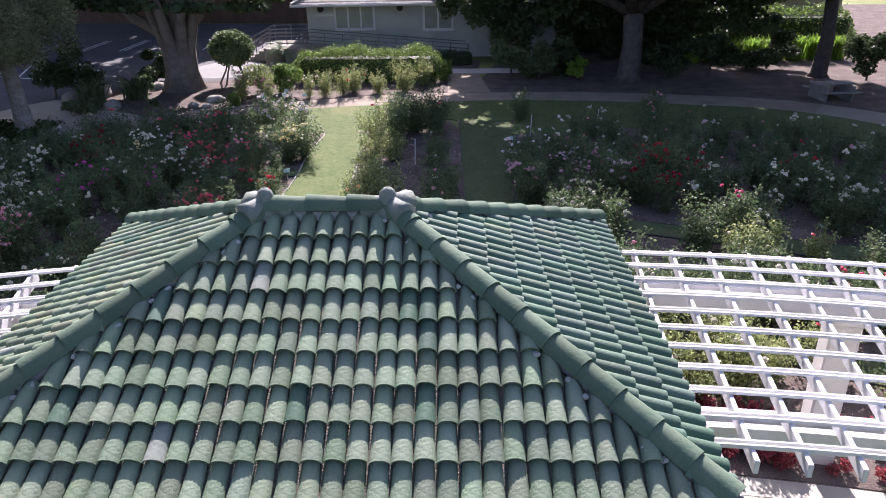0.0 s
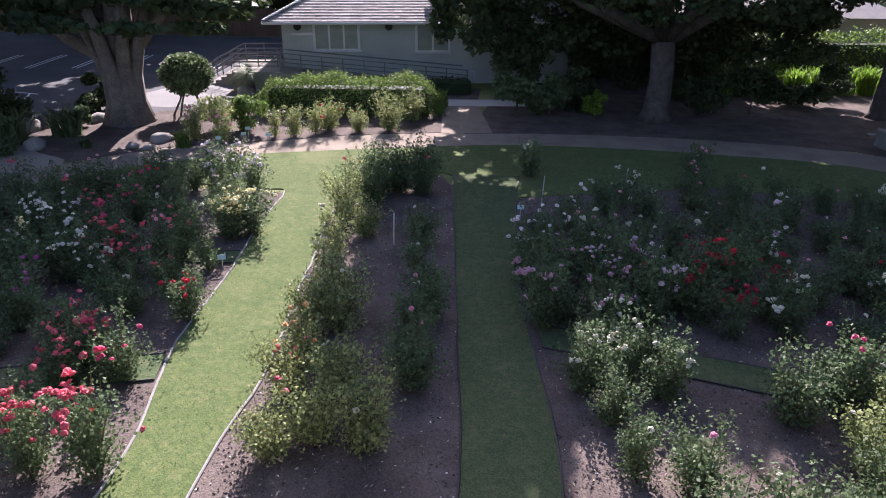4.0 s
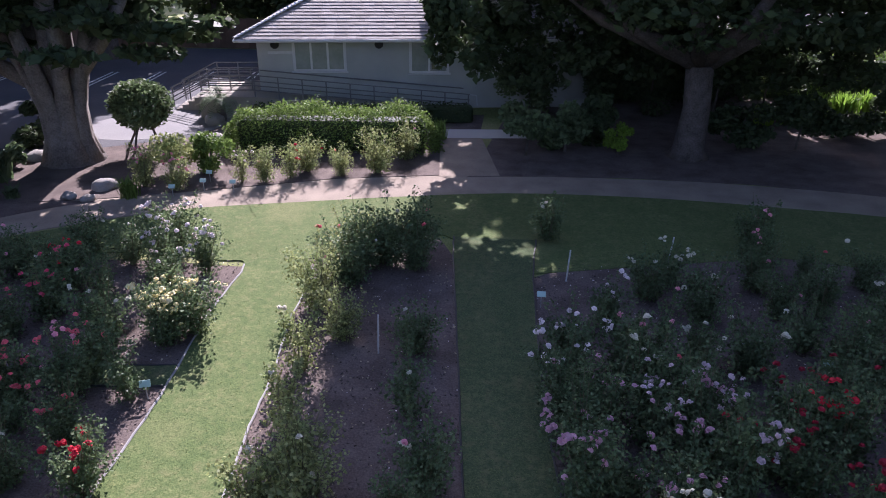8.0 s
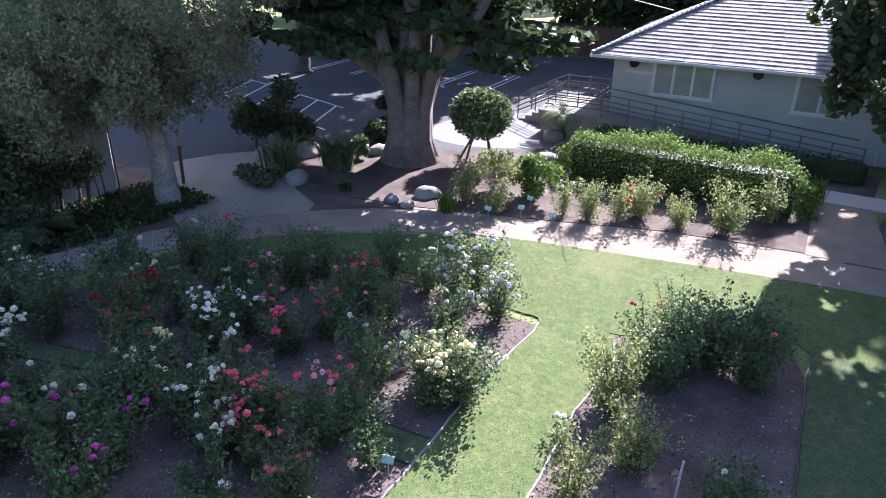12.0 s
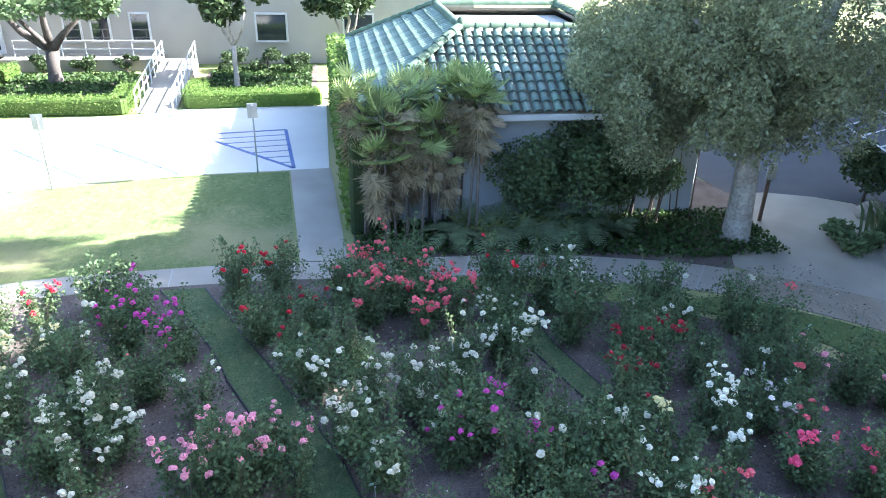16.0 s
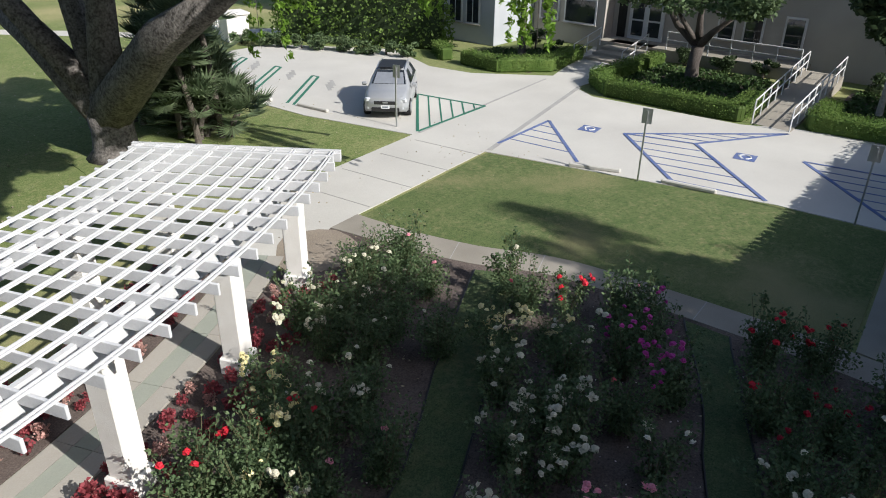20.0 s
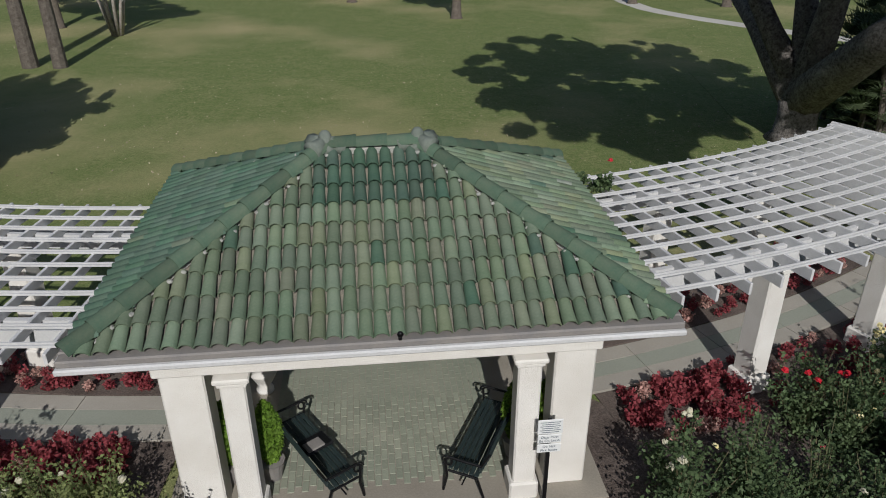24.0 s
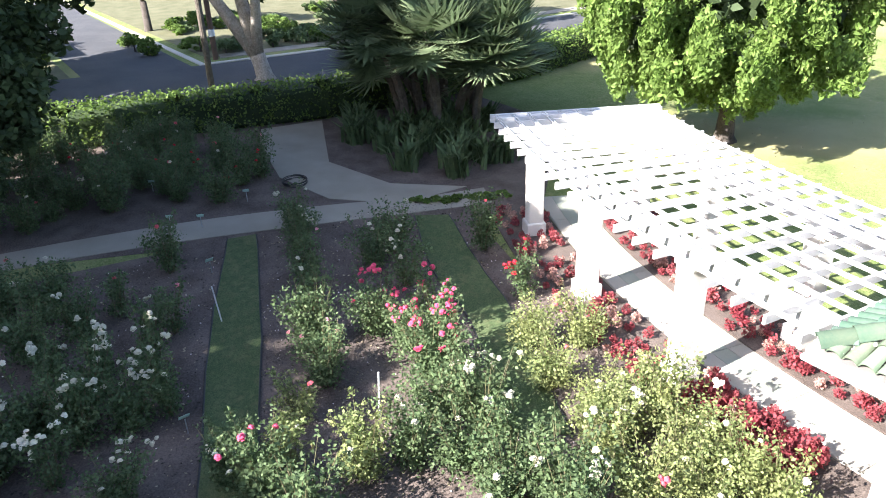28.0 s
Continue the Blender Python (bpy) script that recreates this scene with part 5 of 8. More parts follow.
for d0, d1 in ((21.0, -0.4), (-16.6, -34.0)):
    for rad in (27.0, 27.4, 27.8, 28.05, 28.32, 30.05, 30.45, 30.9, 31.2):
        n = int(abs(d1 - d0) / 0.72)
        for i in range(n):
            deg = d0 + (d1 - d0) * (i + bed_rng.uniform(0.2, 0.8)) / n
            if bed_rng.rand() < 0.14 or any(abs(deg - c) < 0.75 for c in (4.8, 11.5, 18.35, -21.2, -27.15, -33.2)) and rad in (27.4, 30.9, 27.8):
                continue
            plant_begonia(deg, rad + bed_rng.uniform(-0.1, 0.1), bed_rng.uniform(0.75, 1.35), 1.0, bed_rng.choice(3, p=(0.45, 0.32, 0.23)), "small red-leaved bedding begonia in mulch", rad > 28.2 and -28 < deg < 16)
for d0, d1, n in ((-0.6, 4.2, 56), (-16.4, -20.6, 36)):
    for i in range(n):
        plant_begonia(bed_rng.uniform(d0, d1), bed_rng.uniform(30.0, 31.3), bed_rng.uniform(1.0, 1.65), 1.15, bed_rng.choice(3, p=(0.55, 0.4, 0.05)), "tall crimson bedding plant massed beside the pavilion", True)
for kind, words in enumerate(("far rows of red-leaved bedding begonias", "further red-leaved bedding begonias in rows", "far rows of blush-leaved bedding begonias")):
    tagged(part("begonia_row", quads(np.concatenate(far_begonias[kind])), begonia[kind].materials[0]), words, "begonia", kind="stuff")


# ---------------------------------------------------------------- hedges, trees, palms
def leaf_slab(rng, x0, x1, y0, y1, z0, z1, n, size, wob=0.06):
    """Leaves over the top and sides of a clipped block."""
    out = []
    dx, dy, dz = x1 - x0, y1 - y0, z1 - z0
    areas = np.array([dx * dy, dx * dz, dx * dz, dy * dz, dy * dz])
    face = rng.choice(5, n, p=areas / areas.sum())
    u, w = rng.rand(n), rng.rand(n)
    p = np.empty((n, 3))
    for k in range(5):
        s = face == k
        if k == 0:
            p[s] = np.stack([x0 + dx * u[s], y0 + dy * w[s], np.full(s.sum(), z1)], 1)
        elif k < 3:
            p[s] = np.stack([x0 + dx * u[s], np.full(s.sum(), y0 if k == 1 else y1), z0 + dz * w[s]], 1)
        else:
            p[s] = np.stack([np.full(s.sum(), x0 if k == 3 else x1), y0 + dy * u[s], z0 + dz * w[s]], 1)
    return p + rng.normal(0, wob, (n, 3))


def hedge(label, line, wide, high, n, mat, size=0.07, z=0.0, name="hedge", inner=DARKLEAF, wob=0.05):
    """A clipped hedge along a line of the plan, leaves over a shade-dark core."""
    ob = thing(name, label, "hedge")
    rng = np.random.RandomState(len(label) + int(abs(line[0][0]) * 7))
    lots, core = [], []
    total = sum(math.dist(a, b) for a, b in zip(line, line[1:]))
    for a, b in zip(line, line[1:]):
        d = math.dist(a, b)
        p = leaf_slab(rng, 0, d, -wide / 2, wide / 2, 0.03, high, int(n * d / total) + 20, size, wob)
        ang = math.atan2(b[1] - a[1], b[0] - a[0])
        c, s = math.cos(ang), math.sin(ang)
        if wob > 0.11:  # loosely clipped: shoulders rounded, top uneven
            up = np.clip(p[:, 2] / high, 0, 1.1)
            p[:, 1] *= 1 - 0.38 * up**3
            end = np.clip(1 - np.minimum(p[:, 0], d - p[:, 0]) / 1.1, 0, 1)
            p[:, 2] -= 0.5 * high * end**2 * up
            p[:, 1] *= 1 - 0.35 * end**2
            p[:, 2] += up**3 * (0.09 * np.sin(p[:, 0] * 1.7 + a[0]) + 0.05 * np.sin(p[:, 0] * 4.1) - 0.14 * (2 * p[:, 1] / wide) ** 2)
        q = np.stack([a[0] + c * p[:, 0] - s * p[:, 1], a[1] + s * p[:, 0] + c * p[:, 1], z + p[:, 2]], 1)
        lots.append(leaves(rng, q, size, 1.4, 0.2))
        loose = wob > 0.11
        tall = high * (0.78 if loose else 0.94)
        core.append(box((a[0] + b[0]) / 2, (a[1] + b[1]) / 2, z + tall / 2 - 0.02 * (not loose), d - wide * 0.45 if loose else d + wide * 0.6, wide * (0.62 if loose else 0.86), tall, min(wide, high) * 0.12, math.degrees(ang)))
    # default inner is dark leaf green, painting the shade between the leaves
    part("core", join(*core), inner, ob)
    tagged(part("foliage", quads(np.concatenate(lots)), mat, ob), kind="stuff")
    return ob


def tree(name, label, x, y, trunk, limbs, balls, n, size, leaf, bark=BARK, base=0.4, droop=0.0, shell=0.5, long=1.7, rise=0.42):
    """trunk: rows of dx, dy, z, radius; limbs: ends dx, dy, z with a radius; balls: crown clumps dx, dy, z, rx, ry, rz."""
    ob = thing(name, label, "tree", pose(x, y, 0))
    rng = np.random.RandomState(int(abs(x * 13 + y * 7)) % 9999)
    flare = [(trunk[0][0], trunk[0][1], -0.05)] + [t[:3] for t in trunk]
    part("trunk", tube(flare, [trunk[0][3] * 1.45] + [t[3] for t in trunk], 14), bark, ob, soft=True)
    fork = trunk[-1]
    for lx, ly, lz, lr in limbs:
        mid = ((fork[0] + lx) / 2 + rng.uniform(-0.3, 0.3), (fork[1] + ly) / 2 + rng.uniform(-0.3, 0.3), fork[2] + (lz - fork[2]) * rise)
        part("limb", tube([fork[:3], mid, (lx, ly, lz)], [min(lr * 1.5, fork[3]), lr, lr * 0.4], 9), bark, ob, soft=True)
    at = puffs(rng, n, balls, shell)
    tagged(part("crown", quads(leaves(rng, at, size, long, 0.2, droop)), leaf, ob), kind="stuff")
    return ob


def crown(rng, n, x, y, z, rx, ry, rz, small=0.33):
    """n clumps spread over an uneven ellipsoid."""
    out = []
    for _ in range(n):
        d = rng.normal(size=3)
        d /= np.linalg.norm(d)
        k = rng.uniform(0.45, 1.0)
        s = rng.uniform(0.6, 1.3) * small
        out.append((x + d[0] * rx * k, y + d[1] * ry * k, z + d[2] * rz * k, rx * s, ry * s, rz * s))
    return out


def fan_leaf(rng, n=22, long=0.62, spread=130, split=0.45):
    """A palm fan: pleated blades from one point."""
    v = []
    for k in range(n):
        a = radians(-spread + 2 * spread * k / (n - 1))
        w = radians(spread / n)
        l = long * (0.75 + 0.25 * math.cos(a * 0.8)) * rng.uniform(0.9, 1.05)
        c, s = math.cos(a), math.sin(a)
        m = l * split
        dip = -0.16 * l
        v.append([(0, 0, 0), (m * math.cos(a - w), m * math.sin(a - w), 0.01), (l * c, l * s, dip), (m * math.cos(a + w), m * math.sin(a + w), 0.03)])
    return np.array(v)


def palm_crown(rng, n, reach, long, low=-70, high=75):
    """Fans on stalks all round a head, as an array of quads and the stalks."""
    out, stalks = [], []
    for _ in range(n):
        az, el = rng.uniform(0, 2 * math.pi), radians(rng.uniform(low, high))
        way = Vector((math.cos(az) * math.cos(el), math.sin(az) * math.cos(el), math.sin(el)))
        tip = way * reach * rng.uniform(0.8, 1.15)
        side = way.cross(Vector((0, 0, 1)))
        side = side.normalized() if side.length > 0.01 else Vector((1, 0, 0))
        m = Matrix.Translation(tip) @ Matrix((way, side, side.cross(way) * -1)).transposed().to_4x4()
        fan = fan_leaf(rng, 18, long * rng.uniform(0.8, 1.15))
        out.append(np.array([[tuple(m @ Vector(p)) for p in q] for q in fan]))
        stalks.append(tube([(0, 0, 0), tuple(tip)], 0.012, 4, False))
    return np.concatenate(out), join(*stalks)


def fan_palm(label, x, y, lean, high, r0, fans, reach, long, dead=0, group="", name="fan_palm"):
    ob = thing(name, label, "palm", pose(x, y, 0), group)
    rng = np.random.RandomState(int(abs(x * 31 + y * 17) * 10) % 9999)
    top = (lean[0], lean[1], high)
    steps = [(lean[0] * k * k, lean[1] * k * k, high * k) for k in np.linspace(0, 1, 9)]
    part("trunk", tube(steps, [r0 * (1.25 if i == 0 else 1.0 + 0.12 * (i % 2)) for i in range(9)], 9), PALMBARK, ob)
    q, st = palm_crown(rng, fans, reach, long, -42 if r0 > 0.15 and high < 8 else -25, 80)
    part("stalk", moved(st, pose(*top)), PALMLEAF, ob)
    tagged(part("fronds", quads(q + np.array(top)), FANLEAF if r0 < 0.08 else PALMLEAF, ob), kind="stuff")
    if dead:
        q, st = palm_crown(rng, dead, reach * 0.8, long * 0.9, -85, -25)
        tagged(part("dead_fronds", quads(np.concatenate([q - (0, 0, 0.15), q * (0.85, 0.85, 1.25) - (0, 0, 0.7)]) + np.array(top)), DEADLEAF, ob, "hanging dry brown fronds"), kind="stuff")
    return ob


def blade_clump(label, x, y, n, long, wide, mat, name="strap_plant", upright=0.5, category="plant", z=0.0):
    """Arching strap leaves from one root."""
    rng = np.random.RandomState(int(abs(x * 37 + y * 19) * 10) % 9999)
    v = []
    for _ in range(n):
        a, l = rng.uniform(0, 6.283), long * rng.uniform(0.6, 1.15)
        c, s = math.cos(a), math.sin(a)
        out = l * (1 - upright) * rng.uniform(0.4, 1.2)
        b = rng.normal(0, long * 0.12, 2)
        pts = [(b[0], b[1], 0), (b[0] + c * out * 0.4, b[1] + s * out * 0.4, l * upright * 0.75), (b[0] + c * out, b[1] + s * out, l * upright)]
        for i in range(2):
            w0, w1 = (wide * 0.5, wide * 0.6) if i == 0 else (wide * 0.6, wide * 0.12)
            p, q = pts[i], pts[i + 1]
            v.append([(p[0] - s * w0, p[1] + c * w0, p[2]), (p[0] + s * w0, p[1] - c * w0, p[2]), (q[0] + s * w1, q[1] - c * w1, q[2]), (q[0] - s * w1, q[1] + c * w1, q[2])])
    ob = tagged(part(name, quads(np.array(v)), mat), label, category)
    ob.matrix_basis = pose(x, y, z)
    return ob


def shrub(label, x, y, rx, ry, rz, n, mat, size=0.08, name="shrub", z=0.0, lumps=7):
    rng = np.random.RandomState(int(abs(x * 41 + y * 23) * 10) % 9999)
    ob = thing(name, label, "shrub", pose(x, y, z))
    part("stem", tube([(0, 0, 0), (0.05, 0.02, rz * 0.7), (0.1, 0, rz * 1.2)], [0.06, 0.04, 0.02], 6), BARK, ob)
    at = puffs(rng, n, crown(rng, lumps, 0, 0, rz, rx * 0.8, ry * 0.8, rz * 0.8, 0.5), 0.4)
    tagged(part("foliage", quads(leaves(rng, at[at[:, 2] > 0.02], size, 1.6, 0.2)), mat, ob), kind="stuff")
    return ob


# ---------------------------------------------------------------- far side: house, hedge, trees
asphalt_lot = flat("asphalt_lot", [(-12.4, 40.2), (-15.0, 38.6), (-18.4, 37.0), (-21.0, 33.6), (-21.9, 30.4), (-24.5, 30.0), (-30, 33), (-44, 40), (-40, 62), (-12, 62), (-11.8, 46.5), (-11.4, 42.5)], 0.012, ASPHALT, "dark asphalt parking lot with white bay lines", "road")
# pool of sun on the lot, laid as a paler sheet
flat("sunned_lot", smooth_line([(-11.6, 42.2), (-13.3, 40.2), (-15.6, 39.6), (-17.6, 41.2), (-16.0, 45.0), (-13.9, 46.8), (-12.2, 46.6)], 3, True), 0.018, SUNNED, "asphalt patch near the ramp painted paler as sunlit", "road")
for k in range(7):
    x = -13.6 - 2.75 * k
    for d in (0.0, 0.32):
        stripe(x - d, 49.6 - 0.35 * k, x - d - 0.5, 54.2 - 0.35 * k, 0.10, WHITEM, asphalt_lot, 0.02)
for k in range(6):
    stripe(-21.5 - 1.5 * k, 38.2 + 0.3 * k, -23.0 - 1.5 * k, 41.5 + 0.3 * k, 0.10, WHITEM, asphalt_lot, 0.02)
stripe(-20.5, 38.0, -31.0, 40.2, 0.10, WHITEM, asphalt_lot, 0.024), stripe(-22.5, 41.4, -33, 43.6, 0.10, WHITEM, asphalt_lot, 0.024)
mulch = flat("mulch_bed", [(-15.9, 32.2), (-12.2, 33.1), (-8.8, 34.4), (-5.2, 35.9), (-1.6, 36.7), (-2.0, 40.5), (-11.0, 40.5), (-12.3, 38.4), (-14.5, 37.9), (-17.6, 36.4), (-18.4, 33.6)], 0.03, SOIL, "mulched bed with boulders under the big tree", "soil")
flat("gravel_gap", [(-1.6, 36.6), (0.5, 36.9), (-0.4, 41.6), (-2.1, 41.4)], 0.024, DIRT, "pale trodden gap between hedges", "path")
flat("house_walk", [(-2.3, 41.4), (3.0, 41.9), (2.6, 43.2), (-2.6, 42.7)], 0.026, PALE, "pale concrete walk before the house", "path")
flat("under_trees", [(0.7, 37.0), (5, 37.15), (9, 36.95), (14.4, 35.9), (18.6, 32.7), (21.2, 27.4), (34, 30), (36, 50), (2.5, 46), (0, 41.6)], 0.02, SOIL, "dark shaded leaf litter under the trees", "soil")

house = thing("house", "single-storey grey-green stucco house with shingled hip roof", "house", pose(-11.0, 45.5, 0, 0, 0, 8.0))
W, D, EV = 15.5, 10.5, 3.3
part("wall", box(W / 2, 0.12, 1.6, W, 0.24, 3.2, 0.01), WALL, house)
part("wall", box(0.12, D / 2, 1.6, 0.24, D - 0.5, 3.2, 0.01), WALL, house)
part("wall", box(W - 0.12, D / 2, 1.6, 0.24, D - 0.5, 3.2, 0.01), WALL, house)
part("wall", box(W / 2, D - 0.12, 1.6, W, 0.24, 3.2, 0.01), WALL, house)
e0, e1 = (-0.75, -0.85), (W + 0.75, D + 0.85)
hx, top = 5.2, EV + 2.55
RF = [(e0[0], e0[1], EV), (e1[0], e0[1], EV), (e1[0], e1[1], EV), (e0[0], e1[1], EV), (e0[0] + hx, D / 2, top), (e1[0] - hx, D / 2, top)]
roof = part("roof", ([*RF, *((x, y, z - 0.12) for x, y, z in RF[:4])], [(0, 1, 5, 4), (1, 2, 5), (2, 3, 4, 5), (3, 0, 4), (6, 7, 1, 0), (7, 8, 2, 1), (8, 9, 3, 2), (9, 6, 0, 3), (9, 8, 7, 6)]), SHINGLE, house, "grey shingled hip roof")
courses = []
sh = random.Random(8)
for cr in ((RF[0], RF[1], RF[5], RF[4]), (RF[3], RF[0], RF[4], RF[4])):
    a, along, up, length, wide, left, right = slope_frame(*cr)
    out = along.cross(up)
    nrow = 22
    for r in range(nrow):
        s = r * length / nrow
        u, u1 = left * s / length, wide + (right - wide) * s / length
        while u < u1 - 0.1:
            l = min(sh.uniform(0.25, 0.6), u1 - u)
            o = a + along * u + up * s
            lift = 0.035 + sh.uniform(0, 0.012)
            q = [o + out * lift, o + along * (l - 0.015) + out * lift, o + along * (l - 0.015) + up * (length / nrow + 0.03) + out * 0.008, o + up * (length / nrow + 0.03) + out * 0.008]
            courses.append(([*q, o - out * 0.0, o + along * (l - 0.015)], [(0, 1, 2, 3), (4, 5, 1, 0)]))
            u += l
tagged(part("shingles", join(*courses), SHINGLE, roof, "staggered grey roof shingles"), kind="stuff")
part("gutter", box(W / 2, e0[1] - 0.05, EV - 0.06, W + 1.6, 0.12, 0.13, 0.03), WHITE, house, "white eaves gutter")
part("gutter", box(e0[0] - 0.05, D / 2, EV - 0.06, 0.12, D + 1.7, 0.13, 0.03), WHITE, house)
lay_caps(part("hip", tube([RF[0], RF[4]], 0.05, 5), SHINGLE, house), RF[0], RF[4], "hip_shingle", tile_mesh(0.11, 0.1, 0.3, 60, 4), 0.24, 0.03)


def window(parent, x, z, w, h, panes, y=0.0, name="window", frame_mat=WHITE):
    win = part(name, box(x, y - 0.03, z, w + 0.16, 0.08, h + 0.16, 0.01), frame_mat, parent, "white framed window")
    pw = w / panes
    for k in range(panes):
        part("pane", box(x - w / 2 + pw * (k + 0.5), y - 0.072, z, pw - 0.1, 0.012, h - 0.06), BLIND, win)
        part("blind", box(x - w / 2 + pw * (k + 0.5), y - 0.0685, z + h * 0.12, pw - 0.14, 0.004, h * 0.7), CREAMW, win)
    part("sill", box(x, y - 0.08, z - h / 2 - 0.1, w + 0.3, 0.18, 0.06, 0.015), frame_mat, win)
    return win


window(house, 2.85, 2.45, 2.3, 1.25, 3), window(house, 7.9, 2.40, 1.7, 1.35, 2), window(house, 12.4, 2.4, 1.7, 1.35, 2)
for x in (0.85, 5.6):
    v = part("vent", tube([(x, -0.02, 2.98), (x, -0.16, 2.98)], [0.2, 0.2], 12), IRON, house, "half-round dark eaves vent")
part("nameplate", box(1.1, -0.015, 2.6, 1.2, 0.03, 0.12, 0.005), STEEL, house)
# ramp with pipe rails along the front, landing and steps at the corner
ramp = thing("ramp", "concrete entrance ramp with dark pipe railings", "ramp", pose(-11.0, 45.5, 0, 0, 0, 8.0))
part("slope", ([(0, -1.75, 0), (9.8, -1.75, 0), (9.8, -0.35, 0), (0, -0.35, 0), (0, -1.75, 0.95), (0, -0.35, 0.95), (9.8, -1.75, 0.05), (9.8, -0.35, 0.05)],
               [(4, 6, 7, 5), (0, 1, 6, 4), (3, 5, 7, 2), (0, 4, 5, 3), (1, 2, 7, 6)]), CONCRETE, ramp)
part("landing", box(-1.2, 0.1, 0.475, 2.4, 3.7, 0.95, 0.02), CONCRETE, ramp)
for k in range(5):
    part("step", box(-2.6 - 0.3 * k, 0.6, (0.95 - 0.17 * (k + 1)) / 2, 0.3, 1.8, 0.95 - 0.17 * (k + 1), 0.01), CONCRETE, ramp)
for k in range(10):
    x = 0.1 + k * 1.06
    z = 0.95 - 0.9 * x / 9.8
    part("post", tube([(x, -1.7, z), (x, -1.7, z + 0.95)], 0.03, 6), RAILING, ramp)
for h in (0.3, 0.5, 0.7, 0.95):
    part("rail", tube([(-2.3, -1.7, 0.95 + h), (0, -1.7, 0.95 + h), (9.7, -1.7, 0.06 + h)], 0.028, 6), RAILING, ramp)
    for y in (-0.3, 1.5):
        part("rail", tube([(-0.2, y, 0.95 + h), (-2.4, y, 0.95 + h), (-4.1, y, 0.1 + h)], 0.028, 6), RAILING, ramp)
for x in (-0.3, -1.3, -2.3, -3.2, -4.0):
    for y in (-0.3, 1.5):
        z = 0.95 if x > -2.4 else 0.95 - (-2.4 - x) * 0.52
        part("post", tube([(x, y, z), (x, y, z + 0.98)], 0.03, 6), RAILING, ramp)
part("handrail", tube([(0.1, -0.28, 1.85), (9.5, -0.28, 0.98)], 0.03, 6), RAILING, ramp)
part("curb_rail", tube([(9.7, -1.7, 1.0), (10.0, -1.7, 0.95), (10.05, -1.7, 0.5)], 0.025, 6), STEEL, ramp)

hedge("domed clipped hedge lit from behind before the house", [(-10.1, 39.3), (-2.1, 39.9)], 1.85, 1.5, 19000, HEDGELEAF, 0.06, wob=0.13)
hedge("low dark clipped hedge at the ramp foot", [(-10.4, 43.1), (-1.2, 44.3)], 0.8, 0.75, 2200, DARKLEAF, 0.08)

crown_rng = np.random.RandomState(77)
big = tree("big_tree", "massive old tree with fluted multi-stem trunk", -15.2, 36.9, [(0, 0, 0.3, 0.85), (0.05, 0, 1.2, 0.72), (0, 0.1, 2.4, 0.78)],
     [(-3.4, -0.8, 5.2, 0.26), (2.8, 0.6, 6.5, 0.3), (0.4, 0.6, 9.0, 0.42), (-1.6, 1.5, 8.0, 0.34), (1.3, -1.0, 8.5, 0.34), (-4.5, 1.2, 7.0, 0.22), (4.4, -0.6, 7.5, 0.24)],
     crown(crown_rng, 60, 0.6, 0.5, 13.0, 6.6, 5.0, 6.6, 0.27) + crown(crown_rng, 18, -1.5, -0.5, 6.6, 6.0, 3.4, 1.6, 0.28) + crown(crown_rng, 44, -0.6, 0.0, 4.9, 7.0, 4.4, 1.1, 0.19) + crown(crown_rng, 44, 4.6, 0.5, 12.5, 3.4, 5.5, 5.0, 0.27) + crown(crown_rng, 30, -4.6, 6.5, 8.4, 3.4, 3.6, 2.4, 0.27), 105000, 0.27, DARKLEAF, GREYBARK)
for k in range(7):
    c, s = math.cos(0.9 * k), math.sin(0.9 * k)
    part("stem", tube([(0.62 * c, 0.62 * s, -0.05), (0.5 * c, 0.5 * s, 0.9), (0.52 * c, 0.52 * s, 2.0), (0.95 * c, 0.9 * s, 3.4), (1.7 * c, 1.5 * s, 5.4)], [0.5, 0.34, 0.32, 0.26, 0.2], 10), GREYBARK, big, soft=True)
tree("paperbark_tree", "pale-barked tree with hanging grey-green foliage", -18.5, 28.8, [(0, 0, 0.2, 0.38), (0.02, -0.06, 1.6, 0.31), (-0.05, -0.15, 3.2, 0.28)],
     [(-2.0, -2.2, 5.5, 0.12), (1.6, 0.4, 7.5, 0.16), (-1.0, 2.0, 7.0, 0.14), (0.6, -2.6, 6.0, 0.13), (-2.6, 1.0, 8.0, 0.14), (-1.2, -0.6, 11.0, 0.14)],
     [(*b[:3], 0.34 + 0.07 * (i % 7), 0.34 + 0.07 * (i % 5), 0.5 + 0.12 * (i % 6)) for i, b in enumerate(crown(crown_rng, 150, -0.4, -0.1, 7.0, 4.2, 5.2, 4.0, 0.17) + crown(crown_rng, 130, -0.7, -1.6, 4.5, 3.5, 3.8, 2.0, 0.16) + crown(crown_rng, 20, -1.6, -1.0, 12.0, 2.4, 2.4, 1.4, 0.2))], 165000, 0.06, OAKLEAF, PALEBARK, droop=0.7, shell=0.3)
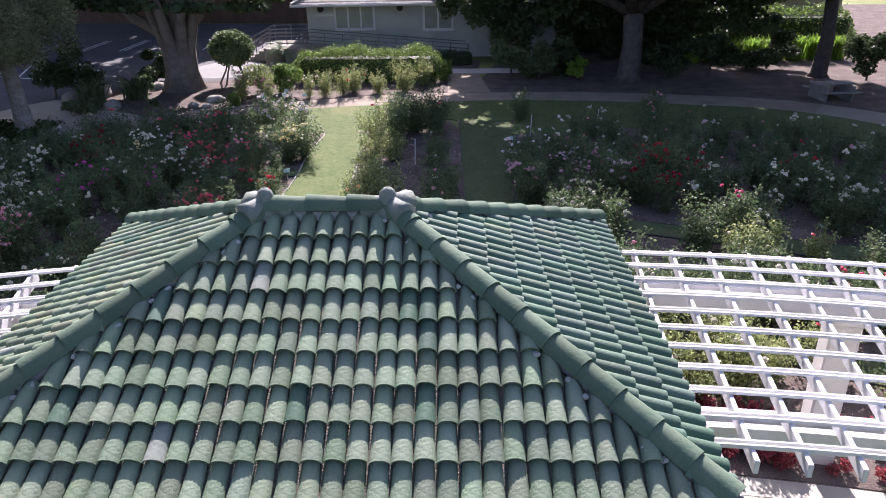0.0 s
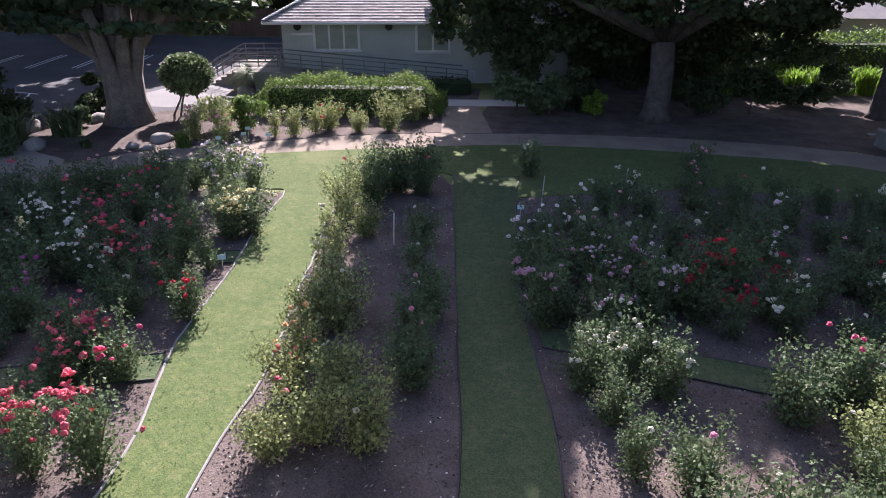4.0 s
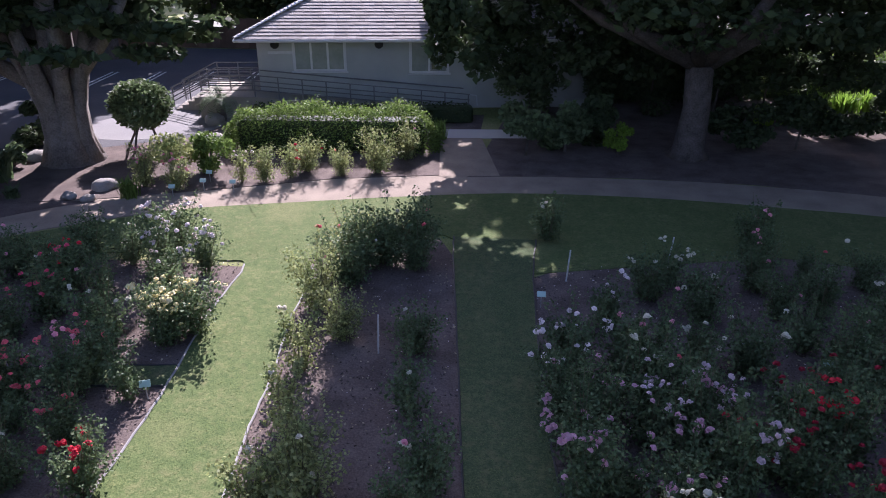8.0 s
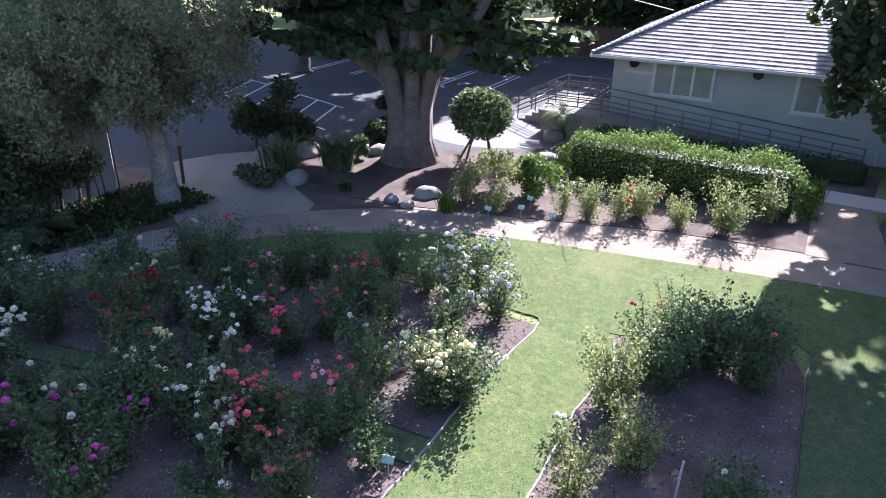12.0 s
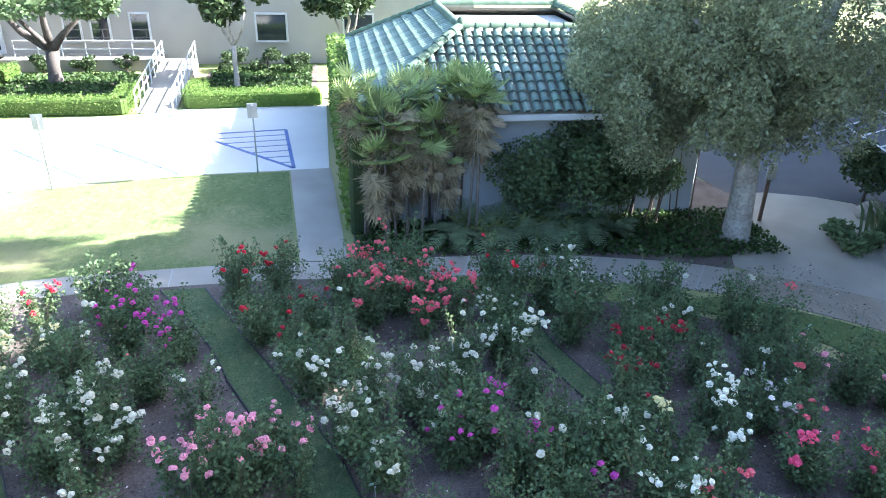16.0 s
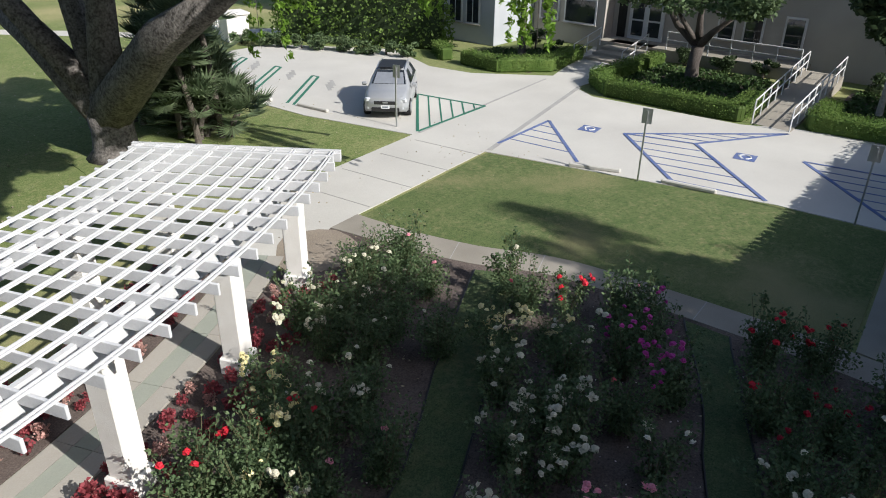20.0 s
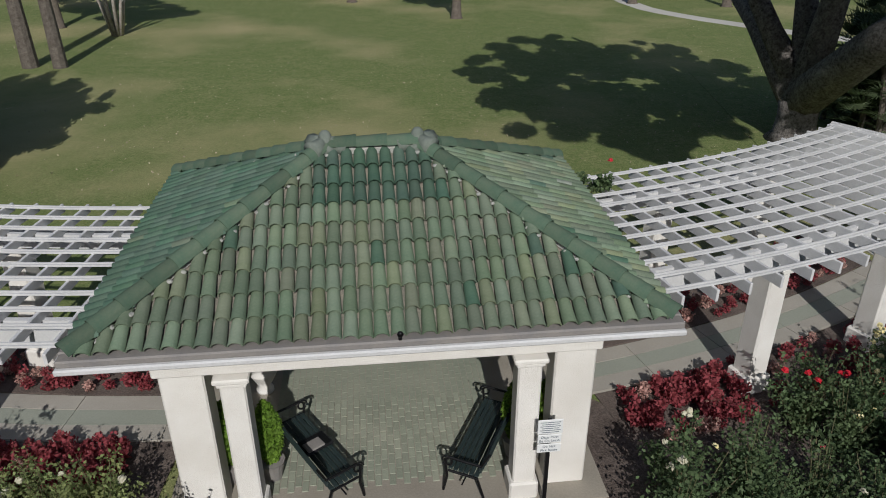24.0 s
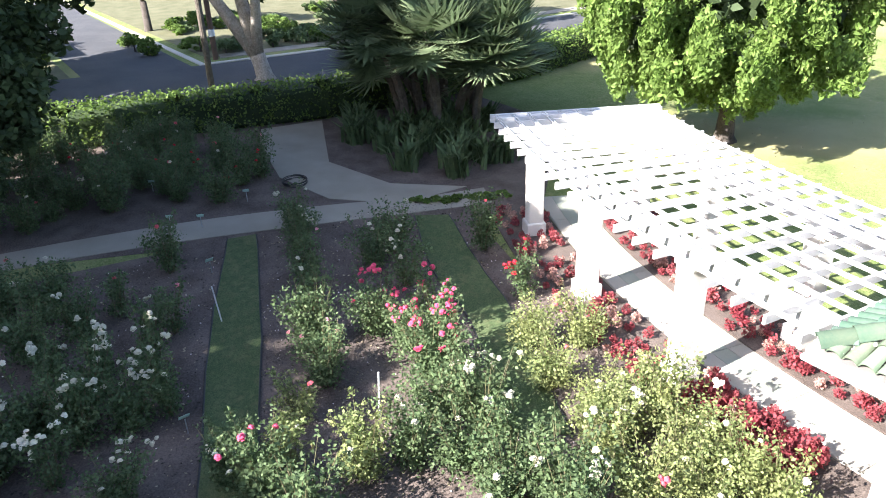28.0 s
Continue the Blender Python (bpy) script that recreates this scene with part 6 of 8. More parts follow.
tree("oak_tree", "broad dark oak shading the rose beds", 7.5, 40.0, [(0, 0, 0.3, 0.6), (0.1, 0.1, 1.8, 0.5), (0, 0.1, 3.4, 0.5)],
     [(-4.6, -1.2, 6.5, 0.24), (4.5, -1.5, 7.0, 0.26), (0.5, 2.0, 9.5, 0.3), (-1.5, -3.5, 7.5, 0.22), (2.0, -3.5, 7.8, 0.22), (-6.5, 1.5, 6.8, 0.2)],
     crown(crown_rng, 84, -0.9, 1.0, 11.0, 8.6, 6.0, 5.0, 0.25) + crown(crown_rng, 34, -4.6, 3.6, 3.9, 5.0, 2.0, 2.2, 0.25) + crown(crown_rng, 24, 4.0, 4.0, 4.0, 6.0, 2.4, 2.2, 0.25) + crown(crown_rng, 50, 1.5, 1.0, 7.0, 10.0, 4.5, 2.0, 0.2) + crown(crown_rng, 44, 1.2, -2.4, 6.6, 8.2, 1.8, 2.5, 0.2) + crown(crown_rng, 26, -8.8, 0.6, 5.2, 2.0, 1.6, 2.6, 0.27) + crown(crown_rng, 50, -8.9, -0.5, 12.3, 2.6, 6.5, 2.6, 0.38), 130000, 0.21, DARKLEAF)
# those by the street, grove path and mid lot are added for their shade
for x, y, h, rx, words in ((17.5, 41.5, 19.0, 7.5, "tall dark tree beyond the path"), (11.5, 50.0, 18.0, 7.5, "tall dark tree behind the hedge"), (4.0, 54.0, 18.0, 6.5, "tall dark tree beside the house"), (40.0, 33.0, 18.0, 9.0, "unseen tree added to shade the street"), (24.0, 27.5, 17.0, 5.0, "unseen tree added to shade the palm grove path"), (45.0, 30.0, 17.0, 8.0, "tall tree added to shade the road"), (-30.0, 46.5, 17.0, 8.0, "tall dark tree added to shade the lot"), (-25.0, 57.5, 19.0, 6.8, "tall dark tree behind the parking bays"), (-35.5, 55.0, 18.0, 6.8, "tall dark tree by the board fence")):
    tree("shade_tree", words, x, y, [(0, 0, 0.2, 0.42), (0.1, 0, 2.0, 0.34), (0, 0.1, 3.8, 0.32)], [(-2.5, -1, h * 0.62, 0.16), (2.6, 0.5, h * 0.66, 0.16), (0.2, 1.5, h * 0.8, 0.2), (0.5, -2.5, h * 0.6, 0.15)],
         crown(crown_rng, 40, 0, 0, h * 0.66, rx, rx * 0.8, h * 0.42, 0.27), 13000, 0.44, DARKLEAF)
# unseen canopy added to darken the corner path and dapple the pergola end
tree("leaning_tree", "unseen tall tree added to shade the corner path", 24.2, 25.6, [(0, 0, 0.2, 0.4), (0.1, -0.2, 2.5, 0.34), (0.3, -0.8, 5.0, 0.3)], [(1.5, -6.0, 11.0, 0.2), (3.0, -9.0, 12.0, 0.16), (-1.5, -4.0, 12.0, 0.16), (-9.0, -3.6, 11.8, 0.14)],
     crown(crown_rng, 14, -9.6, -3.6, 12.0, 2.4, 1.8, 0.6, 0.2) + crown(crown_rng, 60, 2.0, -7.5, 12.6, 6.0, 6.5, 2.2, 0.22) + crown(crown_rng, 46, 1.0, -7.8, 11.6, 5.4, 6.6, 0.9, 0.2), 26000, 0.4, DARKLEAF)
tree("hanging_tree", "dark leafy tree leaning over the east beds", 21.9, 24.0, [(0, 0, 0.2, 0.3), (0.1, 0, 1.8, 0.24), (0, 0.1, 3.2, 0.22)], [(-2.4, -0.5, 5.0, 0.1), (0.6, 1.2, 6.2, 0.12), (-0.6, -2.0, 5.0, 0.1)],
     crown(crown_rng, 50, -0.6, -0.6, 5.6, 3.6, 3.6, 3.6, 0.25), 34000, 0.15, DARKLEAF)
# unseen tree added so that its crown shades the east beds and strip
tree("shade_tree", "unseen tall tree added to shade the east beds", 20.8, 32.0, [(0, 0, 0.2, 0.45), (0.1, 0, 2.0, 0.36), (0, 0.1, 4.2, 0.34)], [(-3.5, -1, 11, 0.16), (2.6, 0.5, 12, 0.16), (0.2, 1.5, 13, 0.2), (-0.5, -3.5, 11, 0.15)],
     crown(crown_rng, 80, -1.6, 0, 12.2, 8.8, 8.0, 3.4, 0.24) + crown(crown_rng, 40, -8.6, -2.4, 11.8, 2.9, 1.8, 0.9, 0.3), 25000, 0.46, DARKLEAF)
# topiary tree with a round clipped head on several stems
topiary = thing("topiary_tree", "small tree clipped to a round head on bent stems", "tree", pose(-13.0, 38.2, 0))
for dx, dy in ((-0.9, 0.1), (0.5, 0.2), (0.9, -0.2), (-0.4, -0.3)):
    part("stem", tube([(dx, dy, 0), (dx * 0.55, dy, 0.7), (dx * 0.3, 0, 1.3)], [0.05, 0.045, 0.04], 6), BARK, topiary)
rg = np.random.RandomState(5)
tagged(part("head", quads(leaves(rg, puffs(rg, 5200, [(0, 0, 1.85, 1.15, 1.1, 0.9)], 0.8), 0.10, 1.5, 0.2)), ROSELEAF, topiary), kind="stuff")
shrub("tall dark shrub at the edge of the lot", -19.9, 35.4, 1.5, 1.35, 1.35, 2600, DARKLEAF, 0.1, lumps=10)
shrub("dark leafy shrub by the lot corner", -20.7, 34.4, 1.1, 0.9900000000000001, 1.0, 2600, DARKLEAF, 0.1, lumps=10)
shrub("low spreading green shrub in the mulch", -17.6, 31.8, 0.9, 0.81, 0.42, 1400, ROSELEAF, 0.1, lumps=10)
shrub("small shrub in the mulch beneath the tree", -16.9, 35.9, 0.5, 0.45, 0.55, 1400, ROSELEAF, 0.1, lumps=10)
shrub("dark rounded shrub beside the big tree", -17.6, 38.6, 1.2, 1.1, 1.0, 2600, DARKLEAF, 0.12)
for x, y, s in ((-16.8, 32.6, 0.5), (-13.1, 33.1, 0.28), (-12.4, 33.0, 0.25), (-12.4, 34.1, 0.42), (-19.6, 33.9, 0.55), (-18.6, 35.0, 0.6), (-17.3, 36.3, 0.5), (-16.6, 36.8, 0.45), (-12.2, 42.6, 0.55), (-18.9, 34.4, 0.4), (-11.0, 39.6, 0.5)):
    rr = random.Random(int(abs(x * 100)))
    bmr = bmesh.new()
    bmesh.ops.create_icosphere(bmr, subdivisions=3, radius=1)
    for v in bmr.verts:
        v.co *= 1 + 0.28 * noise.noise(v.co * 1.3 + Vector((x, y, 0))) + 0.08 * noise.noise(v.co * 4)
        v.co = Vector((v.co.x * s, v.co.y * s * 0.75, v.co.z * s * 0.6))
    d = bpy.data.meshes.new("boulder")
    bmr.to_mesh(d)
    bmr.free()
    d.shade_smooth()
    ob = tagged(part("boulder", d, ROCK), "weathered grey garden boulder in mulch", "boulder", "boulders under the tree")
    ob.matrix_basis = pose(x, y, s * 0.25, 0, 0, rr.uniform(0, 360))
for x, y, n, l, w, nm, up in ((-18.0, 33.2, 90, 1.9, 0.09, "giant bird of paradise clump in mulch", 0.55), (-16.5, 34.4, 95, 2.0, 0.09, "giant bird of paradise clump in mulch", 0.55), (-19.2, 35.2, 80, 1.8, 0.09, "bird of paradise clump by the lot", 0.55),
                              (-11.2, 33.4, 170, 0.95, 0.03, "pale green grassy strap-leaf clump", 0.6), (-14.9, 32.9, 90, 0.7, 0.05, "dark spiky strap-leaf clump in mulch", 0.5), (-17.6, 32.5, 80, 0.6, 0.05, "low grey-green strap-leaf clump", 0.5),
                              (-2.1, 41.2, 110, 1.0, 0.04, "tall grassy clump at the hedge end", 0.75)):
    blade_clump(nm, x, y, n, l, w, HEDGELEAF if n > 100 else ROSELEAF, upright=up, z=0.02)
shrub("flowering shrub with silvery leaves in the mulch", -10.6, 35.7, 1.15, 0.95, 0.75, 2200, ROSEPALE, 0.075, lumps=12)
shrub("dense bright green shrub in the mulch", -9.6, 36.0, 0.85, 0.8, 0.85, 2600, HEDGELEAF, 0.075, lumps=12)
bed("-11.2,34.4,pink,1.00 -10.0,34.2,pink,0.94 -10.6,34.4,coral,0.88 -8.2,35.2,pinkwhite,0.94 -7.4,35.3,none,1.00 -6.7,35.8,red-,1.12 -6.3,36.6,red-,1.10 -5.9,37.0,none,0.90 -5.0,36.3,none,0.88 -3.8,36.7,none,1.25 -3.0,38.3,none,1.00", True)
shrub("sunlit lime green shrub under the oak", 4.9, 39.9, 0.65, 0.55, 0.75, 900, LIMELEAF, 0.1)
for x, y, s in ((13.0, 45.6, 1.1), (14.2, 46.0, 1.2), (15.4, 46.2, 1.3), (16.6, 46.4, 1.4), (17.8, 46.5, 1.4), (19.0, 46.6, 1.4), (11.8, 45.2, 0.9), (20.2, 46.8, 1.4)):
    blade_clump("sunlit lime fern bank beyond the path", x, y, 240, 1.3 * s, 0.07, LIMELEAF, "fern", 0.7)
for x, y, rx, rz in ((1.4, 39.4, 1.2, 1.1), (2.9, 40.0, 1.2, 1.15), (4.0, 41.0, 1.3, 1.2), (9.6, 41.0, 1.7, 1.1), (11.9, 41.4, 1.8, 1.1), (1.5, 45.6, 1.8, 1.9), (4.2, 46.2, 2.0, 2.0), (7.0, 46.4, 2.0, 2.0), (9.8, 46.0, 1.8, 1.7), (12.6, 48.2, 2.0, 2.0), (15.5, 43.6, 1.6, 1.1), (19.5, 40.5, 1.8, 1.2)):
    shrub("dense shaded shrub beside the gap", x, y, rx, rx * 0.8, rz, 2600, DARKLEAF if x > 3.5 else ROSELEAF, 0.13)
hedge("tall dark unclipped hedge behind the oak", [(2.0, 49.6), (12.6, 50.4)], 1.8, 4.4, 7000, DARKLEAF, 0.17, wob=0.22)
# dark sheet hides the bright lawn, its shade put into the ground colour
flat("far_soil", [(1.2, 52.2), (44, 52.2), (46, 76), (1.2, 76)], 0.011, SOIL, "dark soil sheet standing in for shade behind the hedge", "soil")
hedge("tall sunlit hedge before the second house", [(13.0, 51.0), (23.0, 51.8)], 1.6, 2.3, 4500, HEDGELEAF, 0.12, wob=0.15)
# second house, mostly behind trees
house2 = thing("neighbour_house", "low house with grey shingled roof behind hedges", "house", pose(17.0, 60.0, 0, 0, 0, 2))
part("wall", box(0, 0, 1.4, 13, 9, 2.8, 0.02), CREAMW, house2)
part("roof", ([(-7.2, -5.2, 2.8), (7.2, -5.2, 2.8), (7.2, 5.2, 2.8), (-7.2, 5.2, 2.8), (-3.0, 0, 5.0), (3.0, 0, 5.0)], [(0, 1, 5, 4), (1, 2, 5), (2, 3, 4, 5), (3, 0, 4), (3, 2, 1, 0)]), SHINGLE, house2)
part("chimney", box(-3.4, -3.0, 4.2, 1.1, 0.9, 2.6, 0.03), CREAMW, house2)
# board fence and dark planting that close the lot
fence = thing("board_fence", "tall brown board fence behind the parking lot", "fence")
for k in range(60):
    part("board", box(-41.5 + k * 0.51, 62.3 + 0.06 * (k % 2), 1.0, 0.54, 0.03, 2.0 + 0.03 * (k % 3), 0.006), WOOD, fence)
for k in range(7):
    tree("boundary_tree", "dense dark boundary tree behind the lot", -46 + k * 8.0, 65.5 + 1.6 * (k % 2), [(0, 0, 0.2, 0.35), (0, 0, 2.5, 0.28)], [(-1.5, 0, 5, 0.12), (1.5, 0.5, 6, 0.12)],
         crown(crown_rng, 30, 0, 0, 8.0 if k < 4 else 5.0, 5.2, 3.0, 8.6 if k < 4 else 5.0, 0.33), 9000, 0.42, DARKLEAF)
picnic = thing("picnic_table", "weathered picnic table in the shade", "table", pose(16.2, 36.3, 0, 0, 0, 10))
part("tabletop", box(0, 0, 0.74, 1.9, 0.75, 0.05, 0.01), ROCK, picnic)
for s in (-1, 1):
    part("bench_board", box(0, s * 0.75, 0.44, 1.9, 0.28, 0.05, 0.01), ROCK, picnic)
    part("leg", box(s * 0.6, 0, 0.36, 0.1, 1.5, 0.72, 0.01), ROCK, picnic)

# ---------------------------------------------------------------- tiled building with palms
annex = thing("annex_building", "pale stucco annex with weathered green tile roof", "building")
AX0, AX1, AY0, AY1, AE, AR, IN = -31.0, -19.9, 18.6, 29.0, 3.3, 4.95, 3.0
part("wall", box((AX0 + AX1) / 2, (AY0 + AY1) / 2, 1.6, AX1 - AX0 - 1.2, AY1 - AY0 - 1.2, 3.2, 0.02), BLUEW, annex)
o4 = [(AX0, AY0), (AX1, AY0), (AX1, AY1), (AX0, AY1)]
i4 = [(AX0 + IN, AY0 + IN), (AX1 - IN, AY0 + IN), (AX1 - IN, AY1 - IN), (AX0 + IN, AY1 - IN)]
part("flat_roof", prism(i4, AR - 0.35, AR - 0.25), PALE, annex, "pale flat roof inside the tiled ring")
part("eave", box((AX0 + AX1) / 2, (AY0 + AY1) / 2, AE - 0.12, AX1 - AX0 + 0.1, AY1 - AY0 + 0.1, 0.18, 0.03), WHITE, annex, "pale moulded eaves")
for k in range(4):
    a, b, c, d = o4[k], o4[(k + 1) % 4], i4[(k + 1) % 4], i4[k]
    cr = ((*a, AE), (*b, AE), (*c, AR), (*d, AR))
    q = [Vector(p) for p in cr]
    sl = part("roof_slope", ([*q, *(p + Vector((0, 0, -0.08)) for p in q)], [(0, 1, 2, 3), (7, 6, 5, 4), (0, 4, 5, 1), (3, 2, 6, 7)]), DECK, annex)
    if k < 2:
        blue = tile_mesh(0.125, 0.1)
        blue.materials.append(material("weathered_tile", (0.11, 0.18, 0.14), 0.75, (0.20, 0.255, 0.20), 4.0, 24.0, 0.3, per_object=0.22, hue=0.02, spec=0.2))
        lay_tiles(sl, cr, 0.29, 0.40, tiles, data=blue)
    lay_caps(sl, (*a, AE + 0.08), (*d, AR + 0.08), "hip_cap")
    lay_caps(sl, (*d, AR + 0.04), (*c, AR + 0.04))
    part("finial", tube([(*d, AR + z) for z in (0.0, 0.14, 0.25, 0.36, 0.4)], [0.2, 0.15, 0.12, 0.08, 0.01], 10), TILE_CAP, annex, soft=True)
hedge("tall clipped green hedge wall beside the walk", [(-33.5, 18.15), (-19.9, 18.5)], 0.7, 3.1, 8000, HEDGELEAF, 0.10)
for k in range(18):
    rr = random.Random(k + 40)
    x, y = -18.9 - 1.5 * rr.random(), 18.5 + 0.175 * k + rr.uniform(-0.2, 0.2)
    fan_palm("slender clumping fan palm with dry skirts by the annex", x, y, (rr.uniform(-0.5, 0.6), rr.uniform(-0.5, 0.5)), rr.uniform(1.9, 4.0), 0.035, 11, 0.5, 0.5, 22, "fan palms by the annex")
ivy_bed = flat("ivy_bed", [(-18.3, 18.2), (-18.2, 22.4), (-17.7, 25.3), (-16.8, 27.8), (-18.0, 29.9), (-19.6, 29.8), (-20.4, 29.0), (-20.4, 18.8)], 0.018, SOIL, "shaded soil under ivy", "soil")
rg = np.random.RandomState(31)
pts = np.stack([rg.uniform(-20.4, -17.4, 9000), rg.uniform(18.3, 29.8, 9000), rg.uniform(0.04, 0.2, 9000)], 1)
pts = pts[(pts[:, 0] < -18.25 + np.maximum(0, pts[:, 1] - 22) * 0.16)]
tagged(part("ivy", quads(leaves(rg, pts, 0.10, 1.2, 0.15)), IVY), "low dark ivy groundcover along the path", "ivy", kind="stuff")
for k in range(6):
    blade_clump("arching dark fern by the annex wall", -19.4 + 0.3 * (k % 2), 21.4 + 0.5 * k, 70, 1.2, 0.10, FANLEAF, "fern", 0.5)
for x, y, rx, rz, n in ((-20.0, 23.2, 1.2, 1.3, 3000), (-19.8, 24.8, 1.3, 1.35, 3200), (-20.2, 26.4, 1.2, 1.2, 2400)):
    shrub("large glossy shrub against the annex", x, y, rx * 1.1, rx * 1.15, rz * 1.15, n * 2, ROSELEAF, 0.075, lumps=16)
for k in range(16):
    rr = random.Random(k + 90)
    x, y = -20.3 + rr.uniform(-0.8, 0.9), 26.6 + rr.uniform(-0.9, 1.6)
    ob = thing("cane_palm", "thin reddish cane stems beneath the tree", "palm", pose(x, y, 0), "cane stems by the annex")
    part("stem", tube([(0, 0, 0), (rr.uniform(-0.3, 0.3), rr.uniform(-0.3, 0.3), 2.8)], [0.022, 0.016], 6), WOOD, ob)

# ---------------------------------------------------------------- main building west of the car park
main = thing("main_building", "long pale stucco office building with double doors", "building")
BX = -43.0
part("wall", box(BX - 5, 12.0, 3.2, 10, 28.0, 6.4, 0.02), CREAMW, main)
part("wall", box(BX - 3.5, -4.4, 3.2, 9.0, 4.8, 6.4, 0.02), CREAMW, main, "pale wall of the left wing with a dark window")
part("wall", box(BX - 2.0, -15.0, 3.2, 14.0, 16.3, 6.4, 0.02), BLUEW, main)


def wall_window(parent, x, y, z, w, h, panes=1, label="dark window with pale frame"):
    win = part("window", box(x + 0.02, y, z, 0.08, w + 0.14, h + 0.14, 0.01), WHITE, parent, label)
    for k in range(panes):
        part("pane", box(x + 0.065, y - w / 2 + w * (k + 0.5) / panes, z, 0.012, w / panes - 0.07, h - 0.06), GLASS, win)
    part("sill", box(x + 0.06, y, z - h / 2 - 0.08, 0.16, w + 0.24, 0.07, 0.015), CREAMW, win)


part("porch_floor", box(BX + 0.9, 3.6, 0.3, 1.8, 11.0, 0.6, 0.02), CONCRETE, main)
door = part("door", box(BX + 0.03, 0.1, 1.75, 0.1, 2.1, 2.3, 0.01), WHITE, main, "white double doors with glass panels")
for k in (-1, 1):
    for z, h in ((1.2, 0.8), (2.15, 0.9)):
        part("pane", box(BX + 0.09, 0.1 + k * 0.5, z, 0.02, 0.68, h), GLASS, door)
# flat black slab painting the shade of a recess beside the doors
part("recess_shade", box(BX + 0.02, -1.4, 1.9, 0.06, 0.5, 2.6), IRON, main)
for y, w in ((4.6, 0.8), (6.0, 0.9), (8.0, 0.9), (14.8, 1.6), (19.5, 1.6)):
    wall_window(main, BX, y, 1.95, w, 1.4)
wall_window(main, BX + 1.0, -3.6, 1.9, 2.0, 1.3), wall_window(main, BX + 1.0, -5.7, 1.9, 1.2, 1.3)
for y in (-8.4, -9.7, -12.4):
    wall_window(main, BX + 5.0, y, 1.9, 0.9, 1.5, 2)
part("roof_edge", box(BX - 4.9, 12.0, 6.45, 10.4, 28.4, 0.2, 0.03), WHITE, main)
# entrance steps and ramp with white rails
steps = thing("entrance_steps", "concrete entrance steps with white metal rails", "steps", pose(-38.6, 0.0, 0, 0, 0, 0))
for k in range(4):
    part("step", box(-3.0 + 0.85 * k, 0.1, 0.075 * (4 - k), 0.9, 2.6, 0.15 * (4 - k), 0.01), CONCRETE, steps)
wramp = thing("entrance_ramp", "concrete entrance ramp with white metal rails", "ramp")
part("slope", ([(-32.9, 9.7, 0.02), (-32.7, 11.3, 0.02), (-41.4, 11.0, 0.6), (-41.5, 9.2, 0.6), (-32.9, 9.7, -0.05), (-32.7, 11.3, -0.05), (-41.4, 11.0, -0.05), (-41.5, 9.2, -0.05)],
               [(0, 1, 2, 3), (0, 4, 5, 1), (1, 5, 6, 2), (2, 6, 7, 3), (3, 7, 4, 0)]), CONCRETE, wramp)


def railing(parent, pts, n, mat, high=0.95):
    for h in (high, high * 0.55):
        part("rail", tube([(x, y, z + h) for x, y, z in pts], 0.03, 6), mat, parent)
    for i in range(n + 1):
        k = i / n * (len(pts) - 1)
        a, b = pts[int(min(k, len(pts) - 2))], pts[int(min(k, len(pts) - 2)) + 1]
        t = k - int(min(k, len(pts) - 2))
        x, y, z = (a[j] + (b[j] - a[j]) * t for j in range(3))
        part("post", tube([(x, y, z), (x, y, z + high)], 0.03, 6), mat, parent)


railing(wramp, [(-32.9, 9.75, 0.0), (-41.4, 9.3, 0.55)], 8, WHITE), railing(wramp, [(-32.7, 11.25, 0.0), (-41.3, 10.95, 0.55)], 8, WHITE)
railing(main, [(BX + 1.75, 2.2, 0.6), (BX + 1.75, 9.0, 0.6)], 6, WHITE)
for y in (-1.3, 1.5):
    railing(steps, [(1.0, y, 0.0), (-1.8, y, 0.5)], 2, WHITE)
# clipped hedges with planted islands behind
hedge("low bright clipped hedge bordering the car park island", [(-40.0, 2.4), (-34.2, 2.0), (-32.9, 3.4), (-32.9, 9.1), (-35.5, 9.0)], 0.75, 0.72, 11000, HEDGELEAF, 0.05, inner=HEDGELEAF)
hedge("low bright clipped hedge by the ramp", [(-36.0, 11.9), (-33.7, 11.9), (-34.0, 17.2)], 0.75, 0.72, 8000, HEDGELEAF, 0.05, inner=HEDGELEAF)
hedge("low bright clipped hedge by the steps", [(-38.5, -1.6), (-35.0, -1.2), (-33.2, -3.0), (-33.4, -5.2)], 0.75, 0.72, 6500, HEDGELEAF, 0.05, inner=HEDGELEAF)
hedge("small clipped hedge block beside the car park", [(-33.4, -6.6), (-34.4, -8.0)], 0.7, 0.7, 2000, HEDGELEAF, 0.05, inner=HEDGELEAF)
for poly in ([(-40.0, 2.6), (-34.0, 2.3), (-33.2, 3.6), (-33.2, 9.0), (-40.6, 9.0)], [(-40.8, 11.6), (-34.0, 11.8), (-34.2, 17.2), (-42.5, 17.2)], [(-40, -2.4), (-34, -1.6), (-33.4, -5), (-37, -6.5)]):
    flat("planted_island", poly, 0.02, SOIL, "dark planted island of soil and ivy", "soil")
    q = np.array(poly)
    cover = np.column_stack([litter_rng.uniform(q.min(0) + 0.3, q.max(0) - 0.3, (5200, 2)), litter_rng.uniform(0.04, 0.2, 5200)])
    cover = cover[[inside(a, b, poly) for a, b, _ in cover]]
    tagged(part("ivy", quads(leaves(litter_rng, cover, 0.13, 1.2, 0.15)), IVY), "low dark ivy covering the hedged island", "ivy", kind="stuff")
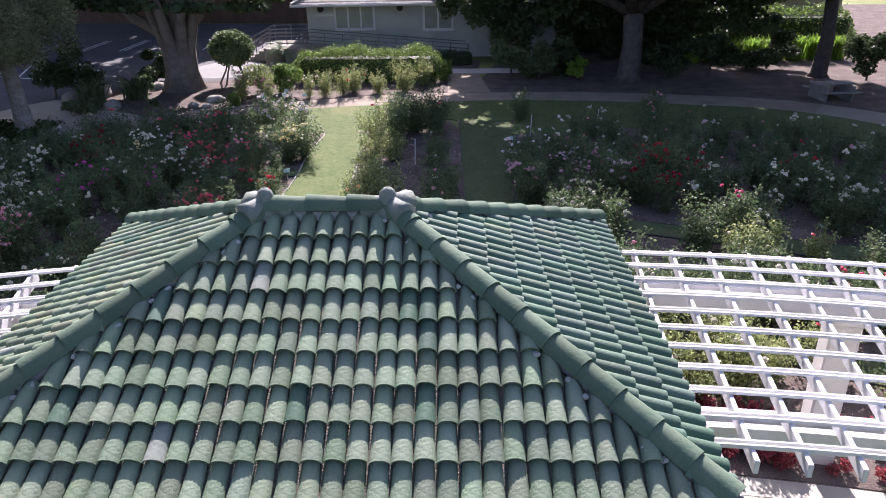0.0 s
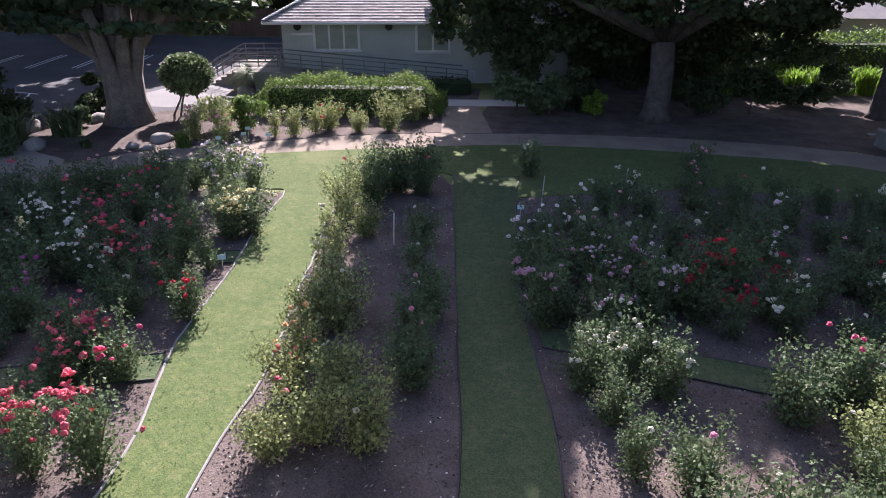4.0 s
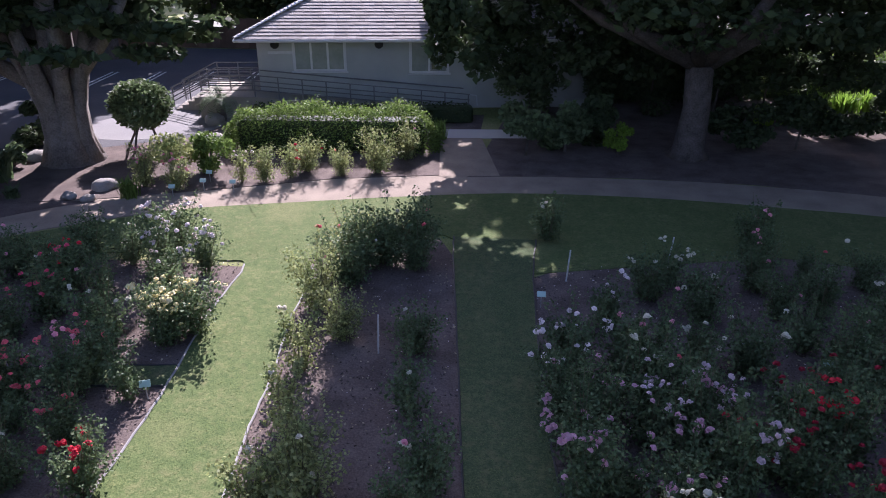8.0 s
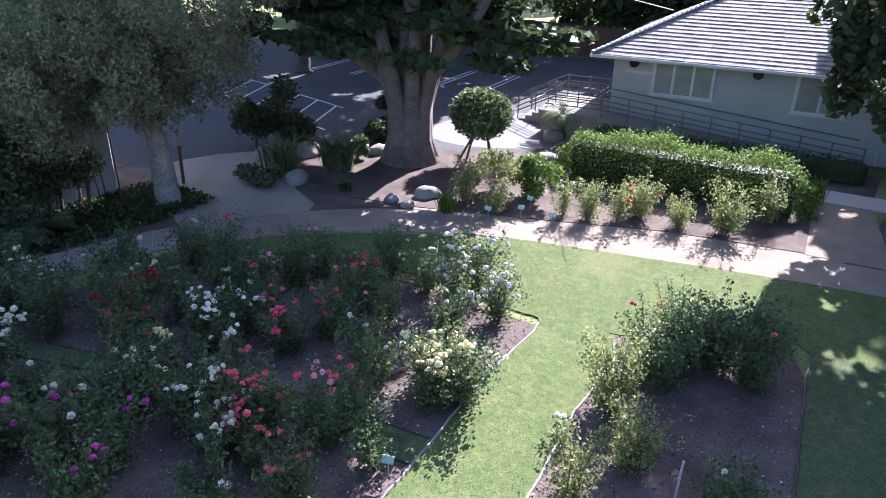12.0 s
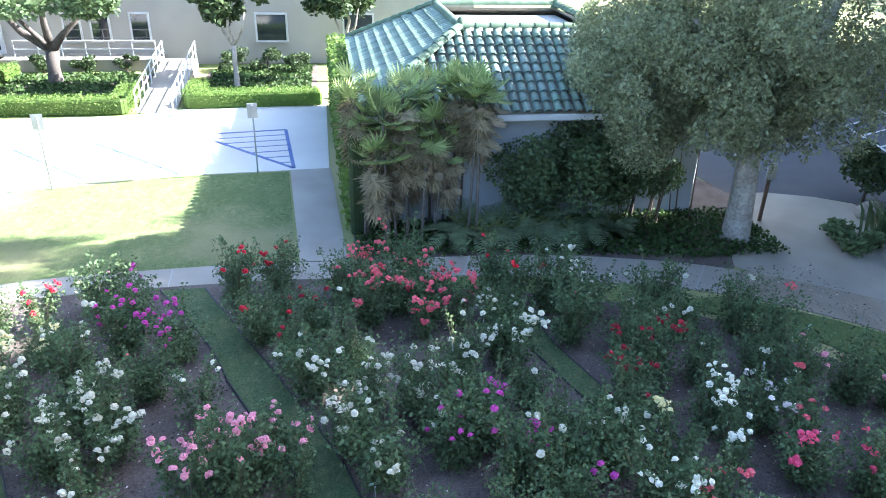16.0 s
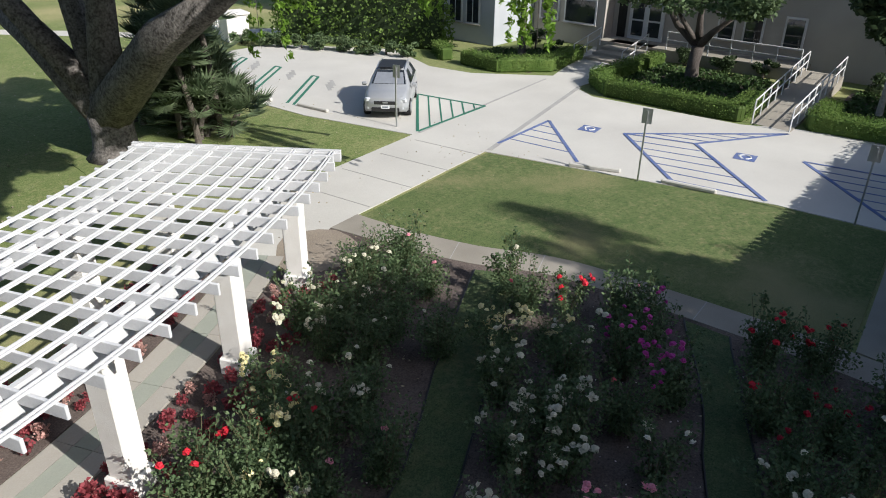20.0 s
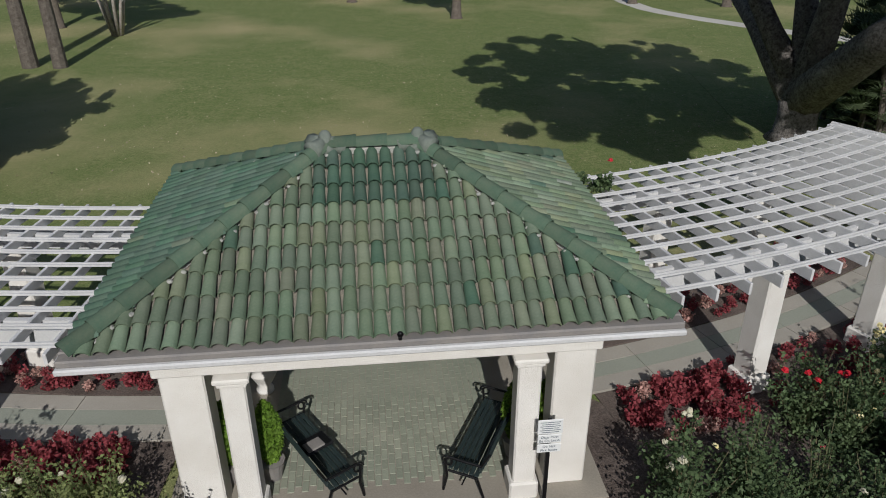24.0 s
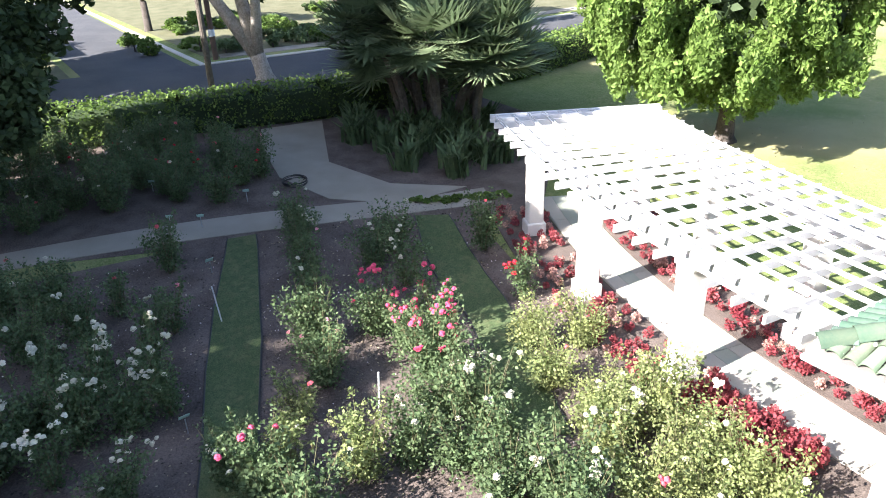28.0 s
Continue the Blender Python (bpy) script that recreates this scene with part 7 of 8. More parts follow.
for x, y, rx, rz in ((-41.0, 3.5, 0.8, 0.5), (-41.0, 5.5, 0.8, 0.5), (-41.0, 7.5, 0.8, 0.5), (-41.3, 12.8, 0.9, 0.6), (-41.0, 14.6, 0.9, 0.65), (-40.8, 16.2, 0.9, 0.6), (-39, -4.6, 0.9, 0.6), (-38.5, -2.9, 0.8, 0.4)):
    shrub("dark foundation shrub beside the building", x, y, rx, rx, rz, 900, DARKLEAF, 0.09)
for k in range(9):
    shrub("rounded shrub in the row along the car park", -32.6 + 0.52 * k, -8.6 - 1.15 * k, 0.8, 0.8, 0.45, 800, ROSELEAF, 0.09)
hedge("tall green hedge wall behind the parking bays", [(-35.4, -8.2), (-31.0, -17.6)], 1.2, 4.6, 5200, HEDGELEAF, 0.14, wob=0.2)
tree("spreading_tree", "dense green tree in the hedged island", -38.4, 4.9, [(0, 0, 0.2, 0.34), (0, 0, 0.8, 0.28), (0, 0.1, 1.6, 0.3)], [(-0.4, -2.2, 3.6, 0.16), (0.5, 2.0, 3.4, 0.15), (0.8, 0.3, 4.5, 0.15), (1.2, -1.0, 3.6, 0.12)],
     crown(crown_rng, 30, 0.2, 0.0, 4.9, 3.4, 4.0, 1.9, 0.3), 12000, 0.16, ROSELEAF)
for x, y, h in ((-37.3, 13.4, 4.6), (-38.6, 18.6, 4.8)):
    tree("magnolia_tree", "slim magnolia with glossy dark leaves", x, y, [(0, 0, 0.1, 0.14), (0.05, 0, 1.2, 0.11), (0, 0, 2.0, 0.11)], [(-0.8, -0.6, 3.4, 0.06), (0.7, 0.7, 3.6, 0.06), (0, 0, 4.2, 0.07)],
         crown(crown_rng, 18, 0, 0, h, 1.9, 1.9, 1.9, 0.36), 5200, 0.17, DARKLEAF, PALEBARK)
tree("slim_tree", "small tree with hanging leaves by the steps", -36.0, -3.5, [(0, 0, 0.1, 0.2), (0, 0, 1.6, 0.17), (0.1, 0, 3.0, 0.16)], [(0.6, 0.6, 4.6, 0.07), (-0.5, -0.8, 4.6, 0.07)],
     crown(crown_rng, 14, 0, 0, 5.2, 1.8, 1.8, 1.4, 0.36), 2600, 0.16, DARKLEAF)
# sign posts at the lawn's edge
for x, y, lean in ((-24.0, 9.2, 0.0), (-25.0, 15.3, 2.0), (-23.0, -0.4, 0.0)):
    ob = thing("sign_post", "grey metal parking sign on a slim post", "sign", pose(x, y, 0.02, 0, lean, 8), "parking signs")
    part("post", box(0, 0, 1.15, 0.05, 0.05, 2.3), STEEL, ob)
    part("sign_plate", box(-0.04, 0, 2.12, 0.012, 0.32, 0.48, 0.004), STEEL, ob, "blank grey back of a sign")
post = thing("sign_post", "brown sign post by the parking lot path", "sign", pose(-19.6, 30.2, 0))
part("post", box(0, 0, 0.9, 0.09, 0.09, 1.8, 0.01), WOOD, post)
part("sign_plate", box(0.06, 0, 1.55, 0.02, 0.3, 0.45, 0.004), STEEL, post)


# ---------------------------------------------------------------- car
def car(x, y, turn):
    ob = thing("car", "silver compact SUV with a sunshade behind its windscreen", "car", pose(x, y, 0.022, 0, 0, turn))
    paint = material("silver_car_paint", (0.42, 0.43, 0.44), 0.3, (0.38, 0.39, 0.40), 2.0, 200.0, 0.0, metal=0.35)
    black = material("black_trim", (0.015, 0.015, 0.016), 0.5, (0.02, 0.02, 0.022), 4.0, 60.0, 0.05)
    rubber = material("tyre_rubber", (0.02, 0.02, 0.02), 0.9, (0.03, 0.03, 0.03), 6.0, 60.0, 0.2)
    lamp = material("headlamp_glass", (0.6, 0.62, 0.64), 0.1, (0.5, 0.52, 0.54), 4.0, 30.0, 0.0, spec=0.8)
    # stations along x: half width low, half width high, sill, shoulder, roof, roof half width
    st = [(2.20, 0.62, 0.60, 0.42, 0.72, 0.76, 0.5), (2.05, 0.84, 0.80, 0.30, 0.80, 0.92, 0.6), (1.55, 0.91, 0.88, 0.28, 0.90, 1.02, 0.68), (0.95, 0.92, 0.89, 0.28, 0.96, 1.10, 0.72),
          (0.25, 0.92, 0.89, 0.28, 0.98, 1.55, 0.60), (-0.5, 0.92, 0.89, 0.28, 1.00, 1.63, 0.60), (-1.3, 0.92, 0.88, 0.28, 1.02, 1.60, 0.58), (-1.9, 0.90, 0.84, 0.32, 1.04, 1.38, 0.56), (-2.2, 0.80, 0.76, 0.40, 1.0, 1.06, 0.6)]
    v, f = [], []
    for sx, wl, wh, zs, zb, zr, wr in st:
        v += [(sx, -wl, zs), (sx, -wl * 1.0, zs + 0.25), (sx, -wh, zb), (sx, -wr, zr), (sx, wr, zr), (sx, wh, zb), (sx, wl, zs + 0.25), (sx, wl, zs)]
    for i in range(len(st) - 1):
        f += [(8 * i + k, 8 * i + (k + 1) % 8, 8 * i + 8 + (k + 1) % 8, 8 * i + 8 + k) for k in range(8)]
    f += [tuple(reversed(range(8))), tuple(range(8 * len(st) - 8, 8 * len(st)))]
    bm = bmesh.new()
    bmesh.ops.recalc_face_normals(bm, faces=[])
    d0 = mesh(v, f)
    bm.from_mesh(d0)
    bmesh.ops.recalc_face_normals(bm, faces=bm.faces)
    bmesh.ops.bevel(bm, geom=bm.edges[:], offset=0.035, segments=2, affect="EDGES")
    bm.to_mesh(d0)
    bm.free()
    d0.shade_smooth()
    body = part("body", d0, paint, ob)
    part("windscreen", ([(0.93, -0.70, 1.12), (0.93, 0.70, 1.12), (0.29, 0.56, 1.545), (0.29, -0.56, 1.545)], [(0, 1, 2, 3)]), GLASS, ob)
    part("sunshade", ([(0.935, -0.62, 1.135), (0.935, 0.62, 1.135), (0.42, 0.53, 1.475), (0.42, -0.53, 1.475)], [(0, 1, 2, 3)]), STEEL, ob, "silver folding sunshade")
    part("sunroof", box(-0.45, 0, 1.635, 1.5, 1.05, 0.02, 0.008), black, ob, "dark glass roof panel")
    for s in (-1, 1):
        part("side_window", ([(0.55, s * 0.865, 1.06), (-1.75, s * 0.86, 1.08), (-1.45, s * 0.635, 1.52), (0.15, s * 0.655, 1.50)], [(0, 1, 2, 3)]), GLASS, ob)
        part("headlight", box(2.06, s * 0.66, 0.78, 0.16, 0.36, 0.16, 0.04, -s * 18), lamp, ob)
        part("fog_lamp", box(2.14, s * 0.62, 0.46, 0.06, 0.2, 0.1, 0.02), lamp, ob)
        m = part("mirror", box(0.75, s * 1.02, 1.08, 0.14, 0.2, 0.15, 0.04), paint, ob)
        part("roof_rail", tube([(0.2, s * 0.58, 1.57), (-0.5, s * 0.58, 1.68), (-1.5, s * 0.56, 1.60)], 0.02, 6), STEEL, ob)
        for wx in (1.38, -1.30):
            w = part("wheel", tube([(wx, s * 0.72, 0.34), (wx, s * 0.94, 0.34)], [0.34, 0.34], 20), rubber, ob)
            part("rim", tube([(wx, s * 0.93, 0.34), (wx, s * 0.955, 0.34)], [0.22, 0.20], 12), STEEL, w)
    part("grille", box(2.19, 0, 0.68, 0.05, 0.9, 0.14, 0.02), black, ob)
    part("lower_grille", box(2.20, 0, 0.42, 0.05, 1.1, 0.16, 0.02), black, ob)
    part("badge", box(2.225, 0, 0.70, 0.02, 0.2, 0.06, 0.006), STEEL, ob)
    p = part("number_plate", box(2.235, 0, 0.53, 0.012, 0.34, 0.13, 0.004), SIGNW, ob)
    part("bar", box(2.243, 0, 0.53, 0.004, 0.24, 0.05), SIGNB, p)
    return ob


car(-25.1, -2.65, 37)

# ---------------------------------------------------------------- benches, planters and signs of the pavilion
def bench(x, y, turn):
    ob = thing("garden_bench", "dark green slatted bench with curled iron arms", "bench", PAV @ pose(x, y, 0.05, 0, 0, turn), "benches under the pavilion")
    for k in range(6):
        part("seat_slat", box(0, 0.20 - k * 0.082, 0.44 - 0.006 * k, 1.75, 0.068, 0.028, 0.006), BENCH, ob)
    for k in range(5):
        part("back_slat", moved(box(0, 0, 0, 1.75, 0.026, 0.07, 0.006), pose(0, -0.27 - 0.035 * k, 0.53 + 0.088 * k, -22, 0, 0)), BENCH, ob)
    for s in (-1, 1):
        part("arm", tube([(s * 0.9, 0.30, 0.0), (s * 0.9, 0.24, 0.30), (s * 0.9, 0.27, 0.62), (s * 0.9, 0.20, 0.68), (s * 0.9, 0.05, 0.67), (s * 0.9, -0.3, 0.66), (s * 0.9, -0.42, 0.92)], 0.022, 7), IRON, ob, "curled black iron arm")
        part("arm_scroll", tube([(s * 0.9, 0.24 + 0.08 * math.cos(t), 0.60 + 0.08 * math.sin(t)) for t in np.linspace(0, 5.6, 12)], 0.016, 6), IRON, ob)
        part("leg", tube([(s * 0.9, -0.36, 0.0), (s * 0.9, -0.24, 0.40), (s * 0.9, 0.22, 0.42)], 0.022, 7), IRON, ob)
    part("brace", tube([(-0.9, 0, 0.2), (0.9, 0, 0.2)], 0.014, 6), IRON, ob)
    part("medallion", tube([(0.0, -0.36, 0.70), (0.0, -0.325, 0.72)], [0.13, 0.13], 14), IRON, ob, "round iron back medallion")
    return ob


bench(1.11, 1.95, 121), bench(-1.5, 1.92, -117.4)
bag = thing("dark_cloth", "dark folded cloth lying on the bench", "cloth", PAV @ pose(1.13, 1.9, 0.515, 0, 0, 35))
part("fold", box(0, 0, 0.03, 0.5, 0.36, 0.06, 0.025), IRON, bag)
part("fold", box(0.05, 0.06, 0.075, 0.3, 0.22, 0.04, 0.015), GUTTER, bag)


def conifer(x, y, h, group="potted conifers"):
    ob = thing("potted_conifer", "small bright green conifer in a dark pot", "plant", PAV @ pose(x, y, 0.05), group)
    part("pot", tube([(0, 0, 0), (0, 0, 0.28), (0, 0, 0.34), (0, 0, 0.33)], [0.14, 0.19, 0.21, 0.17], 14), GUTTER, ob)
    r = np.random.RandomState(int(abs(x * 90 + y * 50)))
    z = r.rand(2200) ** 0.8
    rad = 0.22 * np.sin(np.clip(z * 2.9 + 0.25, 0, 3.1)) ** 0.7 * np.sqrt(r.rand(2200)) ** 0.4
    a = r.rand(2200) * 6.283
    tagged(part("foliage", quads(leaves(r, np.stack([rad * np.cos(a), rad * np.sin(a), 0.33 + z * h], 1), 0.05, 1.9, 0.2)), LIMELEAF, ob), kind="stuff")


for x, y in ((1.8, 2.02), (2.42, 1.98), (-2.05, 1.92), (-2.5, 2.0)):
    conifer(x, y, 1.15)


urn = thing("planter_urn", "white plastered urn standing on the pavilion floor", "planter", PAV @ pose(2.17, -0.2, 0.05))
part("bowl", tube([(0, 0, z) for z in (0.0, 0.05, 0.12, 0.3, 0.42, 0.45, 0.44)], [0.16, 0.16, 0.1, 0.2, 0.26, 0.27, 0.22], 16), STUCCO, urn, soft=True)
part("soil", tube([(0, 0, 0.40), (0, 0, 0.405)], [0.22, 0.22], 14), SOIL, urn)
# black shape added where the drone's shadow falls on the gutter
gutter_lamp = thing("gutter_lamp", "small black shape standing in for the drone shadow", "lamp", PAV @ pose(-0.22, 3.19, EAVE + 0.03))
part("clip", box(0, 0, 0.03, 0.05, 0.1, 0.06, 0.01), IRON, gutter_lamp)
part("head", tube([(0, -0.03, 0.06), (0, 0.07, 0.12), (0, 0.1, 0.13)], [0.02, 0.035, 0.04], 10), IRON, gutter_lamp, soft=True)


def words(text, size, m, mat, parent):
    c = bpy.data.curves.new("lettering", "FONT")
    c.body, c.size, c.align_x, c.align_y, c.extrude = text, size, "CENTER", "CENTER", 0.001
    tmp = new("lettering_curve", c)
    bpy.context.view_layer.update()
    d = bpy.data.meshes.new_from_object(tmp.evaluated_get(bpy.context.evaluated_depsgraph_get()))
    bpy.data.objects.remove(tmp)
    d.materials.clear()
    ob = part("lettering", d, mat, parent)
    ob.matrix_local = m
    return ob


notice = thing("notice_signs", "three white notice signs on a post", "sign", PAV @ pose(-2.28, 3.05, 0.05, 0, 0, 180))
part("post", box(0, 0.03, 0.8, 0.06, 0.04, 1.6), IRON, notice)
plate = part("plate", box(0, -0.01, 1.50, 0.36, 0.02, 0.25, 0.006), SIGNW, notice, "white notice with fine lines of print")
for k in range(6):
    part("print_line", box(0, -0.0215, 1.585 - 0.035 * k, 0.29 - 0.04 * (k % 2), 0.003, 0.01), SIGNB, plate)
for z, lines in ((1.285, ("Dogs Must", "Be On Leash")), (1.115, ("Do Not", "Pick Roses"))):
    plate = part("plate", box(0, -0.01, z, 0.345, 0.02, 0.15, 0.006), SIGNW, notice)
    for k, txt in enumerate(lines):
        words(txt, 0.058, pose(0, -0.0215, z + 0.032 - 0.064 * k, 90, 0, 0), SIGNB, plate)

# name tags and stakes in the beds
for x, y, turn in ((-5.55, 23.3, 20), (1.75, 27.6, 0), (5.8, 25.9, -10), (-14.95, 20.9, -80), (-14.3, 22.0, -70), (-9.86, 33.59, 8), (-9.11, 34.26, 4), (-9.25, 35.11, 0), (-8.11, 34.26, 12), (-10.0, 18.2, -80), (16.0, 18.1, 100), (9.9, 19.75, 100), (19.55, 18.55, 75), (19.1, 17.75, 75), (20.4, 16.1, 80), (23.0, 18.6, 75), (22.65, 18.0, 75), (8.2, 23.2, 0), (-13.4, 27.6, -60), (7.2, 25.4, 0)):
    ob = thing("plant_tag", "small pale green name tag on a stake", "plant tag", pose(x, y, 0.02, 0, 0, turn), "plant name tags")
    part("stake", box(0, 0, 0.16, 0.02, 0.012, 0.32), STEEL, ob)
    part("tag", moved(box(0, 0, 0, 0.20, 0.012, 0.13, 0.004), pose(0, -0.02, 0.36, -35, 0, 0)), TAG, ob)
for x, y, tx, ty in ((8.6, 16.6, 4, 3), (2.4, 29.0, 10, 2), (11.8, 15.6, 2, -4), (13.4, 18.4, -4, 3), (-1.6, 25.3, 2, 2), (10.4, 22.6, 3, 6), (-13.0, 19.9, 3, 2), (-11.5, 25.4, 4, -3), (5.0, 30.0, 6, 3)):
    ob = thing("garden_stake", "thin pale stake standing in the rose bed", "stake", pose(x, y, 0, tx, ty, 0), "stakes in the beds")
    part("rod", tube([(0, 0, 0), (0, 0, 0.95)], 0.018, 6), WHITE, ob)

# ---------------------------------------------------------------- park side: tree with V trunk, lawn trees
forked = tree("forked_tree", "huge dark tree with a deeply forked trunk", -14.3, -5.2, [(0, 0, 0.3, 0.74), (0, 0, 0.9, 0.68), (0, 0, 1.5, 0.74)],
     [(1.0, -7.0, 5.2, 0.55), (-0.6, 7.6, 6.3, 0.6), (-0.4, 0.6, 9.0, 0.4), (3.5, -6.5, 9.5, 0.3), (-1.0, -4.5, 9.5, 0.34)],
     crown(crown_rng, 230, 3.4, 6.6, 10.9, 7.6, 11.0, 2.4, 0.1) + crown(crown_rng, 40, -0.6, 8.4, 9.6, 5.2, 4.0, 1.6, 0.17), 66000, 0.22, DARKLEAF, MOTTLED, rise=0.6)
for x, y, z0, z1 in ((-19.0, -3.0, 2.9, 7.4), (-19.4, 8.0, 4.5, 7.6), (-19.6, 4.5, 5.1, 7.6), (-18.6, -0.4, 4.4, 7.4), (-19.9, 7.0, 5.2, 7.6)):
    rg = np.random.RandomState(int(abs(y) * 10))
    wisps = []
    for _ in range(7):
        dx, dy, end = rg.normal(0, 0.22), rg.normal(0, 0.22), z0 + abs(rg.normal(0, 0.5))
        wisps += [(x + dx * (1 + q), y + dy * (1 + q), z1 + (end - z1) * q, 0.10, 0.10, 0.16) for q in np.linspace(0, 1, 9)]
    spray = part("hanging_spray", tube([(x, y, z0 + 0.3), (x + 0.05, y, (z0 + z1) / 2), (x + 0.2, y - 0.1, z1)], [0.006, 0.014, 0.02], 5), BARK, None, "light green leaves hanging from a thin branch")
    part("leaves", quads(leaves(rg, puffs(rg, 900, wisps, 0.2), 0.075, 2.6, 0.2, 0.9)), LIMELEAF, spray)
    spray.parent = forked
    spray.matrix_parent_inverse = forked.matrix_basis.inverted()
    part("branch", tube([(x + 0.2, y - 0.1, z1), ((x - 14.5) / 2, (y - 2) / 2, z1 + 0.9), (-14.6, 0.6, 7.0)], [0.03, 0.07, 0.12], 6), BARK, spray)
for k in range(22):
    rr = random.Random(k + 7)
    fan_palm("leafy fan palm clump beside the forked tree", -17.5 + rr.uniform(-1.0, 0.9), -5.6 + rr.uniform(-2.8, 1.7), (rr.uniform(-0.4, 0.4), rr.uniform(-0.4, 0.4)), rr.uniform(0.5, 5.0), 0.10, 30, 0.75, 0.8, 0, "fan palms by the forked tree")
blade_clump("pale spiky palm shoot by the pergola end", -14.4, -2.6, 40, 1.1, 0.05, PALMLEAF, upright=0.6)
laurel = tree("laurel_tree", "dense bright green laurel fig beside the pergola", 16.8, -0.8, [(0, 0, 0.2, 0.36), (0, 0, 1.0, 0.3), (0, 0, 1.8, 0.32)], [(-2.0, 0.5, 4.0, 0.14), (1.6, 1.0, 4.2, 0.14), (0.2, -1.8, 4.2, 0.14), (0.3, 0.2, 7.5, 0.2)],
     [(*b[:3], 0.3 + 0.05 * (i % 5), 0.3 + 0.05 * (i % 4), 0.5 + 0.09 * (i % 6)) for i, b in enumerate(crown(crown_rng, 330, 0.4, 0.2, 5.4, 5.2, 5.0, 4.0, 0.1) + crown(crown_rng, 240, 0.4, 0.3, 3.5, 5.3, 5.2, 1.5, 0.1))], 150000, 0.1, LAUREL, droop=1.1, shell=0.35, long=2.2)
# large filler leaves; the crown's inner shade is in their dark colour
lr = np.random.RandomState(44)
tagged(part("inner_leaves", quads(leaves(lr, puffs(lr, 9000, [(0.4, 0.2, 5.6, 3.9, 3.7, 3.0), (0.4, 0.2, 3.9, 3.8, 3.6, 0.9)], 0.3), 0.34, 1.7, 0.2, 0.6)), DARKLEAF, laurel, "leaves inside the crown coloured dark as shade"), kind="stuff")
for x, y, h, r in ((18.3, -17.9, 14, 0.3), (19.9, -18.0, 15, 0.34)):
    ob = fan_palm("tall slender palm on the park lawn", x, y, (0.3, 0.2), h, r, 30, 1.0, 1.1, 16, "tall lawn palms", "tall_palm")
for x, y, h, rx in ((-2.8, -33.1, 8.5, 3.0), (5.5, -41.5, 9, 3.2), (-17.1, -39.9, 9, 4.0), (24, -30, 9, 4.0), (33, -8, 10, 5.0), (-24, -38, 10, 4.5), (30, -42, 10, 5), (12, -52, 10, 5), (-8, -54, 10, 5)):
    tree("park_tree", "park tree standing on the mown lawn", x, y, [(0, 0, 0.1, 0.38), (0, 0, 1.5, 0.28), (0.1, 0, 3.5, 0.26)], [(-1.2, 0.6, h * 0.66, 0.12), (1.2, 0.4, h * 0.7, 0.12), (0, -1.2, h * 0.7, 0.12)],
         crown(crown_rng, 16, 0, 0, h * 0.85, rx, rx, h * 0.28, 0.36), 3600, 0.3, DARKLEAF, PARKBARK)
multi = thing("multi_stem_tree", "many-stemmed young tree on the lawn", "tree", pose(18.9, -27.0, 0))
for k in range(9):
    a = k * 0.7
    part("stem", tube([(0.25 * math.cos(a), 0.25 * math.sin(a), 0), (0.7 * math.cos(a), 0.7 * math.sin(a), 2.0), (1.5 * math.cos(a), 1.5 * math.sin(a), 4.2)], [0.13, 0.10, 0.05], 7), PALEBARK, multi, soft=True)
rg = np.random.RandomState(3)
tagged(part("crown", quads(leaves(rg, puffs(rg, 3600, crown(rg, 14, 0, 0, 5.5, 2.8, 2.8, 1.6, 0.4), 0.4), 0.28)), DARKLEAF, multi), kind="stuff")
flat("park_road", smooth_line([(-34, -19.5), (-26.5, -25.2), (-23.4, -29.0), (-19.6, -34.2), (-17.6, -40.5), (-17.0, -60), (-15.2, -60), (-16.2, -40), (-18.4, -33.4), (-22.4, -27.8), (-25.6, -23.8), (-34, -17.6)], 3, True), 0.012, PALE, "pale path crossing the park lawn", "path")
# climbing rose poking through the pergola
climb = thing("climbing_rose", "climbing rose sprig over the pergola slats", "rose bush", pose(-4.35, 6.65, 2.84))
part("canes", tube([(0, 0, -0.4), (0.1, 0.1, 0.2), (-0.1, 0.2, 0.55)], [0.02, 0.015, 0.006], 5), CANE, climb)
rg = np.random.RandomState(6)
tagged(part("foliage", quads(leaves(rg, puffs(rg, 420, crown(rg, 6, 0, 0.1, 0.4, 0.4, 0.3, 0.25, 0.45), 0.3), 0.06)), ROSELEAF, climb), kind="stuff")
part("bloom", BLOOMS["red"][0], None, climb).matrix_local = pose(-0.2, 0.2, 0.75)

# ---------------------------------------------------------------- east side: palms, boundary hedge, street
flat("side_path", [(17.6, 12.0), (19.2, 13.8), (22.0, 14.6), (26.2, 14.2), (28.2, 13.6), (28.0, 11.0), (26.0, 11.6), (22.6, 12.6), (19.4, 11.6), (17.8, 9.6)], 0.026, CONCRETE, "shaded concrete path leading to the street hedge", "path")
hedge("long clipped boundary hedge along the street", [(32.4, 25.5), (30.4, 20.8), (29.9, 16.6), (29.4, 13.2), (28.9, 10.5), (29.0, 6.0), (30.2, 0.0), (33.0, -8.0)], 1.9, 1.5, 17000, HEDGELEAF, 0.10, wob=0.1)
for k in range(13):
    rr = random.Random(k + 70)
    a = k * 0.8
    fan_palm("leaning fan palm with rough trunk in the street corner grove", 24.8 + (0.8 + 0.13 * k) * math.cos(a), 6.9 + (0.7 + 0.1 * k) * math.sin(a), (1.7 * math.cos(a) * rr.uniform(0.4, 1.2), 1.7 * math.sin(a) * rr.uniform(0.4, 1.2)), rr.uniform(2.8, 4.9), 0.17, 40, 1.15, 1.35, 0, "fan palm grove")
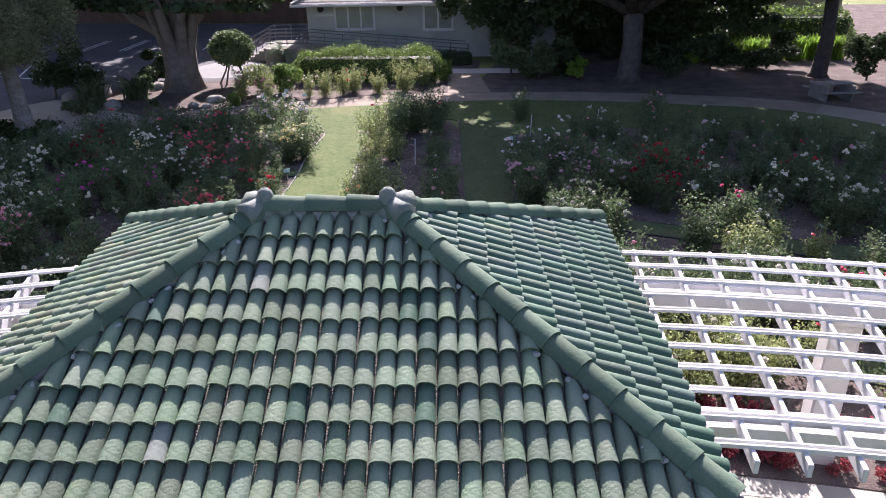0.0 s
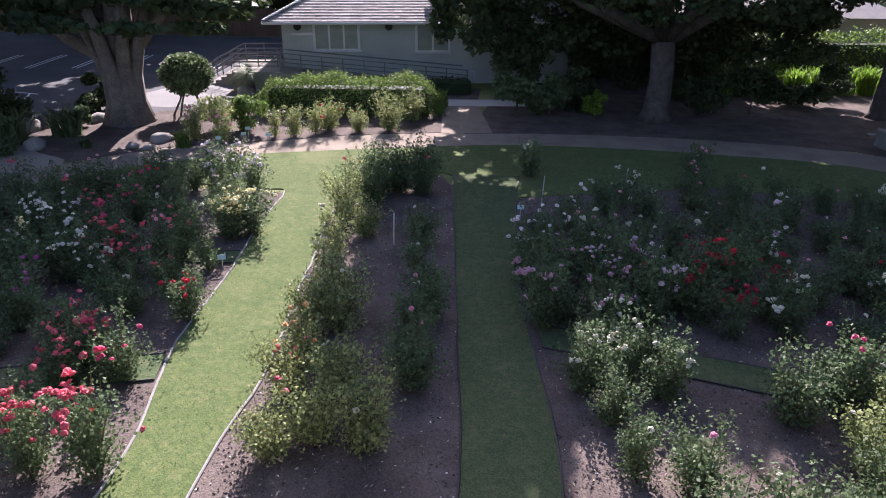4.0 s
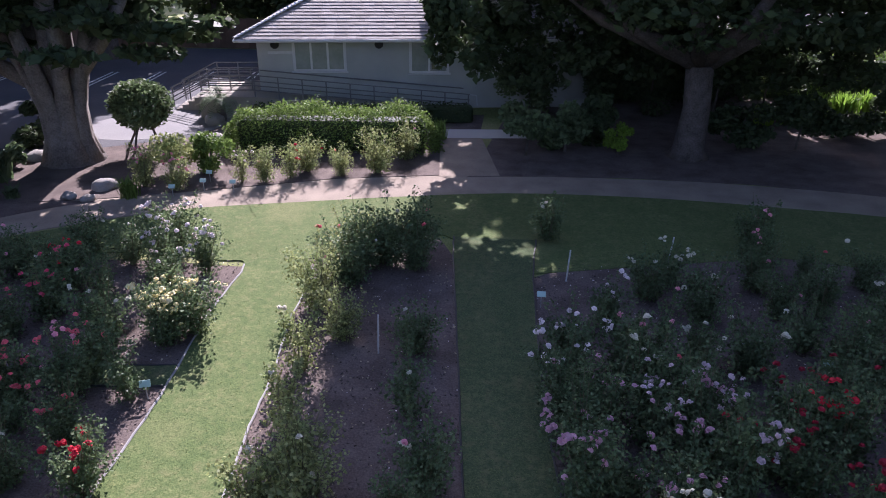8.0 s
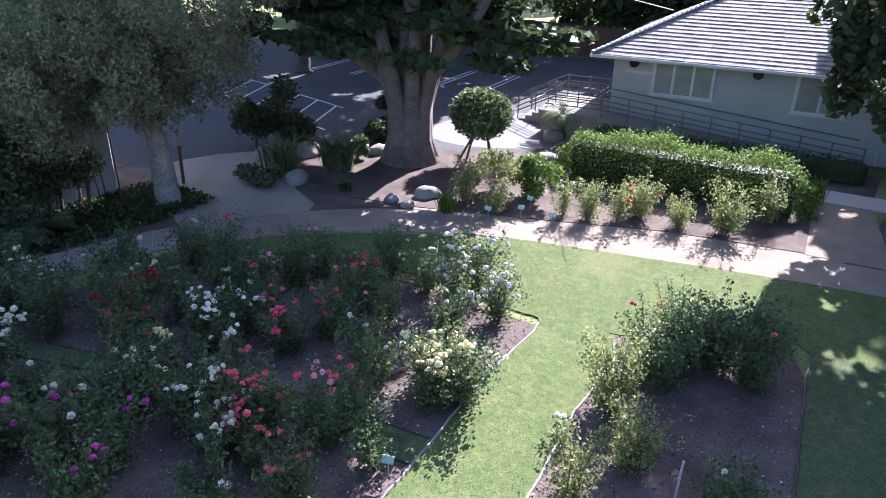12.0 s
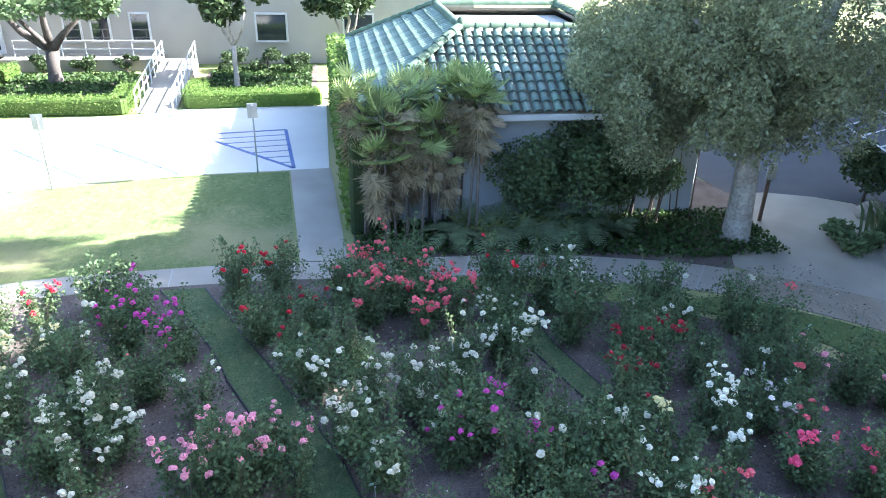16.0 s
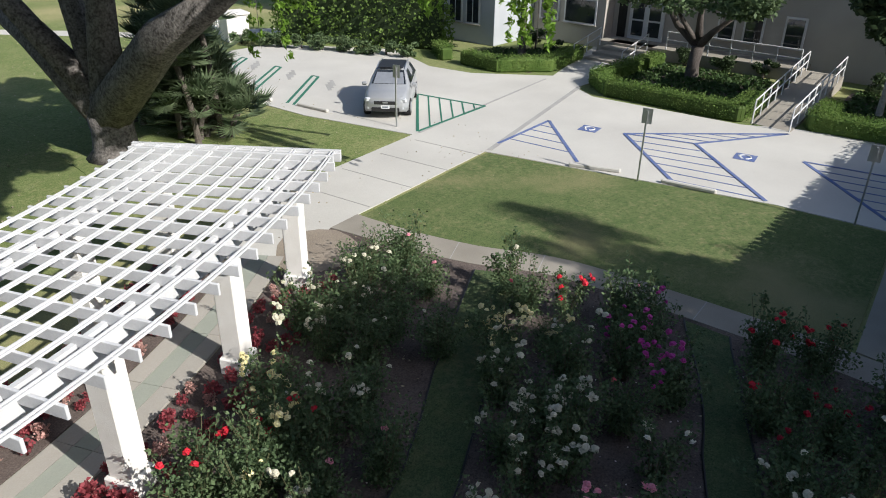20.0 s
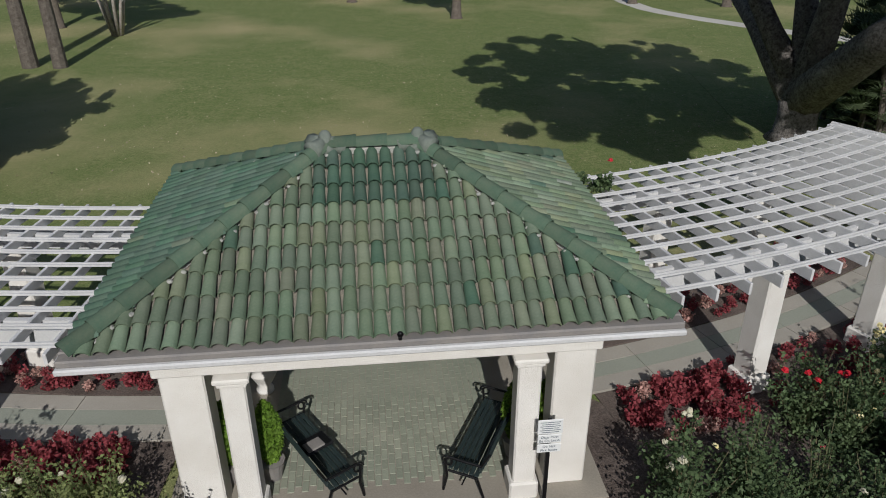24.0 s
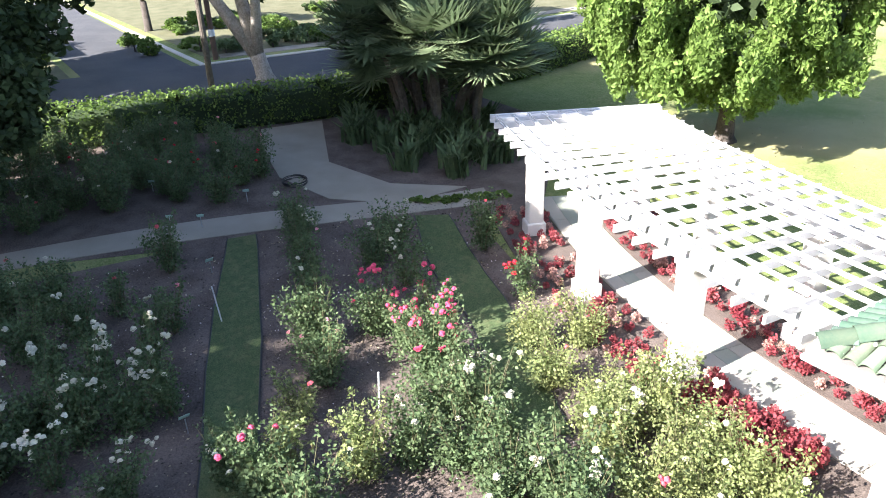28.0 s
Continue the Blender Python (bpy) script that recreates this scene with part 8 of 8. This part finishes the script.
for k in range(30):
    rr = random.Random(k + 130)
    blade_clump("dark bird of paradise clump under the palms", 20.6 + rr.uniform(-1.8, 6.0), 8.4 + rr.uniform(-2.6, 2.6), 60, 1.6, 0.11, ROSELEAF, upright=0.62)
flat("palm_bed", [(18.2, 8.6), (18.6, 11.0), (22.4, 12.4), (28.6, 10.6), (28.8, 4.6), (21, 3.6)], 0.018, SOIL, "shaded soil under the palm grove", "soil")
for k in range(7):
    shrub("yellow-green groundcover strip by the path", 17.4 - 0.17 * k, 11.6 - 0.42 * k, 0.32, 0.32, 0.1, 300, HEDGELEAF, 0.06, "groundcover")
street = flat("street", [(38.5, 60), (32.5, 12), (33.5, 0), (40, -40), (49, -40), (43.5, 0), (43.5, 12), (50, 60)], 0.012, ASPHALT, "asphalt street with dappled shade", "road")
flat("side_street", [(43.2, 19.5), (43.0, 13.6), (90, 19.5), (90, 25.0)], 0.016, ASPHALT, "asphalt side street leading away", "road")
flat("far_kerb", [(43.6, 13.2), (43.6, 0), (49, -40), (49.4, -40), (44.0, 0), (44.0, 12.9), (90, 19.05), (90, 19.4)], 0.06, PALE, "pale concrete street kerb", "kerb", 0.1)
flat("far_pavement", [(45.2, 11.7), (45.2, 0), (50.4, -40), (51.7, -40), (46.5, 0), (46.5, 11.5)], 0.03, CONCRETE, "grey concrete street pavement", "pavement", 0.06)
pole = thing("utility_pole", "tall dark wooden utility pole by the hedge", "pole", pose(32.5, 14.6, 0, 0, -4, 0))
part("shaft", tube([(0, 0, 0), (0, 0, 10)], [0.15, 0.11], 10), PALMBARK, pole)
pole = thing("street_pole", "brown street pole on the far pavement", "pole", pose(45.0, 12.0, 0))
part("shaft", tube([(0, 0, 0), (0, 0, 9)], [0.17, 0.13], 10), WOOD, pole)
part("band", tube([(0, 0, 1.4), (0, 0, 1.8)], 0.19, 10), SIGNW, pole)
tree("plane_tree", "pale-barked plane tree by the street", 37.6, 10.9, [(0, 0, 0.2, 0.46), (0.1, 0.1, 0.8, 0.4), (0.2, 0.2, 1.3, 0.42)], [(2.4, 3.4, 8.0, 0.3), (0.9, 1.4, 9.0, 0.3), (-0.3, -0.2, 8.5, 0.24)],
     crown(crown_rng, 24, -0.5, 0.5, 10.5, 5.0, 5.0, 3.0, 0.3), 7000, 0.3, HEDGELEAF, PALEBARK)
for x, y in ((47, 22), (52, 8), (47, -4), (60, 14), (46, -18), (55, 34), (44, 42), (38, -20), (62, -2)):
    tree("street_tree", "leafy street tree before houses", x, y, [(0, 0, 0.1, 0.3), (0, 0, 2.2, 0.24)], [(-1, 0.5, 4.6, 0.1), (1, 0, 5, 0.1)], crown(crown_rng, 16, 0, 0, 5.8, 3.8, 3.8, 3.0, 0.36), 3000, 0.32, DARKLEAF)
far_house = thing("street_house", "small green house across the street", "house", pose(58, 21.5, 0, 0, 0, 8))
part("wall", box(0, 8, 1.6, 11, 9, 3.2, 0.02), WALL, far_house)
part("roof", ([(-6.2, 2.9, 3.2), (6.2, 2.9, 3.2), (6.2, 13.1, 3.2), (-6.2, 13.1, 3.2), (-3, 8, 5.2), (3, 8, 5.2)], [(0, 1, 5, 4), (1, 2, 5), (2, 3, 4, 5), (3, 0, 4), (3, 2, 1, 0)]), SHINGLE, far_house)
for x, y in ((50, 21.5), (52, 22.4), (54, 22.8), (49, 15.5), (51, 16.0), (53.5, 16.2)):
    shrub("rounded front garden shrub across the street", x, y, 0.9, 0.9, 0.55, 500, HEDGELEAF, 0.16)
# coil of hose and drain cover on the side path
hose = thing("garden_hose", "coiled black garden hose on the path", "hose", pose(21.1, 14.3, 0.03))
part("coil", tube([((0.45 + 0.05 * math.sin(t * 0.7)) * math.cos(t), (0.40 + 0.05 * math.cos(t * 0.9)) * math.sin(t), 0.02 + 0.006 * t) for t in np.linspace(0, 25, 120)], 0.016, 5), EDGE, hose)
# dark woods that close the view
for k in range(40):
    a = radians(9 * k)
    rr = random.Random(k + 300)
    x, y = 105 * math.sin(a) + rr.uniform(-8, 8), 105 * math.cos(a) + rr.uniform(-8, 8)
    tree("distant_tree", "distant dark tree at the edge of view", x, y, [(0, 0, 0.1, 0.4), (0, 0, 3.0, 0.3)], [(-1, 0.5, 6, 0.12), (1, 0, 6.5, 0.12)], crown(crown_rng, 14, 0, 0, 6.5, 6.5, 6.5, 5.5, 0.4), 900, 0.9, DARKLEAF)

# sago palm in the angle of the ramp
sago = thing("sago_palm", "small sago palm with stiff feathery fronds by the ramp", "palm", pose(-12.0, 43.0, 0))
part("trunk", tube([(0, 0, 0), (0.02, 0, 0.45), (0, 0.03, 0.95)], [0.24, 0.2, 0.2], 10), PALMBARK, sago)


def fronds(seed, n, long, lift, leaflet, z0):
    """Feathery fronds that arch out from one crown, as an array of leaflets."""
    rg = np.random.RandomState(seed)
    out = []
    for k in range(n):
        a, rise = rg.uniform(0, 6.283), rg.uniform(0.2, 1.1) * lift
        c, s = math.cos(a), math.sin(a)
        spine = [np.array((c * long * q, s * long * q, z0 + long * (0.9 * rise * q - 0.75 * q * q))) for q in np.linspace(0.08, 1, 17)]
        side = np.array((-s, c, 0.0))
        for m, (p0, p1) in enumerate(zip(spine, spine[1:])):
            way = (p1 - p0) / np.linalg.norm(p1 - p0)
            w = leaflet * math.sin(math.pi * (m + 2) / 19)
            for sg in (-1, 1):
                tip = p0 + sg * side * w + way * w * 0.5
                out.append([p0 - way * 0.02, p0 + way * 0.02, tip + way * 0.012, tip - way * 0.012])
    return np.array(out)


tagged(part("fronds", quads(fronds(14, 26, 1.2, 1.0, 0.22, 1.0)), PALMLEAF, sago), kind="stuff")
for k, (x, y, w) in enumerate(((-19.0, 21.6, 1.2), (-18.9, 22.5, 1.4), (-19.1, 23.4, 1.3), (-18.8, 24.2, 1.1), (-18.9, 20.8, 0.9), (-18.7, 25.0, 0.9))):
    fern = thing("tree_fern", "large feathery light green fern by the annex", "fern", pose(x, y, 0), "ferns by the annex")
    part("stump", tube([(0, 0, 0), (0, 0, 0.35)], [0.09, 0.07], 8), BARK, fern)
    tagged(part("fronds", quads(fronds(60 + k, 16, w, 1.2, 0.24, 0.35)), PALMLEAF, fern), kind="stuff")
# overhead wire to the house
wire = thing("overhead_wire", "thin pale service wire above the house roof", "cable")
part("wire", tube([(-22.5 + 15.2 * q, 65 - 24.6 * q, 4.65 + 1.0 * q - 0.3 * q * (1 - q)) for q in np.linspace(0, 1, 12)], 0.014, 5), SIGNW, wire)
# balustraded pier at the far corner of the bays
pier = thing("gate_pier", "white plastered pier with capstone and balustrade", "pier", pose(-28.9, -19.0, 0, 0, 0, 75))
part("shaft", box(0, 0, 0.75, 1.3, 1.3, 1.5, 0.03), STUCCO, pier)
part("capstone", box(0, 0, 1.57, 1.5, 1.5, 0.14, 0.03), STUCCO, pier)
part("rail", box(-3.2, 0, 1.3, 5.2, 0.3, 0.16, 0.03), STUCCO, pier)
part("plinth", box(-3.2, 0, 0.15, 5.2, 0.35, 0.3, 0.03), STUCCO, pier)
for k in range(12):
    part("baluster", tube([(-0.9 - 0.42 * k, 0, z) for z in (0.3, 0.45, 0.7, 1.0, 1.22)], [0.09, 0.06, 0.11, 0.06, 0.08], 8), STUCCO, pier, soft=True)

# front gardens across the street: low mixed planting
flat("front_garden", [(45.8, 12.4), (45.7, 0), (51.5, -40), (95, -40), (95, 19.0)], 0.02, LEAFMULCH, "leaf-strewn front garden across the street", "soil")
flat("corner_garden", [(44.5, 20.2), (90, 25.6), (90, 60), (51, 60)], 0.02, LEAFMULCH, "leaf-strewn corner garden across the street", "soil")
for k in range(84):
    rr = random.Random(k + 500)
    x, y = (46.5 + 16 * rr.random() ** 1.4, rr.uniform(-3, 12.5)) if k % 3 else (47 + 14 * rr.random(), rr.uniform(22.2, 30))
    w = rr.uniform(0.6, 1.5)
    shrub("low rounded garden shrub across the street", x, min(y, 12.0 + (x - 46) * 0.12) if y < 15 else max(y, 21.8 + (x - 47) * 0.13), w, w, rr.uniform(0.25, 0.6), 420, (OAKLEAF, HEDGELEAF, ROSELEAF)[k % 3], 0.17)
